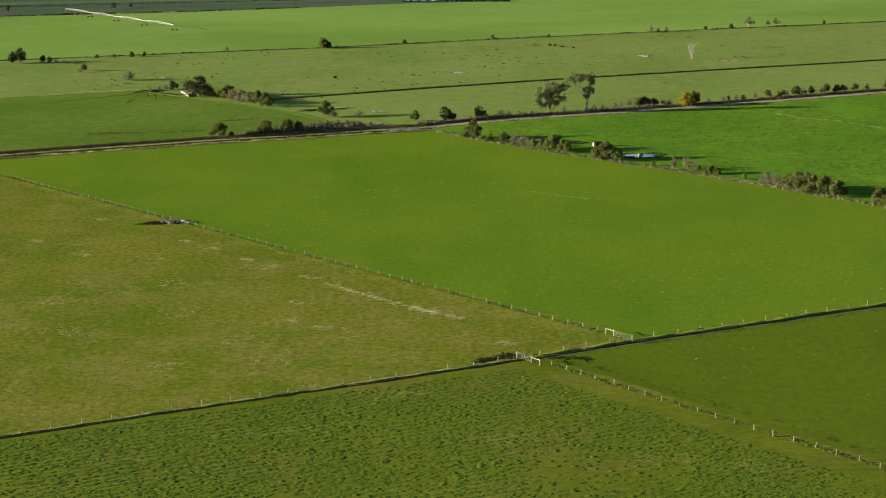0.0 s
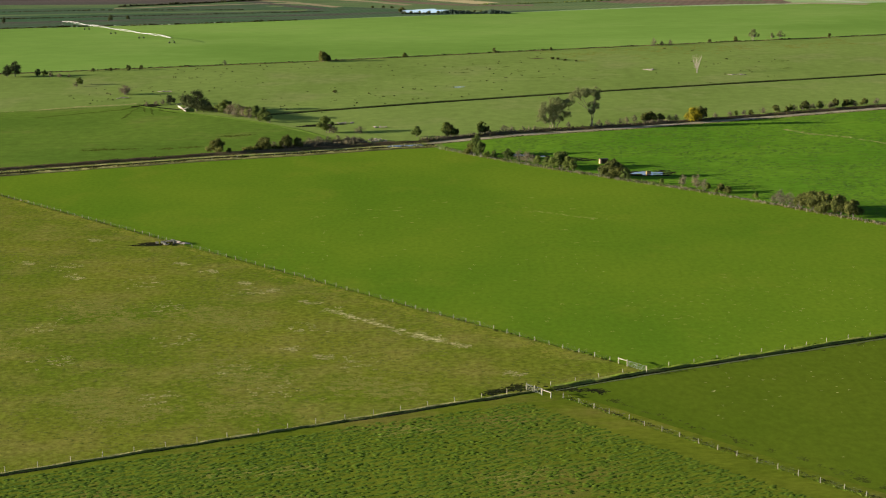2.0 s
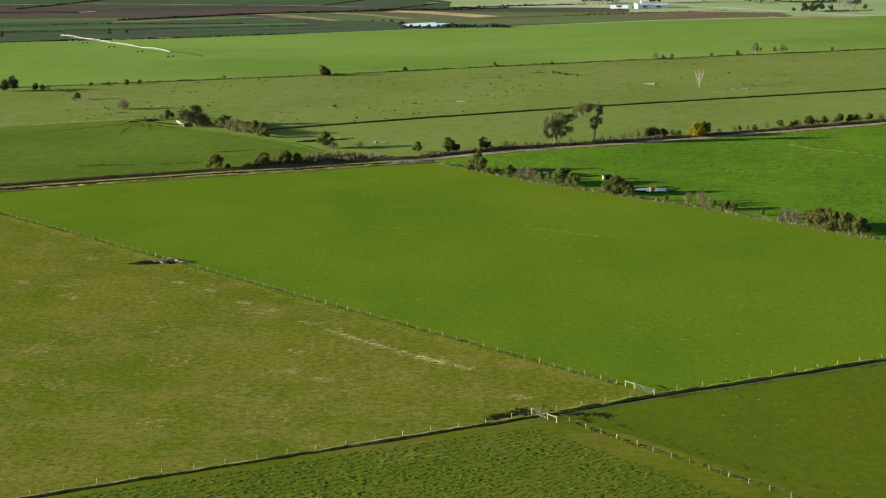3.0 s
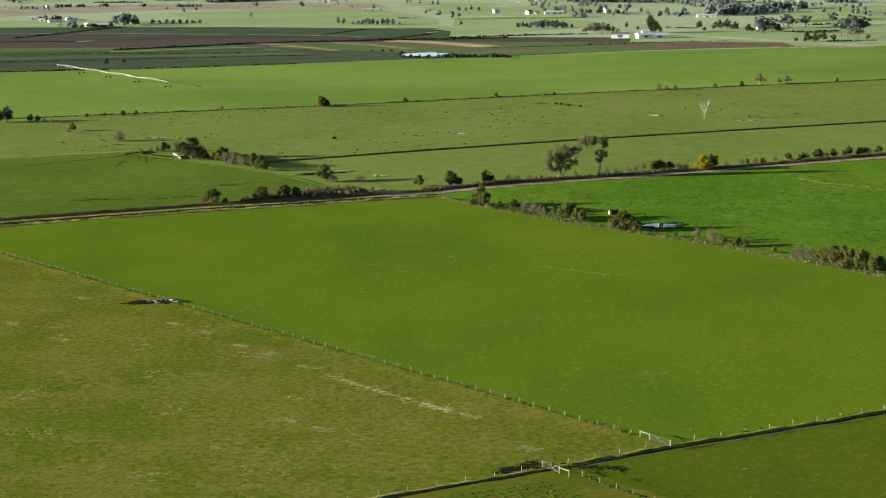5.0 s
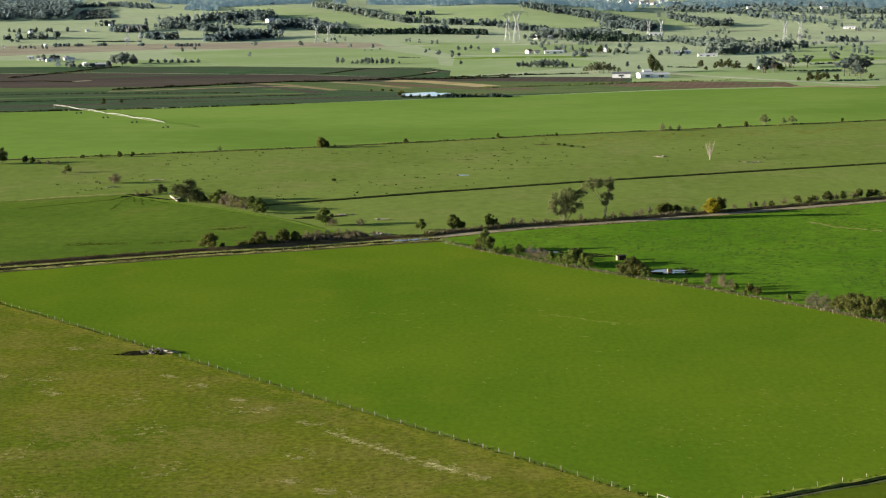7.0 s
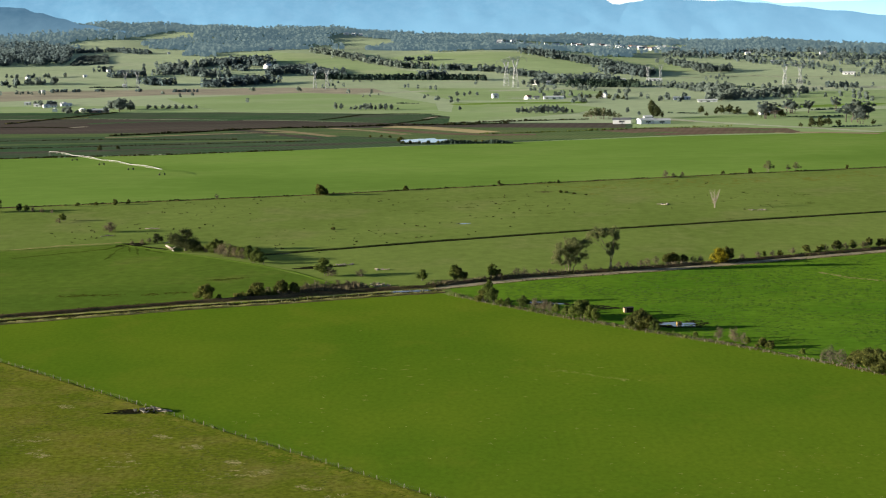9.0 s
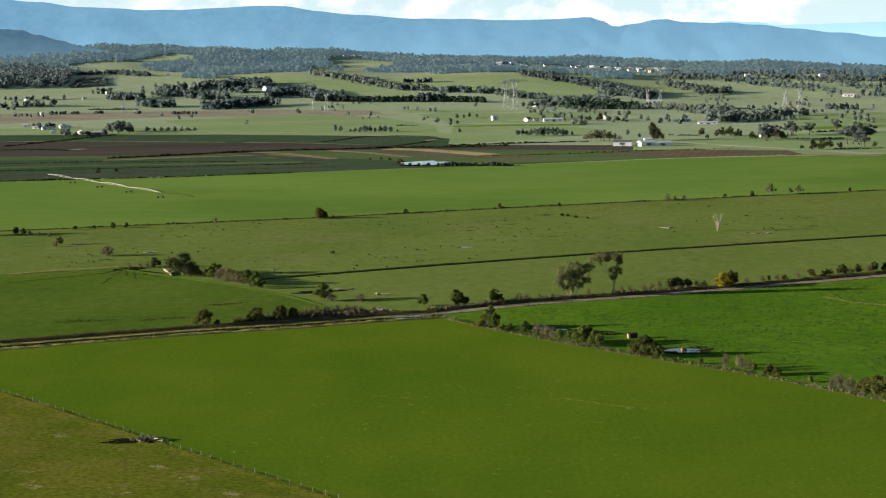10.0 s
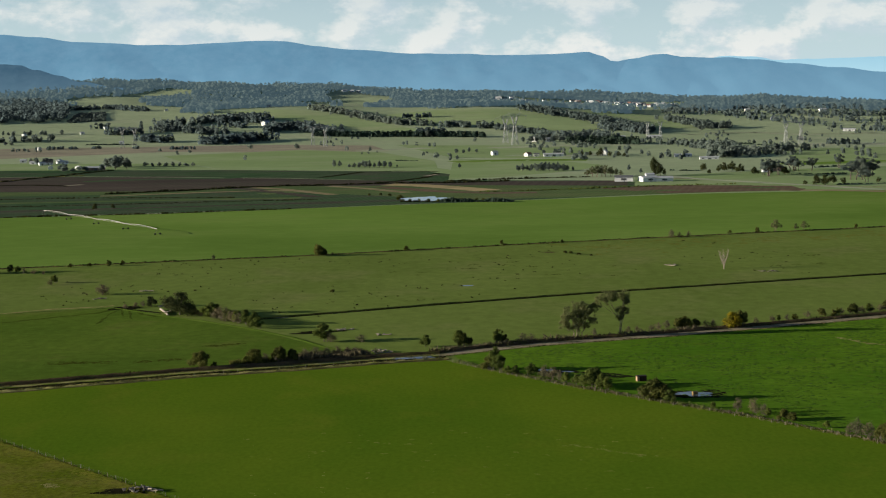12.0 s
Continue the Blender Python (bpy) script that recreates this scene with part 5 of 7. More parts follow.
grow("far", [(119 + 4.9 * k, 1946 - 1.4 * k, h) for k, h in enumerate((8.2, 9.5, 7.6, 8.9, 10.1, 11.4, 12.0, 11.4, 10.7, 11.3, 9.5, 7.6))], 0.85, "grove of trees on the plain")
grow("gum", [(182, 1818, 8.0), (187, 1815, 11.5), (192, 1813, 13.0), (197, 1816, 12.0), (201, 1811, 13.0), (206, 1812, 11.0), (211, 1809, 9.0), (216, 1806, 7.0)], 1.0, "trees behind the white sheds")
grow("dark", [(253, 1817, 21.4), (257, 1806, 15.4), (250, 2271, 13.5), (228, 2296, 7.6), (239, 2292, 7.5), (262, 2267, 8.2), (273, 2263, 7.5), (280, 2260, 6.0)], 0.8)
grow("far", [(187, 2818, 11.2), (200, 2812, 13.0), (218, 2804, 16.7), (247, 2818, 18.7), (236, 2797, 13.0), (34, 3065, 14.2), (210, 2820, 12), (226, 2830, 14), (255, 2800, 12), (268, 2790, 11)], 1.1)
grow("open", [(363, 1775, 20.0), (363, 1796, 14.3), (377, 1792, 17.8), (410, 1870, 17.4), (413, 1858, 13.6), (468, 1900, 17.8), (444, 1732, 23.2), (432, 1660, 13.3)], 1.0)
grow("open", [(429, 1865, 15.6), (428, 1698, 20.4), (460, 1748, 19.9), (363, 1775, 18), (410, 1870, 15), (455, 1735, 17), (436, 1690, 14)], 1.15)
grow("dark", [(374, 1623, 10.8), (382, 1621, 11.8), (395, 1643, 9.8), (366, 1633, 4.9), (319, 1898, 9.4), (313, 1832, 6.0), (338, 1881, 11.2), (346, 1878, 12.4), (348, 1844, 11.0), (356, 1809, 9.6), (370, 1800, 9), (385, 1795, 10), (392, 1830, 8), (330, 1870, 8), (404, 1640, 7), (440, 1650, 6)], 1.0)
grow("far", [(537, 3133, 12.6), (561, 3151, 12.7), (579, 3160, 14.9), (594, 3157, 12.8), (395, 2631, 5.3), (428, 2571, 6.9), (443, 2587, 8.6), (453, 2561, 10.3), (456, 2474, 16.5), (452, 2434, 13.0), (398, 2235, 10.4), (393, 2172, 11.6), (431, 2292, 10.7), (452, 2357, 11.0), (454, 2319, 10.9), (463, 2316, 10.8), (470, 2313, 9.3)], 1.15)
grow("far", [(492, 2342, 11.0), (499, 2339, 11.0), (514, 2371, 6.4), (533, 2402, 8.1), (545, 2418, 8.1), (560, 2432, 6.6), (628, 2555, 4.3), (636, 2552, 5.2), (653, 2522, 4.3), (693, 2862, 5.8), (338, 2274, 6.0), (344, 2221, 4.4), (410, 2270, 8), (420, 2300, 9), (440, 2330, 9), (480, 2330, 8), (384, 2190, 9), (402, 2200, 10)], 1.15)
grow("shady", [(34, 1489, 3.0), (40, 1487, 3.4), (46, 1486, 3.2), (52, 1484, 3.5), (58, 1483, 3.2), (64, 1481, 3.4), (70, 1480, 3.0), (76, 1479, 2.6), (-4, 1497, 2.6), (4, 1494, 2.6), (12, 1492, 2.8), (20, 1491, 2.6), (27, 1490, 3.0), (-12, 1530, 4.0), (-14, 1516, 3.4), (-10, 1500, 2.4), (-40, 1575, 2.6), (-30, 1580, 2.4), (-22, 1570, 2.6)], 1.3, label="dark scrub beside a farm pond")
grow("dark", [(-350, 1440, 7), (-262, 1455, 7), (-250, 1470, 5)], 0.7)


# ---- far woods and shelter belts ----
def wood(name, spots, leaf, count, material, label, seed):
    """Many trees as one mass: short stems and loose, uneven leaf clumps."""
    rng = random.Random(seed)
    b = Build()
    for x, y, h in spots:
        z = land(x, y)
        r = h * rng.uniform(0.26, 0.41)
        cx, cy = rng.gauss(0, r * 0.2), rng.gauss(0, r * 0.2)
        for k in range(3):
            w = 2.1 * k
            q = 0.02 * h
            b.face([(x + q * math.cos(w), y + q * math.sin(w), z - 0.5), (x + q * math.cos(w + 2.1), y + q * math.sin(w + 2.1), z - 0.5), (x + cx, y + cy, z + h * 0.5)])
        for _ in range(count):
            a, u = rng.uniform(0, 6.28), rng.random()
            zz = h * (0.10 + 0.86 * u)
            full = math.sqrt(max(0.05, 1 - (max(0.0, u - 0.35) / 0.7) ** 2))
            rr = r * rng.uniform(0.62, 1.0) * full
            px, py, pz = x + cx + rr * math.cos(a), y + cy + rr * math.sin(a), z + zz
            s = leaf * rng.uniform(0.6, 1.4)
            # a ragged leaf clump that lies on the outside of the crown
            out = Vector((math.cos(a) * full + rng.gauss(0, 0.3), math.sin(a) * full + rng.gauss(0, 0.3), u + rng.gauss(0, 0.3))).normalized()
            side = out.cross(Vector((0, 0, 1))).normalized()
            over = side.cross(out)
            c = Vector((px, py, pz))
            b.face([c + (side * math.cos(g) + over * math.sin(g)) * s * rng.uniform(0.6, 1.3) for g in (0.3, 1.5, 2.9, 4.0, 5.3)])
    return tagged(new(name, b.mesh(name, material)), label, "trees", kind="stuff")


def scatter(x0, x1, y0, y1, n, h0, h1, seed, keep):
    rng = random.Random(seed)
    outp = []
    while len(outp) < n:
        x, y = rng.uniform(x0, x1), rng.uniform(y0, y1)
        if keep(x, y):
            outp.append((x, y, rng.uniform(h0, h1)))
    return outp


GLADES = [(-625, 3730, 165, 235), (-740, 4030, 105, 125), (735, 3610, 55, 110), (815, 3560, 60, 100), (-330, 3900, 60, 110), (-150, 4330, 45, 100), (60, 4220, 60, 50), (500, 3720, 60, 60)]


def woodland(x, y):
    if any(((x - cx) / rx) ** 2 + ((y - cy) / ry) ** 2 < 1 + 0.3 * noise.noise((x * 0.02, y * 0.02, 5)) for cx, cy, rx, ry in GLADES):
        return False
    n = noise.noise((x * 0.0045, y * 0.0028, 4.2)) + 0.45 * noise.noise((x * 0.016, y * 0.01, 1.7))
    front = 3560 + 120 * noise.noise((x * 0.004, 0, 8)) - 0.00035 * (max(0, x - 300)) * 1000 + max(0, -x - 350) * 0.25
    return y > front and (n > -0.18 + 0.3 * (y < front + 120) or y > 4330) and not (215 < x < 640 and 3780 < y < 4290 and noise.noise((x * 0.09, y * 0.09, 6)) < (0.42 if y > 3930 else 0.25))


def belt(pts, step, wide, h0, h1, seed):
    rng = random.Random(seed)
    return [(x + rng.gauss(0, wide), y + rng.gauss(0, wide), rng.uniform(h0, h1)) for x, y in resample(pts, step)]


WOODED = [(x, y, h * (1 + 0.55 * noise.noise((x * 0.012, y * 0.008, 3.3)))) for x, y, h in scatter(-1350, 1350, 3180, 4560, 14000, 8, 15, 21, woodland)]
wood("far_woods", [p for p in WOODED if p[1] < 3450], 2.5, 12, L_MID, "far hill woods with haze tinted into the leaves", 20)
wood("backdrop_woods", [p for p in WOODED if p[1] >= 3450], 2.7, 11, L_FAR, "distant hill woods tinted blue-grey for haze", 22)
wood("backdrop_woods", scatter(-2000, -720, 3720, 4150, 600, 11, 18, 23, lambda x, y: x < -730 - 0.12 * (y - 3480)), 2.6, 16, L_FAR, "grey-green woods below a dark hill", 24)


def thicket(poly, n, h0, h1, seed):
    """Trees scattered within an outline."""
    xs, ys = [p[0] for p in poly], [p[1] for p in poly]
    return scatter(min(xs), max(xs), min(ys), max(ys), n, h0, h1, seed, lambda x, y: inside(poly, x, y))


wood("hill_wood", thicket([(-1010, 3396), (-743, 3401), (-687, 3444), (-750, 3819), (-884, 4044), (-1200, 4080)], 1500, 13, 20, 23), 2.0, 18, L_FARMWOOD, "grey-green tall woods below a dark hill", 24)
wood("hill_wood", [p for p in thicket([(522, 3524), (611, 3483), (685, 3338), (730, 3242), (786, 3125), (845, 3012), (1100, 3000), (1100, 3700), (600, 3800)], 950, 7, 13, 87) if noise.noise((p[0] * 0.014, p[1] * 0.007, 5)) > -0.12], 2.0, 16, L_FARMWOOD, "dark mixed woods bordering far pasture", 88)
# low trees added to darken a paddock that lies in shadow
wood("plantation", thicket([(-677, 3405), (-604, 3434), (-637, 3620), (-689, 3594)], 420, 2, 4, 25), 1.8, 12, L_MID, "low trees in place of a shaded paddock on a far slope", 26)
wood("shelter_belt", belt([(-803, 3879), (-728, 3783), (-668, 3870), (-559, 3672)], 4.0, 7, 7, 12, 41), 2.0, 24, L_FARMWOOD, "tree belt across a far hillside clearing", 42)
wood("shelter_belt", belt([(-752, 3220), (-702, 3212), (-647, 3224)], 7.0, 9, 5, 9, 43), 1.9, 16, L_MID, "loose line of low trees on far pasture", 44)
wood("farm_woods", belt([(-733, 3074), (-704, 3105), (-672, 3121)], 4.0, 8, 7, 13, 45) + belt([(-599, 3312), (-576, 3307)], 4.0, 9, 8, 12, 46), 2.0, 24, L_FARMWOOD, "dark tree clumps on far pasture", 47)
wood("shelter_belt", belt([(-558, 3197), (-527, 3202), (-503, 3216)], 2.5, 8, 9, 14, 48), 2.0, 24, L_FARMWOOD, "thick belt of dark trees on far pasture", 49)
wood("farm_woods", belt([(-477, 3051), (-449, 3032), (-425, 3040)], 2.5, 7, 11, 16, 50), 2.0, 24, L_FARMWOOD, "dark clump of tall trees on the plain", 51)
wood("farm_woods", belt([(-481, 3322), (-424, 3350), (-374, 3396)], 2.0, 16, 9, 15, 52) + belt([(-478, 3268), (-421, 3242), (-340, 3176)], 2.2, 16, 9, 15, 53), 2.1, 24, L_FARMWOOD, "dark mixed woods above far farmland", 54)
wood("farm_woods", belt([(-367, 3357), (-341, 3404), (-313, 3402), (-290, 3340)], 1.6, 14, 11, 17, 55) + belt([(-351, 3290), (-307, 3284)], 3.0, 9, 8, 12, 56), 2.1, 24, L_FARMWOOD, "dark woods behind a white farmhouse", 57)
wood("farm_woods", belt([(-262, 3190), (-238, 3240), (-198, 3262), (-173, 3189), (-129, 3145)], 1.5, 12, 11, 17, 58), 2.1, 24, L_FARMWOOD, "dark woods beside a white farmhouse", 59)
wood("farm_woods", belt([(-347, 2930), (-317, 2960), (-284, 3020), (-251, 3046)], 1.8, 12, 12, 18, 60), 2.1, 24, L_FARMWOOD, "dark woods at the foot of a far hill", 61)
wood("shelter_belt", belt([(-169, 3120), (-86, 3091), (-25, 3083), (67, 3064), (136, 3035)], 2.0, 3, 9, 12, 27), 1.8, 22, L_PINE, "dark cypress shelter belt across far pasture", 28)
wood("shelter_belt", belt([(16, 3088), (42, 3096), (62, 3092)], 1.6, 4, 13, 17, 62), 1.9, 20, L_FARMWOOD, "taller dark trees in a shelter belt", 63)
wood("shelter_belt", belt([(255, 2716), (300, 2690), (352, 2650)], 1.6, 3, 10, 14, 29), 1.8, 26, L_PINE, "dark clipped cypress shelter belt", 30)
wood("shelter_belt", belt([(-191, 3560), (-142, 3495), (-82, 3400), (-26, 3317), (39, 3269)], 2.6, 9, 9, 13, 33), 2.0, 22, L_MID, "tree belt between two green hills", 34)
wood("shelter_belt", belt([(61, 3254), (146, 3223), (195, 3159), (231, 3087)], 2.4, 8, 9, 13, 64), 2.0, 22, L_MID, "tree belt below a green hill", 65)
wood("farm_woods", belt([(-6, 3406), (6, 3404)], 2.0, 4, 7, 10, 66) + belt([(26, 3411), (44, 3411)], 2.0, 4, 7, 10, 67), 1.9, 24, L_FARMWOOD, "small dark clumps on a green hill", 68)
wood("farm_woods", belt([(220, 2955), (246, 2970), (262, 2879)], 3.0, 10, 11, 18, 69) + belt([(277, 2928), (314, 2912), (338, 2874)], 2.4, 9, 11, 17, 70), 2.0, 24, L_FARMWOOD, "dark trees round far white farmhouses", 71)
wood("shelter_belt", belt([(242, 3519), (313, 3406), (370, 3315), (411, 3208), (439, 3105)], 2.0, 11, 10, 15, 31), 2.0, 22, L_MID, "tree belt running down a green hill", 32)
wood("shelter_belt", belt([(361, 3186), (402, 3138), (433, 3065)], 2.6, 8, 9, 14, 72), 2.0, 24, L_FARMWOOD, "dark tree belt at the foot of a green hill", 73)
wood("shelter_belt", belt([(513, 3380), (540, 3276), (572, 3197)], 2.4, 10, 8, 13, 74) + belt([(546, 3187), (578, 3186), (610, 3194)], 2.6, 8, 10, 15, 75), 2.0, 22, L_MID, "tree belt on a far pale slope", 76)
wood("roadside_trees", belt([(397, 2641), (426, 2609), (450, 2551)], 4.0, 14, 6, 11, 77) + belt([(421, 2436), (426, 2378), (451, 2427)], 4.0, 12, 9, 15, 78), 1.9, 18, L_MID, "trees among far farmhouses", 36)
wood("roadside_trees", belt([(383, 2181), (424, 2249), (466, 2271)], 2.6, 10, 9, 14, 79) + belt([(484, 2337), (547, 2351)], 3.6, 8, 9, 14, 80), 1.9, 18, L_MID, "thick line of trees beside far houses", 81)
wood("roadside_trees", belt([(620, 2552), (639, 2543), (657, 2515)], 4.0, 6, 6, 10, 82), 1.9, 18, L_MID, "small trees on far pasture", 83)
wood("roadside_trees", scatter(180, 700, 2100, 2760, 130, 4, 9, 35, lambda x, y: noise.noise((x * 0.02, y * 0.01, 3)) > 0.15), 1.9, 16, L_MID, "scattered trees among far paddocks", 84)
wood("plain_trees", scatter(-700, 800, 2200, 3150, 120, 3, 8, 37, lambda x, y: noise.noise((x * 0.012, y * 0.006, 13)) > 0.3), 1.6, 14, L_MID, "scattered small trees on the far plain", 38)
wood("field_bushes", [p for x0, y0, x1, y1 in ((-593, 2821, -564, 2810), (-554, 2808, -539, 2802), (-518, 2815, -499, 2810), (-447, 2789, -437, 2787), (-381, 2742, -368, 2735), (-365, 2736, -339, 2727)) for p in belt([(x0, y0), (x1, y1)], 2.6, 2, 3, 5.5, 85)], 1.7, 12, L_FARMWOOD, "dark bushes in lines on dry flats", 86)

for m, (high, text, category, makers, _) in SEED_PLANTS:
    for o in (*m.children_recursive, m):
        bpy.data.objects.remove(o)


# ---- buildings ----
def house(x, y, turn, length, width, wall_h, roof_h, wall_mat, roof_mat, name, label, openings=2, group=""):
    root = thing(name, x, y, land(x, y), turn)
    l, w = length / 2, width / 2
    for ys in (-w, w):
        b = Build()
        b.box(0, ys - math.copysign(0.1, ys), wall_h / 2 - 0.5, length, 0.2, wall_h + 1)
        part("wall", b.mesh("wall", wall_mat), root)
    for xs in (-l, l):
        g = Build()
        x0, x1 = xs - math.copysign(0.2, xs), xs
        for xx in (x0, x1):
            g.face([(xx, -w + 0.2, -1), (xx, w - 0.2, -1), (xx, w - 0.2, wall_h), (xx, 0, wall_h + roof_h), (xx, -w + 0.2, wall_h)])
        part("gable_wall", g.mesh("gable_wall", wall_mat), root)
    for side in (-1, 1):
        r = Build()
        o = 0.5
        p = [(-l - o, side * (w + o), wall_h - roof_h * o / w), (l + o, side * (w + o), wall_h - roof_h * o / w), (l + o, 0, wall_h + roof_h), (-l - o, 0, wall_h + roof_h)]
        r.face([(a, c, d + 0.05) for a, c, d in p])
        r.face([(a, c, d + 0.22) for a, c, d in p])
        for k in range(4):
            a, c = p[k], p[(k + 1) % 4]
            r.face([(a[0], a[1], a[2] + 0.05), (c[0], c[1], c[2] + 0.05), (c[0], c[1], c[2] + 0.22), (a[0], a[1], a[2] + 0.22)])
        part("roof", r.mesh("roof", roof_mat), root)
    for side in (-1, 1):
        for k in range(openings):
            q = Build()
            px = -l + length * (k + 0.5) / max(1, openings)
            q.box(px, side * (w + 0.02), wall_h * 0.55, length / openings * 0.3, 0.08, wall_h * 0.4)
            part("window", q.mesh("window", M_PANE), root)
    d = Build()
    d.box(-l + length * 0.52, -w - 0.03, wall_h * 0.4, min(1.0 if length < 20 else 4.0, length * 0.2), 0.1, wall_h * 0.8)
    part("door", d.mesh("door", M_GREYROOF), root)
    return tagged(root, label, "building", group)


house(209, 1730, -8, 18, 12, 4.2, 1.6, M_WHITE, M_GREYROOF, "shed", "white metal farm shed with a grey roof", 1)
house(232, 1722, 14, 16, 13, 4.0, 1.5, M_WHITE, M_ROOF, "shed", "white metal farm shed with a pale roof", 1)
house(247, 1722, 4, 17, 12, 3.4, 1.4, M_WHITE, M_ROOF, "shed", "long white farm shed with a pale roof", 1)
house(238, 1752, 4, 8, 6, 5.2, 1.2, M_WHITE, M_ROOF, "shed", "small white shed behind larger sheds", 1)
house(-384, 2118, 8, 24, 9, 3.0, 1.6, M_BRICK, M_ROOF, "farmhouse", "low farmhouse with a pale iron roof", 4)
house(-475, 2279, 10, 12, 7, 2.6, 1.2, M_WHITE, M_GREYROOF, "farmhouse", "white farmhouse among shrubs", 3)
house(-462, 2305, 30, 14, 7, 2.6, 1.2, M_WHITE, M_ROOF, "farmhouse", "white farmhouse among shrubs", 3)
house(-499, 2301, -5, 9, 7, 2.6, 1.2, M_WHITE, M_ROOF, "shed", "small white shed among shrubs", 1)
for k, (x, y) in enumerate(((-525, 2357), (-480, 2265), (-493, 2362), (-473, 2340), (-446, 2156), (-409, 2144))):
    house(x, y, 25 * k, 8, 6, 3.0, 1.3, M_WHITE, M_ROOF, "shed", "small white shed among dark shrubs", 1)
house(-275, 3315, 60, 18, 9, 5.5, 3.0, M_WHITE, M_ROOF, "farmhouse", "white farmhouse standing before woods", 3)
house(-256, 3270, -8, 30, 10, 5.0, 1.8, M_WHITE, M_ROOF, "shed", "long white barn before woods", 3)
for k, (x, y) in enumerate(((-503, 3013), (-610, 3216), (-581, 3299), (-714, 3200), (-440, 3299), (-518, 3684), (-600, 2800))):
    house(x, y, 20 * k, 7, 6, 3.4, 1.3, M_WHITE, M_ROOF, "shed", "small white farm building on the far plain", 1)
house(115, 2354, 20, 8, 7, 4.5, 1.6, M_WHITE, M_ROOF, "shed", "small white shed on the plain", 1)
house(190, 2292, 0, 26, 9, 3.2, 1.2, M_WHITE, M_ROOF, "shed", "long white shed on the plain", 3)
house(157, 2304, 40, 8, 7, 3.5, 2.0, M_WHITE, M_REDROOF, "farmhouse", "white farmhouse with a red roof", 2)
house(168, 2300, 0, 7, 6, 3.0, 1.5, M_WHITE, M_GREYROOF, "farmhouse", "small white cottage beside sheds", 2)
house(259, 2302, 70, 9, 7, 5.0, 2.6, M_WHITE, M_ROOF, "farmhouse", "white gabled farmhouse among dark trees", 2)
house(231, 2815, 10, 13, 9, 5.0, 2.0, M_WHITE, M_ROOF, "farmhouse", "white farmhouse below trees", 3)
house(207, 2830, 70, 9, 8, 6.0, 2.4, M_WHITE, M_GREYROOF, "farmhouse", "white farmhouse below trees", 2)
house(360, 2925, -4, 20, 9, 3.5, 1.5, M_WHITE, M_ROOF, "shed", "long pale shed on far pasture", 3)
house(420, 2925, -4, 22, 9, 3.5, 1.5, M_WHITE, M_ROOF, "shed", "long pale shed on far pasture", 3)
house(344, 2221, 0, 9, 7, 2.8, 1.4, M_WHITE, M_ROOF, "shed", "small white shed on the plain", 1)
house(358, 2225, 0, 8, 7, 2.8, 1.4, M_WHITE, M_ROOF, "shed", "small white shed on the plain", 1)
house(371, 2149, -4, 24, 7, 2.4, 1.0, M_WHITE, M_ROOF, "shed", "long low white shed on the plain", 3)
house(392, 1864, 12, 14, 8, 2.8, 1.6, M_BRICK, M_REDROOF, "farmhouse", "brown farmhouse with a red roof among gums", 3)
house(378, 1850, 12, 10, 7, 2.8, 1.4, M_WHITE, M_ROOF, "farmhouse", "white farmhouse among gums", 2)
house(792, 3060, -14, 22, 9, 3.6, 1.6, M_WHITE, M_ROOF, "barn", "large white barn on the far plain", 2)
house(723, 3357, -10, 15, 8, 3.2, 1.6, M_WHITE, M_ROOF, "barn", "white barn before far woods", 3)
TOWN = random.Random(5)
for k in range(84):
    x = TOWN.uniform(215, 640)
    y = 4000 + TOWN.uniform(0, 270) - 0.2 * (x - 225)
    house(x, y, TOWN.uniform(-40, 40), TOWN.uniform(9, 16), TOWN.uniform(7, 10), TOWN.uniform(3.5, 5.5), TOWN.uniform(2, 3), M_TOWNWALL, (M_ROOF, M_GREYROOF, M_ROOF, M_ROOF, M_GREYROOF, M_ROOF, M_REDROOF)[k % 7], "house", "white town house among far trees", 2, "houses of the far town")
for x, y in ((-160, 4400), (-140, 4405), (-122, 4410), (72, 4280), (90, 4285), (175, 4330), (852, 3840), (860, 3520), (-300, 3700), (720, 3600), (-900, 3300)):
    house(x, y, TOWN.uniform(-30, 30), TOWN.uniform(10, 16), 8, 3.6, 1.8, M_WHITE, M_ROOF, "house", "white house at the edge of far woods", 2)


# ---- pylons ----
def lattice(b, corners, r):
    """Braced legs through rings of four corners."""
    for lo, hi in zip(corners, corners[1:]):
        for k in range(4):
            b.tube(lo[k], hi[k], r, r, 4)
            b.tube(lo[k], hi[(k + 1) % 4], r * 0.6, r * 0.6, 3)
            b.tube(lo[(k + 1) % 4], hi[k], r * 0.6, r * 0.6, 3)
            b.tube(hi[k], hi[(k + 1) % 4], r * 0.6, r * 0.6, 3)


def ring(w, d, z, cx=0.0):
    return [(cx - w, -d, z), (cx + w, -d, z), (cx + w, d, z), (cx - w, d, z)]


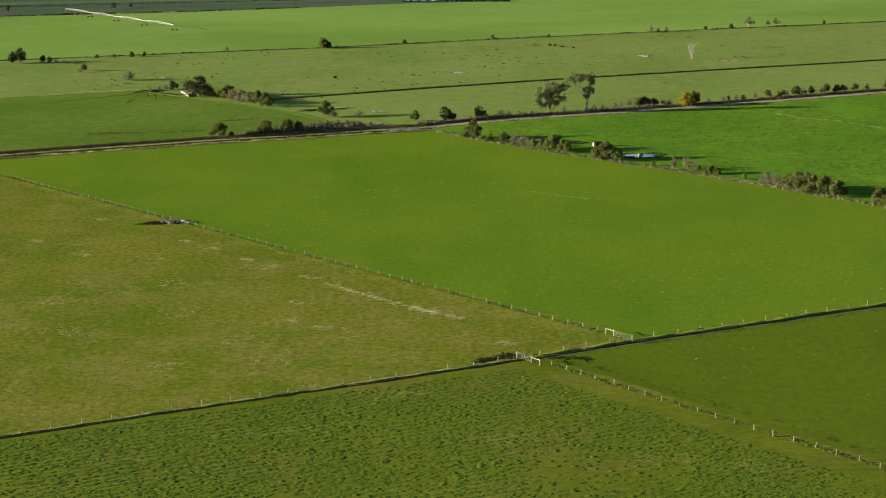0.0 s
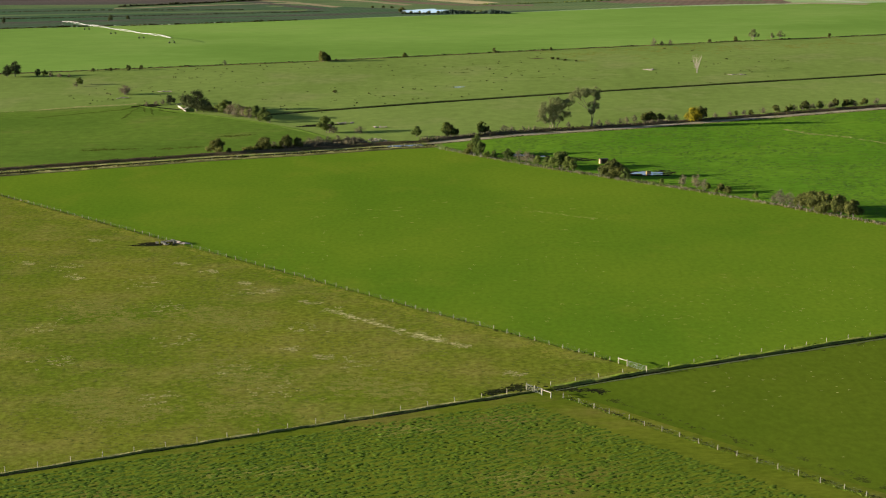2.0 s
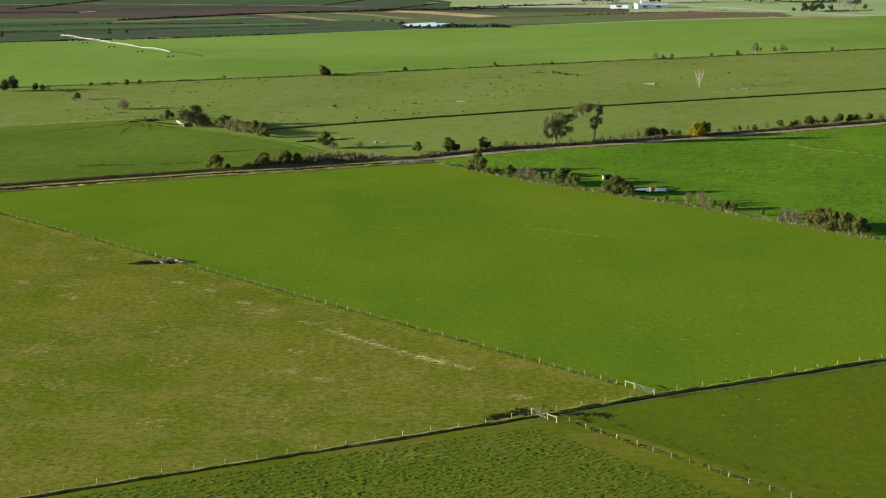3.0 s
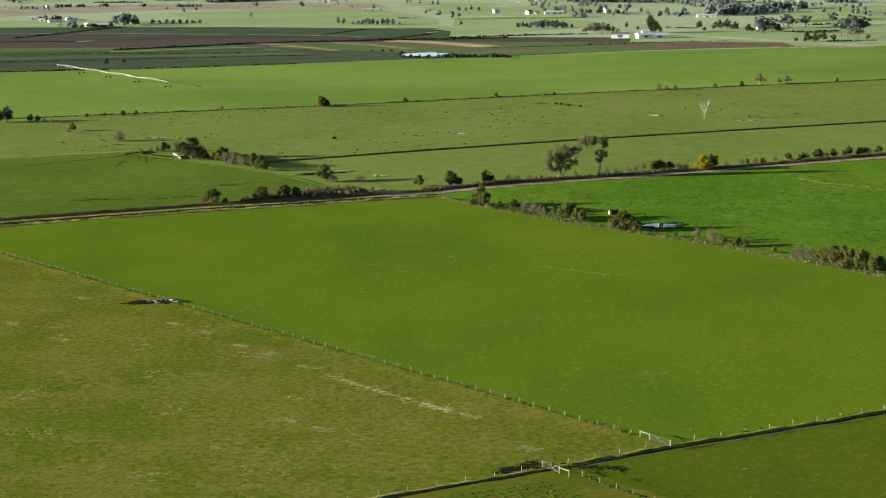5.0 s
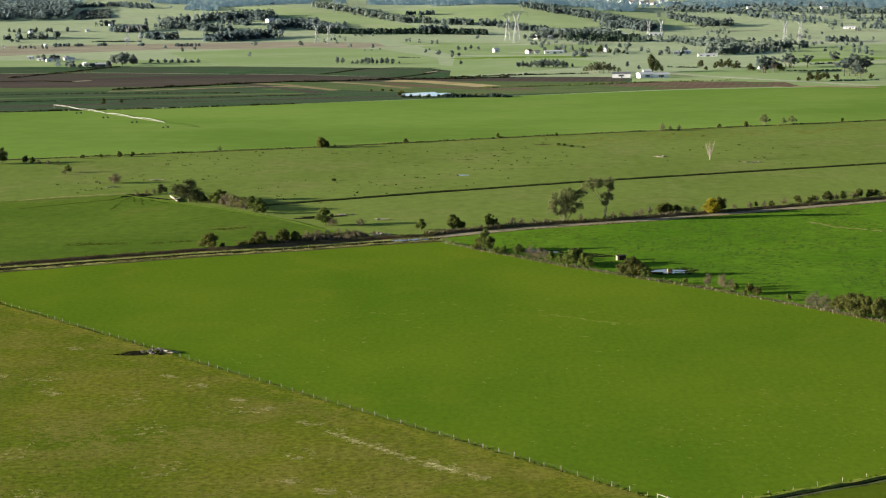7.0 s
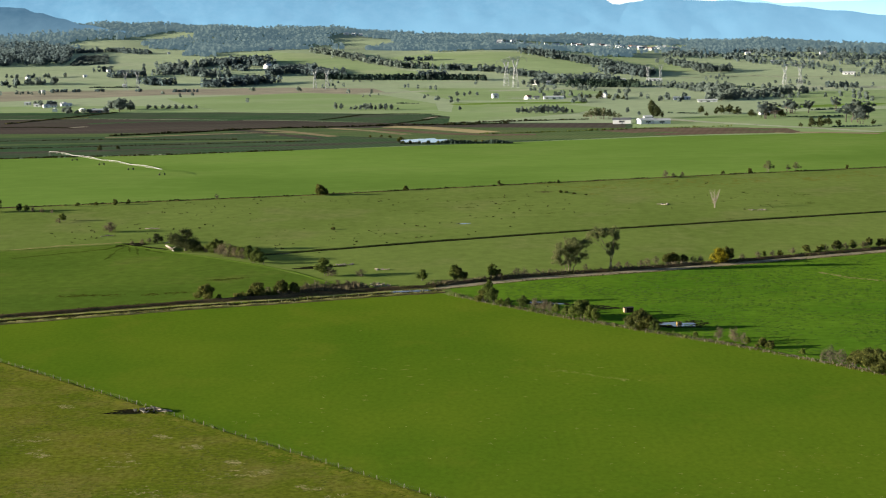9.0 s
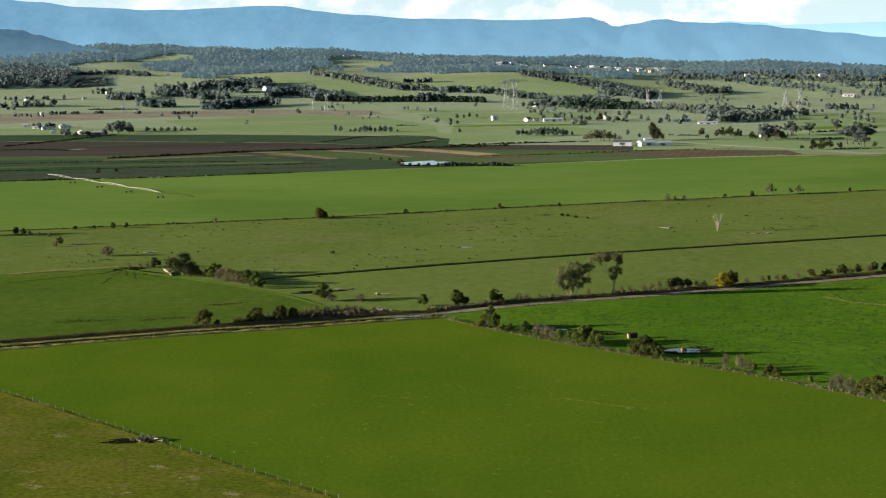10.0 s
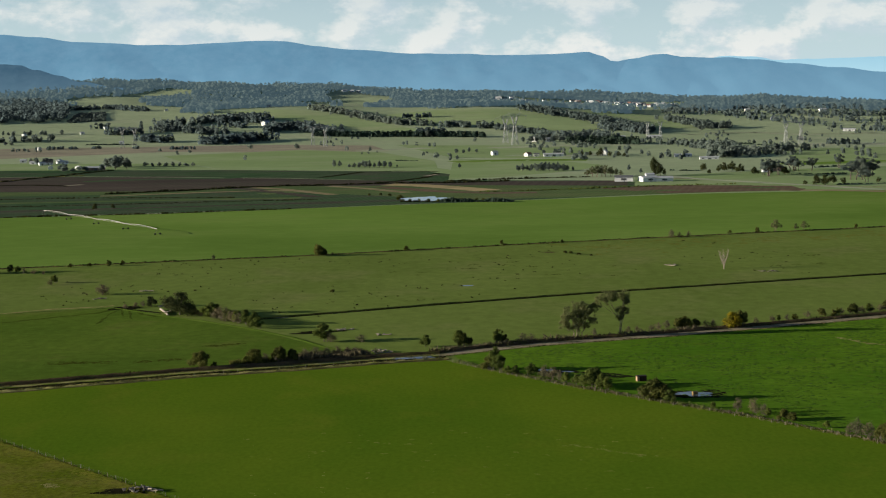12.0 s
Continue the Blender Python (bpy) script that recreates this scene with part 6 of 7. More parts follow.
def pylon(height):
    root = thing("pylon", 0, -3000, 0)
    b = Build()
    h = height
    lattice(b, [ring(3.4, 3.4, 0), ring(2.7, 2.7, h * 0.18), ring(2.1, 2.1, h * 0.36), ring(1.6, 1.6, h * 0.52), ring(1.2, 1.2, h * 0.62)], 0.19)
    part("tower_body", b.mesh("tower_body", M_PYLON), root)
    for s in (-1, 1):
        c = Build()
        lattice(c, [ring(0.5, 1.0, h * 0.62, s * 0.7), ring(0.6, 1.0, h * 0.75, s * 2.0), ring(0.7, 1.0, h * 0.88, s * 3.2)], 0.14)
        part("fork_arm", c.mesh("fork_arm", M_PYLON), root)
    c = Build()
    for yy in (-1.0, 1.0):
        c.tube((-14, 0, h * 0.9), (14, 0, h * 0.9), 0.11, 0.11, 4)
        c.tube((-14, 0, h * 0.9), (-6, yy, h * 0.96), 0.12, 0.12, 4)
        c.tube((-6, yy, h * 0.96), (6, yy, h * 0.96), 0.12, 0.12, 4)
        c.tube((6, yy, h * 0.96), (14, 0, h * 0.9), 0.12, 0.12, 4)
        c.tube((-6, yy, h * 0.88), (6, yy, h * 0.88), 0.12, 0.12, 4)
        for k in range(12):
            c.tube((-6 + k, yy, h * (0.88 if k % 2 else 0.96)), (-5 + k, yy, h * (0.96 if k % 2 else 0.88)), 0.12, 0.12, 3)
    for s in (-1, 1):
        c.tube((s * 6, 0, h * 0.96), (s * 7, 0, h), 0.2, 0.1, 4)
    part("cross_arm", c.mesh("cross_arm", M_PYLON), root)
    for xx in (-13, 0, 13):
        i = Build()
        i.tube((xx, 0, h * 0.9), (xx, 0, h * 0.9 - 3.6), 0.14, 0.14, 5)
        part("insulator", i.mesh("insulator", M_GREYROOF), root)
    return tagged(root, "tall steel lattice power pylon on the plain", "pylon", "row of power pylons")


first = pylon(1.0 * 36)
for x, y, s in ((-470, 2830, 1.0), (-449, 2822, 1.0), (-157, 2810, 0.92), (-134, 2750, 0.98), (157, 2790, 1.25), (166, 2700, 1.42), (399, 2860, 0.85), (419, 2850, 0.85), (562, 2560, 1.0), (586, 2565, 1.0)):
    copy_thing(first, pose(x, y, land(x, y), 0, 0, 12) @ Matrix.Scale(s, 4))
for o in (*first.children_recursive, first):
    bpy.data.objects.remove(o)


# ---- irrigator in the bright field ----
def irrigator(x, y, turn, spans, length):
    root = thing("pivot_irrigator", x, y, 0, turn)
    for k in range(spans):
        x0 = k * length
        b = Build()
        arch = [(x0 + length * u / 10, 0, 3.9 + 0.9 * math.sin(math.pi * u / 10)) for u in range(11)]
        for p, q in zip(arch, arch[1:]):
            b.tube(p, q, 0.13, 0.13, 6)
        low = [(px, 0, pz - 0.9 * math.sin(math.pi * (px - x0) / length)) for px, _, pz in arch]
        for side in (-0.7, 0.7):
            pts = [(px, side * math.sin(math.pi * (px - x0) / length), pz) for px, _, pz in low]
            for p, q in zip(pts, pts[1:]):
                b.tube(p, q, 0.03, 0.03, 3)
            for p, q in zip(arch[1:-1], pts[1:-1]):
                b.tube(p, q, 0.04, 0.04, 3)
        part("span", b.mesh("span", M_SPAN), root)
    for k in range(1, spans + 1):
        t = Build()
        px = k * length
        for side in (-1.9, 1.9):
            t.tube((px, side, 0.7), (px, 0.15 * side, 3.9), 0.09, 0.07, 5)
        t.tube((px, -1.9, 0.75), (px, 1.9, 0.75), 0.1, 0.1, 5)
        t.tube((px, -1.1, 2.0), (px, 1.1, 2.0), 0.05, 0.05, 4)
        tower = part("tower", t.mesh("tower", M_GALV), root)
        for side in (-1.9, 1.9):
            w = Build()
            w.tube((px - 0.16, side, 0.62), (px + 0.16, side, 0.62), 0.62, 0.62, 14)
            part("wheel", w.mesh("wheel", M_TYRE), tower)
    c = Build()
    for side in (-1.2, 1.2):
        for sx in (-1.2, 1.2):
            c.tube((sx, side, 0), (0.15 * sx, 0.15 * side, 4.2), 0.09, 0.07, 5)
    c.tube((0, 0, 0), (0, 0, 4.3), 0.14, 0.14, 6)
    part("pivot_frame", c.mesh("pivot_frame", M_GALV), root)
    return tagged(root, "long galvanised pivot irrigator with arched spans on wheels", "irrigator")


irrigator(-294.5, 1410, -58.1, 4, 55.8)


# ---- water, rubble and small things ----
def pool(name, x, y, rx, ry, turn, lift, seed, material, label, kind="structure", category="water", ragged=0.6):
    b = Build()
    n = 40
    pts = []
    for k in range(n):
        a = 2 * math.pi * k / n
        r = max(0.2, 0.9 + ragged * (0.8 * noise.noise((math.cos(a) * 1.6, math.sin(a) * 1.6, seed)) + 0.5 * noise.noise((math.cos(a) * 4, math.sin(a) * 4, seed))))
        px, py = rx * r * math.cos(a), ry * r * math.sin(a)
        c, s = math.cos(radians(turn)), math.sin(radians(turn))
        pts.append((x + px * c - py * s, y + px * s + py * c, lift))
    b.face(pts)
    return tagged(new(name, b.mesh(name, material)), label, category, kind=kind)


pool("mud_patch", 84, 614.5, 12, 7.0, 0, 0.036, 1.0, M_SHADEMUD, "dark trampled mud round a puddle", category="mud")
pool("puddle", 83, 615, 6.6, 4.4, 0, 0.042, 1.5, M_WATER, "pale puddle reflecting the sky in pasture")
pool("puddle", 40, 664, 3.4, 1.6, -20, 0.042, 21.5, M_WATER, "narrow puddle reflecting the sky behind a hedge")
pool("puddle", 47, 660, 2.8, 1.1, -25, 0.042, 22.5, M_WATER, "narrow puddle reflecting the sky behind a hedge")
pool("mud_patch", 44, 661, 12, 4, -25, 0.036, 23.5, M_SHADEMUD, "dark trampled mud behind a hedge", category="mud")
pool("mud_patch", 60, 652, 9, 4, -20, 0.036, 24.5, M_SHADEMUD, "dark trampled mud behind a hedge", category="mud")
pool("mud_patch", 76, 1061, 5, 4, 0, 0.036, 25.5, M_EARTH, "bare brown earth patch in grazing land", category="mud")
pool("pond", 10, 1528, 21, 28, -10, 0.042, 2.5, M_WATER, "farm pond reflecting a pale sky")
pool("ford", -7, 694.5, 9, 3.0, 6, 0.11, 3.5, M_WATER, "flooded track crossing reflecting the sky")
pool("puddle", 22, 908, 4, 1.8, 0, 0.036, 6.5, M_WATER, "small pale puddle in grazing land")
pool("puddle", -64, 806, 5, 1.0, 15, 0.06, 8.5, M_WATER, "puddle at the end of a drain")
pool("mud_patch", -80, 502, 7.5, 3.2, 0, 0.036, 13.5, M_SHADEMUD, "dark bare soil beside a rubble heap", category="mud")
pool("mud_patch", -136, 847, 8, 5.5, 30, 0.058, 14.5, M_SHADEMUD, "dark trampled ground under shrubs", category="mud")
# this last patch paints the shadow cast by the clump of trees
pool("mud_patch", -45, 762, 12, 5, 10, 0.036, 15.5, M_SHADEMUD, "dark patch painted in place of tree shadow below a bank", category="mud")


def heap(x, y, wide, deep, high, n, seed, label):
    rng = random.Random(seed)
    root = thing("rubble_heap", x, y, 0)
    for k in range(n):
        a, r = rng.uniform(0, 6.28), math.sqrt(rng.random())
        px, py = wide * r * math.cos(a), deep * r * math.sin(a)
        top = high * (1 - r * 0.8)
        b = Build()
        if k % 3 == 0:
            ln = rng.uniform(1.5, 4.5)
            w = rng.uniform(0, 6.28)
            b.tube((px - ln / 2 * math.cos(w), py - ln / 2 * math.sin(w), 0.15), (px + ln / 2 * math.cos(w), py + ln / 2 * math.sin(w), top * rng.uniform(0.3, 1.0) + 0.2), 0.22, 0.12, 6)
            part("log", b.mesh("log", M_DEADWOOD), root)
        else:
            s = rng.uniform(0.3, 0.85)
            c = [Vector((rng.uniform(-1, 1), rng.uniform(-1, 1), rng.uniform(-0.7, 0.9))) * s * 0.7 for _ in range(14)]
            bm = bmesh.new()
            for p in c:
                bm.verts.new((px + p.x, py + p.y, max(0.0, top * 0.5 + 0.2 + p.z)))
            bmesh.ops.convex_hull(bm, input=bm.verts)
            me = bpy.data.meshes.new("rock")
            bm.to_mesh(me)
            bm.free()
            me.materials.append(M_STONE)
            part("rock", me, root)
    return tagged(root, label, "heap")


heap(-75, 502, 4.6, 2.2, 1.6, 30, 3, "heap of pale rubble and branches beside a fence")
heap(-18, 709, 4.0, 3.0, 1.4, 22, 4, "heap of pale rubble beside a track crossing")
heap(-34, 768, 4.5, 2.0, 0.5, 12, 9, "low scatter of pale rubble in grazing land")
heap(-17, 752, 4.0, 1.6, 0.5, 10, 10, "low scatter of pale rubble in grazing land")
heap(-136.5, 907, 4.0, 1.6, 0.5, 9, 14, "low scatter of pale rubble in grazing land")
heap(180, 946, 5.0, 1.6, 0.4, 10, 15, "low scatter of pale rubble in grazing land")
heap(136, 981, 3.5, 3.0, 0.6, 10, 11, "low scatter of pale rubble in grazing land")
heap(-153, 880, 3.5, 2.0, 0.6, 9, 12, "low scatter of pale rubble in grazing land")
heap(-119, 852, 4.0, 3.0, 0.8, 10, 6, "low scatter of pale rubble among shrubs")


def fallen_trunk(x0, y0, x1, y1):
    root = thing("fallen_trunk", x0, y0, 0)
    dx, dy = x1 - x0, y1 - y0
    b = Build()
    b.tube((0, 0, 0.5), (dx * 0.5, dy * 0.5, 0.55), 0.5, 0.45, 9)
    b.tube((dx * 0.5, dy * 0.5, 0.55), (dx, dy, 0.4), 0.45, 0.3, 9)
    part("stem", b.mesh("stem", M_DEADWOOD), root)
    for u, side in ((0.7, 1), (0.85, -1)):
        c = Build()
        c.tube((dx * u, dy * u, 0.7), (dx * u + side * 2.4, dy * u - 1, 1.7), 0.25, 0.1, 6)
        part("branch", c.mesh("branch", M_DEADWOOD), root)
    tagged(root, "bleached fallen tree trunk beside a clump of trees", "trunk")


fallen_trunk(-119, 838, -113, 819)


def dead_tree(x, y, height):
    rng = random.Random(8)
    root = thing("dead_tree", x, y, 0)
    b = Build()
    b.tube((0, 0, -0.2), (0.1, 0, height * 0.28), 0.38, 0.3, 7)
    part("trunk", b.mesh("trunk", M_DEADWOOD), root)
    for k in range(14):
        a = k * 0.9 + rng.uniform(-0.2, 0.2)
        c = Build()
        p = Vector((0.1, 0, height * rng.uniform(0.1, 0.28)))
        r = 0.11
        for j in range(4):
            w = (1.15, 0.95, 0.65, 0.35)[j]
            q = p + Vector((math.cos(a) * w * rng.uniform(0.5, 1.1), math.sin(a) * w * rng.uniform(0.5, 1.1), height * rng.uniform(0.13, 0.18)))
            c.tube(p, q, r, r * 0.7, 5)
            for _ in range(7):
                e = q + Vector((rng.gauss(0, 0.6), rng.gauss(0, 0.6), rng.uniform(0.5, 1.6)))
                c.tube(q, e, r * 0.32, r * 0.10, 3)
            p, r = q, r * 0.7
        part("branch", c.mesh("branch", M_DEADWOOD), root)
    tagged(root, "bare dead tree with bleached upright branches", "tree")


dead_tree(160, 962, 10.5)


def shelter(x, y):
    root = thing("shelter", x, y, 0, 8, 0.76)
    b = Build()
    b.box(0.5, -1.2, 1.1, 3.2, 0.12, 2.2)
    part("front_wall", b.mesh("front_wall", M_RUST), root, "rusty brown board wall")
    # pale strip continues the sunlit look onto the shaded front
    b = Build()
    b.box(-1.58, -1.2, 1.1, 0.92, 0.12, 2.2)
    part("front_wall", b.mesh("front_wall", M_BUFF), root, "front boards painted pale as if sunlit")
    b = Build()
    b.box(-2.1, 0.06, 1.1, 0.12, 2.4, 2.2)
    part("side_wall", b.mesh("side_wall", M_BUFF), root, "pale buff end wall")
    b = Build()
    b.box(2.1, 0.06, 1.1, 0.12, 2.4, 2.2)
    part("side_wall", b.mesh("side_wall", M_CRATE), root)
    b = Build()
    b.box(0, 0.1, 2.28, 4.8, 3.2, 0.12)
    part("roof", b.mesh("roof", M_IRON), root, "dark iron roof")
    tagged(root, "small rusty brown stock shelter with a sunlit end painted pale buff", "shelter")


shelter(70, 640)


def bale(x, y):
    root = thing("hay_bale", x, y, 0, 12)
    b = Build()
    b.tube((-0.9, 0, 0.48), (0.7, 0, 0.48), 0.62, 0.58, 18)
    part("hay", b.mesh("hay", M_HAY), root)
    c = Build()
    for xx in (-0.45, 0.45):
        for k in range(18):
            w, v = 2 * math.pi * k / 18, 2 * math.pi * (k + 1) / 18
            c.tube((xx, 0.62 * math.cos(w), 0.48 + 0.62 * math.sin(w)), (xx, 0.62 * math.cos(v), 0.48 + 0.62 * math.sin(v)), 0.04, 0.04, 4)
    part("feeder_hoop", c.mesh("feeder_hoop", M_GREYROOF), root, "dark steel feeder hoops")
    tagged(root, "round hay bale standing in a puddle", "bale")


bale(83.6, 614.5)


# ---- tussocks and worn turf ----
def tussocks(name, poly, count, wide, high, material, label, seed, patchy=0.0, scale=0.06):
    """Clumps of grass: each a few short leaning blade sheaves with ragged tops."""
    rng = random.Random(seed)
    b = Build()
    xs, ys = [p[0] for p in poly], [p[1] for p in poly]
    made = 0
    while made < count:
        x, y = rng.uniform(min(xs), max(xs)), rng.uniform(min(ys), max(ys))
        if not inside(poly, x, y) or noise.noise((x * scale, y * scale * 0.7, seed)) < patchy + rng.gauss(0, 0.25):
            continue
        made += 1
        size = rng.uniform(0.5, 1.4)
        for _ in range(3):
            w, h, a = wide * size * rng.uniform(0.3, 0.6), high * size * rng.uniform(0.6, 1.3), rng.uniform(0, math.pi)
            px, py = x + rng.gauss(0, wide * 0.22), y + rng.gauss(0, wide * 0.22)
            cx, cy = math.cos(a) * w / 2, math.sin(a) * w / 2
            lx, ly = rng.gauss(0, h * 0.7), rng.gauss(0, h * 0.7)
            b.face([(px - cx, py - cy, 0.02), (px + cx, py + cy, 0.02), (px + cx * 0.6 + lx, py + cy * 0.6 + ly, h), (px - cx * 0.5 + lx, py - cy * 0.5 + ly, h * 0.8)])
    return tagged(new(name, b.mesh(name, material, False)), label, "grass", kind="stuff")


def mounds(name, poly, count, wide, high, material, label, seed, patchy=0.0, scale=0.06, rows=None, fade=None):
    """Low rounded tussocks: ragged grass mounds that catch the light on one side; rows (turn, pitch) sets them in drills."""
    rng = random.Random(seed)
    b = Build()
    xs, ys = [p[0] for p in poly], [p[1] for p in poly]
    made = 0
    while made < count:
        x, y = rng.uniform(min(xs), max(xs)), rng.uniform(min(ys), max(ys))
        if not inside(poly, x, y) or noise.noise((x * scale, y * scale * 0.7, seed)) < patchy + rng.gauss(0, 0.25):
            continue
        made += 1
        if fade and rng.random() < smooth(fade[0], fade[1], x):
            continue
        if rows:
            turn, pitch = rows
            c, d = math.cos(radians(turn)), math.sin(radians(turn))
            off = -x * d + y * c
            slide = round(off / pitch) * pitch - off + rng.gauss(0, pitch * 0.19) + 0.7 * noise.noise((x * 0.05, y * 0.05, 2))
            x, y = x - slide * d, y + slide * c
        size = rng.uniform(0.45, 1.0) ** 1.5 + 0.35
        r, h, a = wide * 0.5 * size, high * size * rng.uniform(0.6, 1.2), rng.uniform(0, 6.28)
        tx, ty, long = (c, d, rng.uniform(0.9, 2.2)) if rows else (1.0, 0.0, 1.15)
        n = len(b.v)
        b.v.append((x + rng.gauss(0, r * 0.12), y + rng.gauss(0, r * 0.12), h))
        for reach, z in ((0.55, h * 0.78), (1.0, 0.0)):
            for k in range(6):
                q = r * reach * rng.uniform(0.75, 1.25)
                u, w = q * long * math.cos(a + k * 1.047), q * 0.85 * math.sin(a + k * 1.047)
                b.v.append((x + u * tx - w * ty, y + u * ty + w * tx, z * rng.uniform(0.85, 1.1) + 0.01))
        for k in range(6):
            m = (k + 1) % 6
            b.f += [(n, n + 1 + k, n + 1 + m), (n + 1 + k, n + 7 + k, n + 7 + m, n + 1 + m)]
    return tagged(new(name, b.mesh(name, material, False)), label, "grass", kind="stuff")


ROUGH_AREA = [(-110, 235), (-100, 286), (-17, 322), (19, 337), (85, 253), (60, 235)]
DRY_AREA = [(-170, 262), (-17, 330), (34, 354), (38, 362), (-176, 618), (-260, 560)]
LUMPY_AREA = [(30, 670), (195, 450), (300, 500), (300, 815), (193, 770), (95, 729), (30, 706)]
mounds("tussocks", ROUGH_AREA, 21000, 0.95, 0.065, L_TUFT, "green tussocks in rough cattle pasture", 41, -0.25, 0.06, (23, 2.0))
mounds("tussocks", ROUGH_AREA, 1800, 1.1, 0.11, L_TUFT, "larger green tussocks in rough cattle pasture", 47, 0.0, 0.09)
mounds("tussocks", ROUGH_AREA, 9000, 1.05, 0.085, L_TUFT, "thick green tussocks in rough cattle pasture", 49, -0.2, 0.05, (23, 2.0), (-45, 15))
tussocks("brown_tussocks", DRY_AREA, 2600, 0.6, 0.075, L_BROWNTUFT, "brown grass tufts in yellowish pasture", 48, 0.05, 0.03)
# added rush clumps also stand in for the dark dots of grazing cattle
tussocks("rush_clumps", [(-60, 800), (200, 905), (240, 1140), (20, 1080), (-200, 1015), (-180, 860), (-110, 835)], 230, 1.5, 0.45, L_RUSH, "dark rush clumps partly standing in for cattle on grazing land", 44, 0.25, 0.012)
mounds("dry_tussocks", DRY_AREA, 14000, 0.8, 0.050, L_TUFTDRY, "dry tussocks in yellowish pasture", 42, -0.1, 0.04)
mounds("lush_tussocks", LUMPY_AREA, 15000, 1.5, 0.090, L_LUMP, "lush green tussocks in lumpy pasture", 43, -0.15, 0.05)


def worn(line, wide, size, material, label, seed, count=0, grow_by=1.9):
    """Bare spots along a line, each a scatter of small ragged flecks that thins out towards its rim."""
    rng = random.Random(seed)
    b = Build()
    (x0, y0), (x1, y1) = line
    d = math.hypot(x1 - x0, y1 - y0)
    ux, uy = (x1 - x0) / d, (y1 - y0) / d
    for k in range(count or int(8 + d * wide * 0.9)):
        u, o = rng.random(), rng.gauss(0, wide * 0.35)
        x, y = x0 + (x1 - x0) * u - uy * o, y0 + (y1 - y0) * u + ux * o
        r = size * rng.uniform(0.35, 1.0) * grow_by
        long = rng.uniform(1.0, 1.7)
        for _ in range(12):
            c, w, q, a = rng.gauss(0, r * 0.45 * long), rng.gauss(0, r * 0.45), r * rng.uniform(0.12, 0.36), rng.uniform(0, 6.28)
            px, py, z = x + ux * c - uy * w, y + uy * c + ux * w, rng.uniform(0.034, 0.038)
            b.face([(px + q * rng.uniform(0.6, 1.3) * math.cos(a + k5 * 1.257), py + q * rng.uniform(0.6, 1.3) * math.sin(a + k5 * 1.257), z) for k5 in range(5)])
    return tagged(new("worn_turf", b.mesh("worn_turf", material)), label, "bare ground", kind="stuff")


for k, line in enumerate(([(-25, 418), (-12, 403)], [(-13, 404), (1, 388)], [(-2, 392), (4, 385)])):
    worn(line, 1.3, 0.34, M_PALE, "pale worn streak in dry pasture", 50 + k, 48)
    worn(line, 4.0, 0.5, M_BARE, "thin pale turf beside a worn streak", 150 + k, 34)
for k, line in enumerate(([(5, 384), (11, 378)], [(17, 358.5), (21, 356)], [(-70, 476), (-66, 472)], [(-60, 465), (-57, 461)], [(-49, 450), (-46, 446)],
                          [(-42, 441), (-39, 438)], [(-31, 427), (-27, 423)], [(-31, 382), (-29, 379)], [(-25, 375), (-21, 372)], [(-101, 511), (-97, 507)], [(-115, 481), (-111, 476)], [(-97, 461), (-93, 456)])):
    worn(line, 2.6, 0.4, M_BARE, "pale worn turf in dry pasture", 60 + k, 34)
for k, line in enumerate(([(-60, 420), (-40, 400)], [(-90, 430), (-70, 405)], [(-50, 370), (-30, 350)], [(-75, 350), (-55, 330)], [(-20, 352), (0, 345)], [(-45, 335), (-30, 338)], [(-110, 400), (-95, 380)])):
    worn(line, 12, 0.7, M_WORN, "thin pale turf scattered in dry pasture", 100 + k)
for k, line in enumerate(([(38, 281), (48, 279)], [(54, 276), (60, 271)], [(-10, 318), (2, 322)], [(10, 290), (22, 296)], [(-40, 296), (-20, 300)])):
    worn(line, 5.0, 0.6, M_WORN, "brownish worn turf in cattle pasture", 80 + k)
worn([(36, 545), (46, 537)], 0.9, 0.5, M_FLECK, "pale worn line in sown grass", 90, 16)
worn([(46, 536), (56, 529)], 1.0, 0.5, M_FLECK, "pale worn line in sown grass", 145, 12)
worn([(20, 390), (110, 440)], 50, 0.3, M_FLECK, "small thin spots scattered in sown grass", 91, 150)
worn([(60, 385), (160, 440)], 45, 0.16, M_PALE, "tiny pale flecks scattered in sown grass", 95, 120)
worn([(-60, 500), (60, 450)], 60, 0.18, M_PALE, "tiny pale flecks scattered in sown grass", 96, 70)
for k in range(4):
    worn([(28.4 + 17 * k, 339 - 21.6 * k), (45.4 + 17 * k, 317.4 - 21.6 * k)], 0.6, 0.26, M_MIRE, "narrow dark drain under a post fence", 97 + 200 * k, 60)
worn([(36, 338), (101, 256)], 2.4, 0.45, M_TRODDEN, "dark cattle path worn beside a fence", 98, 130)
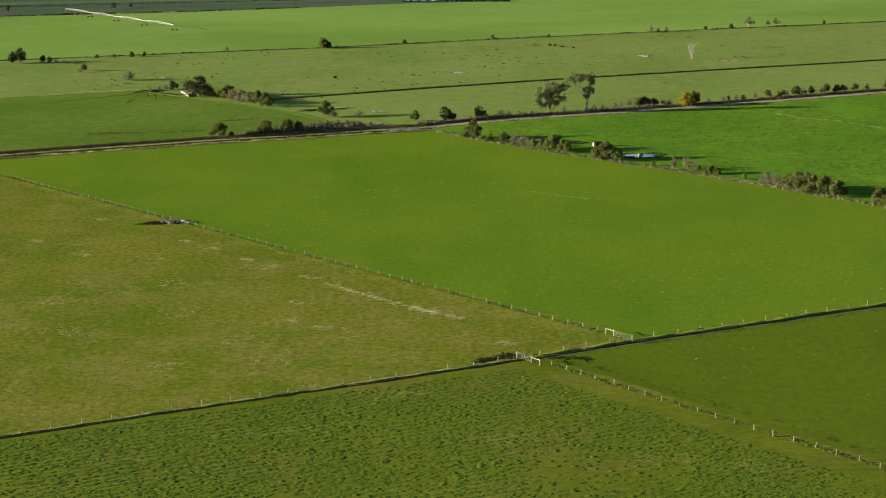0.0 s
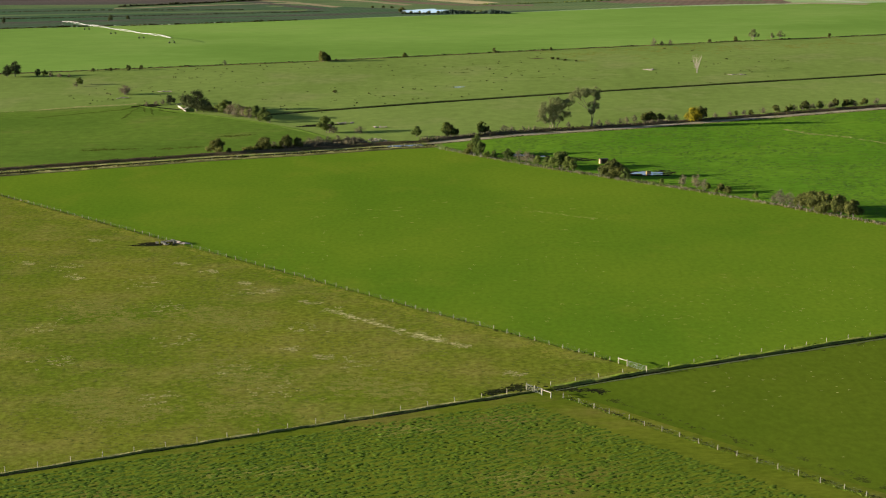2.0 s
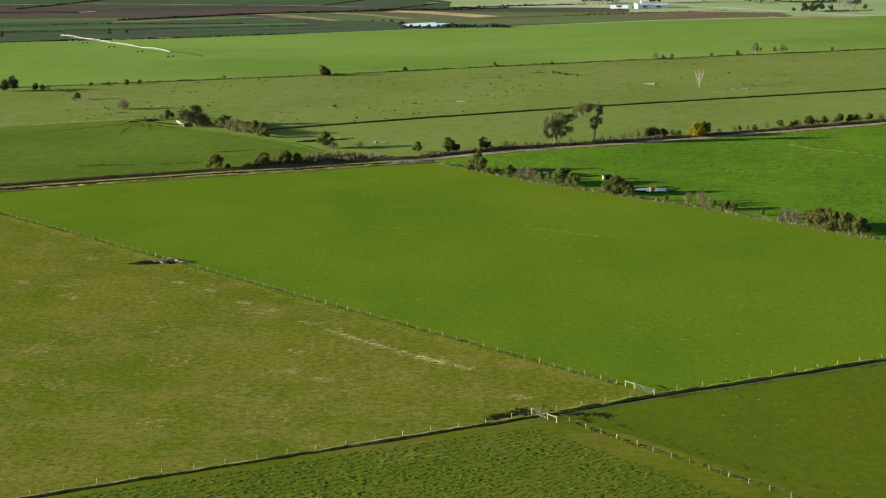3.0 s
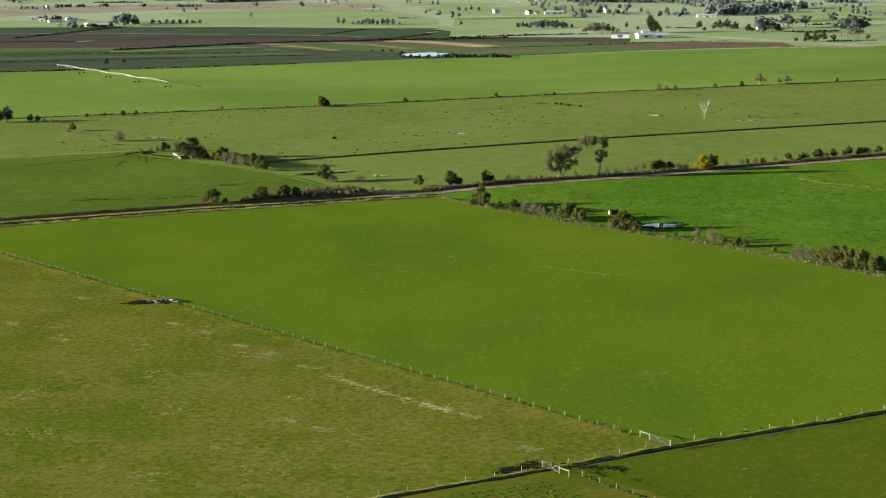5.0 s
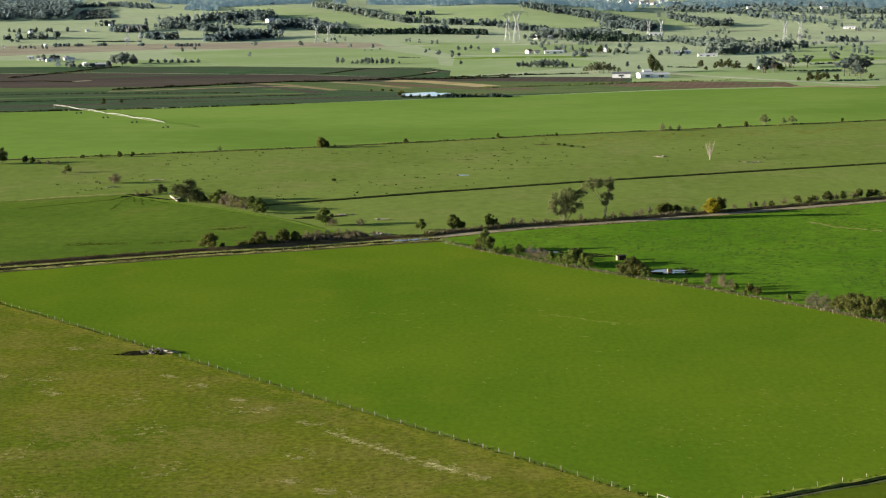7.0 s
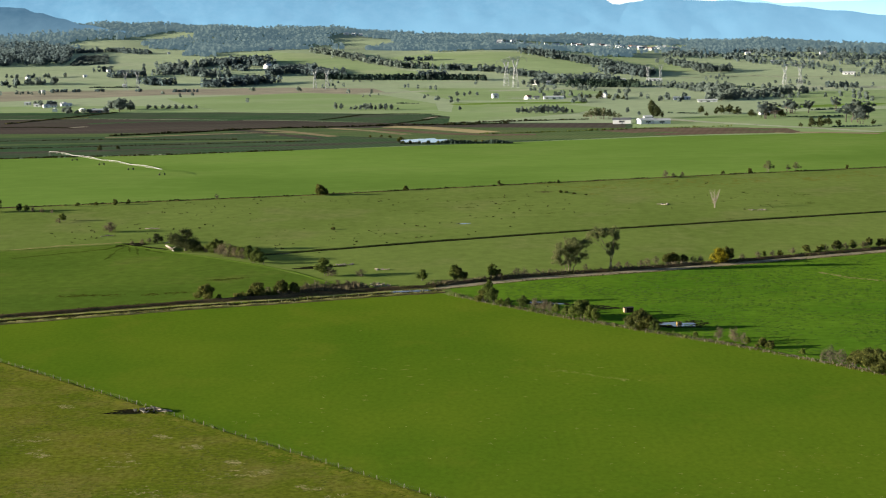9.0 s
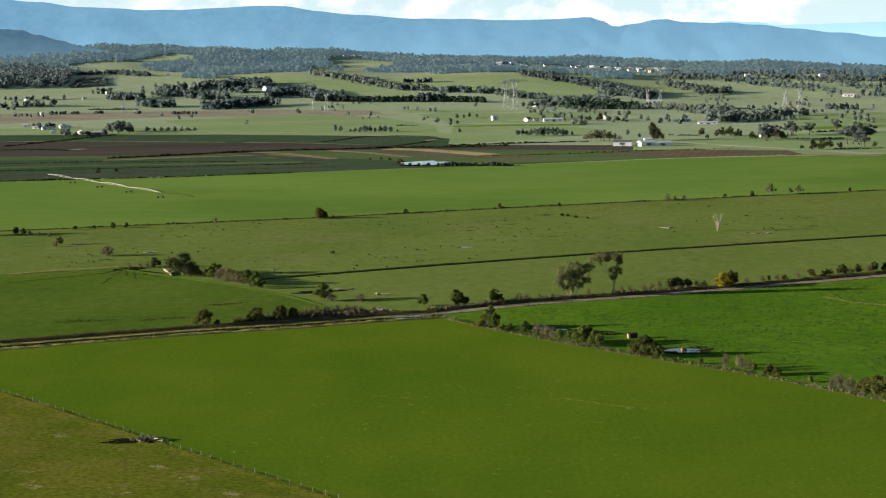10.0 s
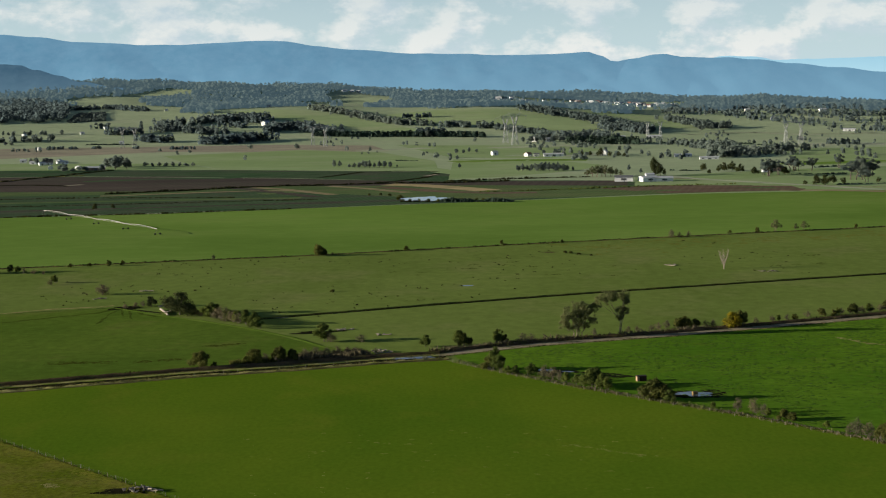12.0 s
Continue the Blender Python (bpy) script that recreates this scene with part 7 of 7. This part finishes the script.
worn([(26, 345.5), (36, 343)], 2.6, 0.7, M_MIRE, "dark trampled mud at a gateway", 99, 45)
worn([(12, 343.5), (22, 348)], 2.4, 0.9, M_MIRE, "dark trampled mud at a gateway", 140, 45)
for k in range(5):
    worn([(33 - 42 * k, 369 + 51 * k), (-9 - 42 * k, 420 + 51 * k)], 3.0, 1.0, M_YELLOW, "yellowish uncut turf along a post fence", 150 + k, 46)
worn([(40, 351), (160, 404)], 2.0, 0.7, M_TRODDEN, "dark trodden ground below a drain", 141, 60)
worn([(90, 1075), (300, 1150)], 50, 2.2, M_WORN, "brownish rough patches in grazing land", 142, 160)
worn([(-40, 985), (60, 1010)], 60, 2.0, M_TRODDEN, "dark rushy patches in grazing land", 143, 14)
worn([(60, 930), (230, 1000)], 70, 1.8, M_TRODDEN, "dark rushy patches in grazing land", 144, 12)
worn([(-60, 560), (60, 520)], 70, 0.5, M_FLECK, "small thin spots scattered in sown grass", 92, 70)
worn([(50, 335), (120, 360)], 40, 0.15, M_PALE, "small pale spots scattered in a grazed paddock", 93, 70)
worn([(90, 290), (130, 310)], 30, 0.18, M_PALE, "small pale spots scattered in a grazed paddock", 94, 30)
for k, line in enumerate(([(158, 724), (166, 709)], [(165, 710), (179, 698)], [(178, 699), (192, 675)])):
    worn(line, 1.4, 0.55, M_BARE, "pale cattle path worn through lumpy pasture", 130 + k, 60)
for k, (x, y) in enumerate(((-88, 372), (-62, 388), (-46, 362), (-70, 420), (-34, 398), (-96, 402), (-20, 366), (-52, 436), (-80, 448), (-104, 470), (-60, 342), (-36, 345))):
    worn([(x, y), (x + 9, y + 4)], 9, 0.42, M_BARE, "pale dry spots scattered in yellowish pasture", 170 + k, 26)
worn([(-139, 696), (-118, 699)], 3.0, 1.5, M_TRODDEN, "broad dark band in a valley field", 146, 16)
worn([(-107, 696), (-91, 702)], 3.0, 1.5, M_TRODDEN, "broad dark band in a valley field", 147, 16)
worn([(-85, 732), (-73, 736)], 3.0, 1.5, M_TRODDEN, "broad dark band in a valley field", 148, 16)
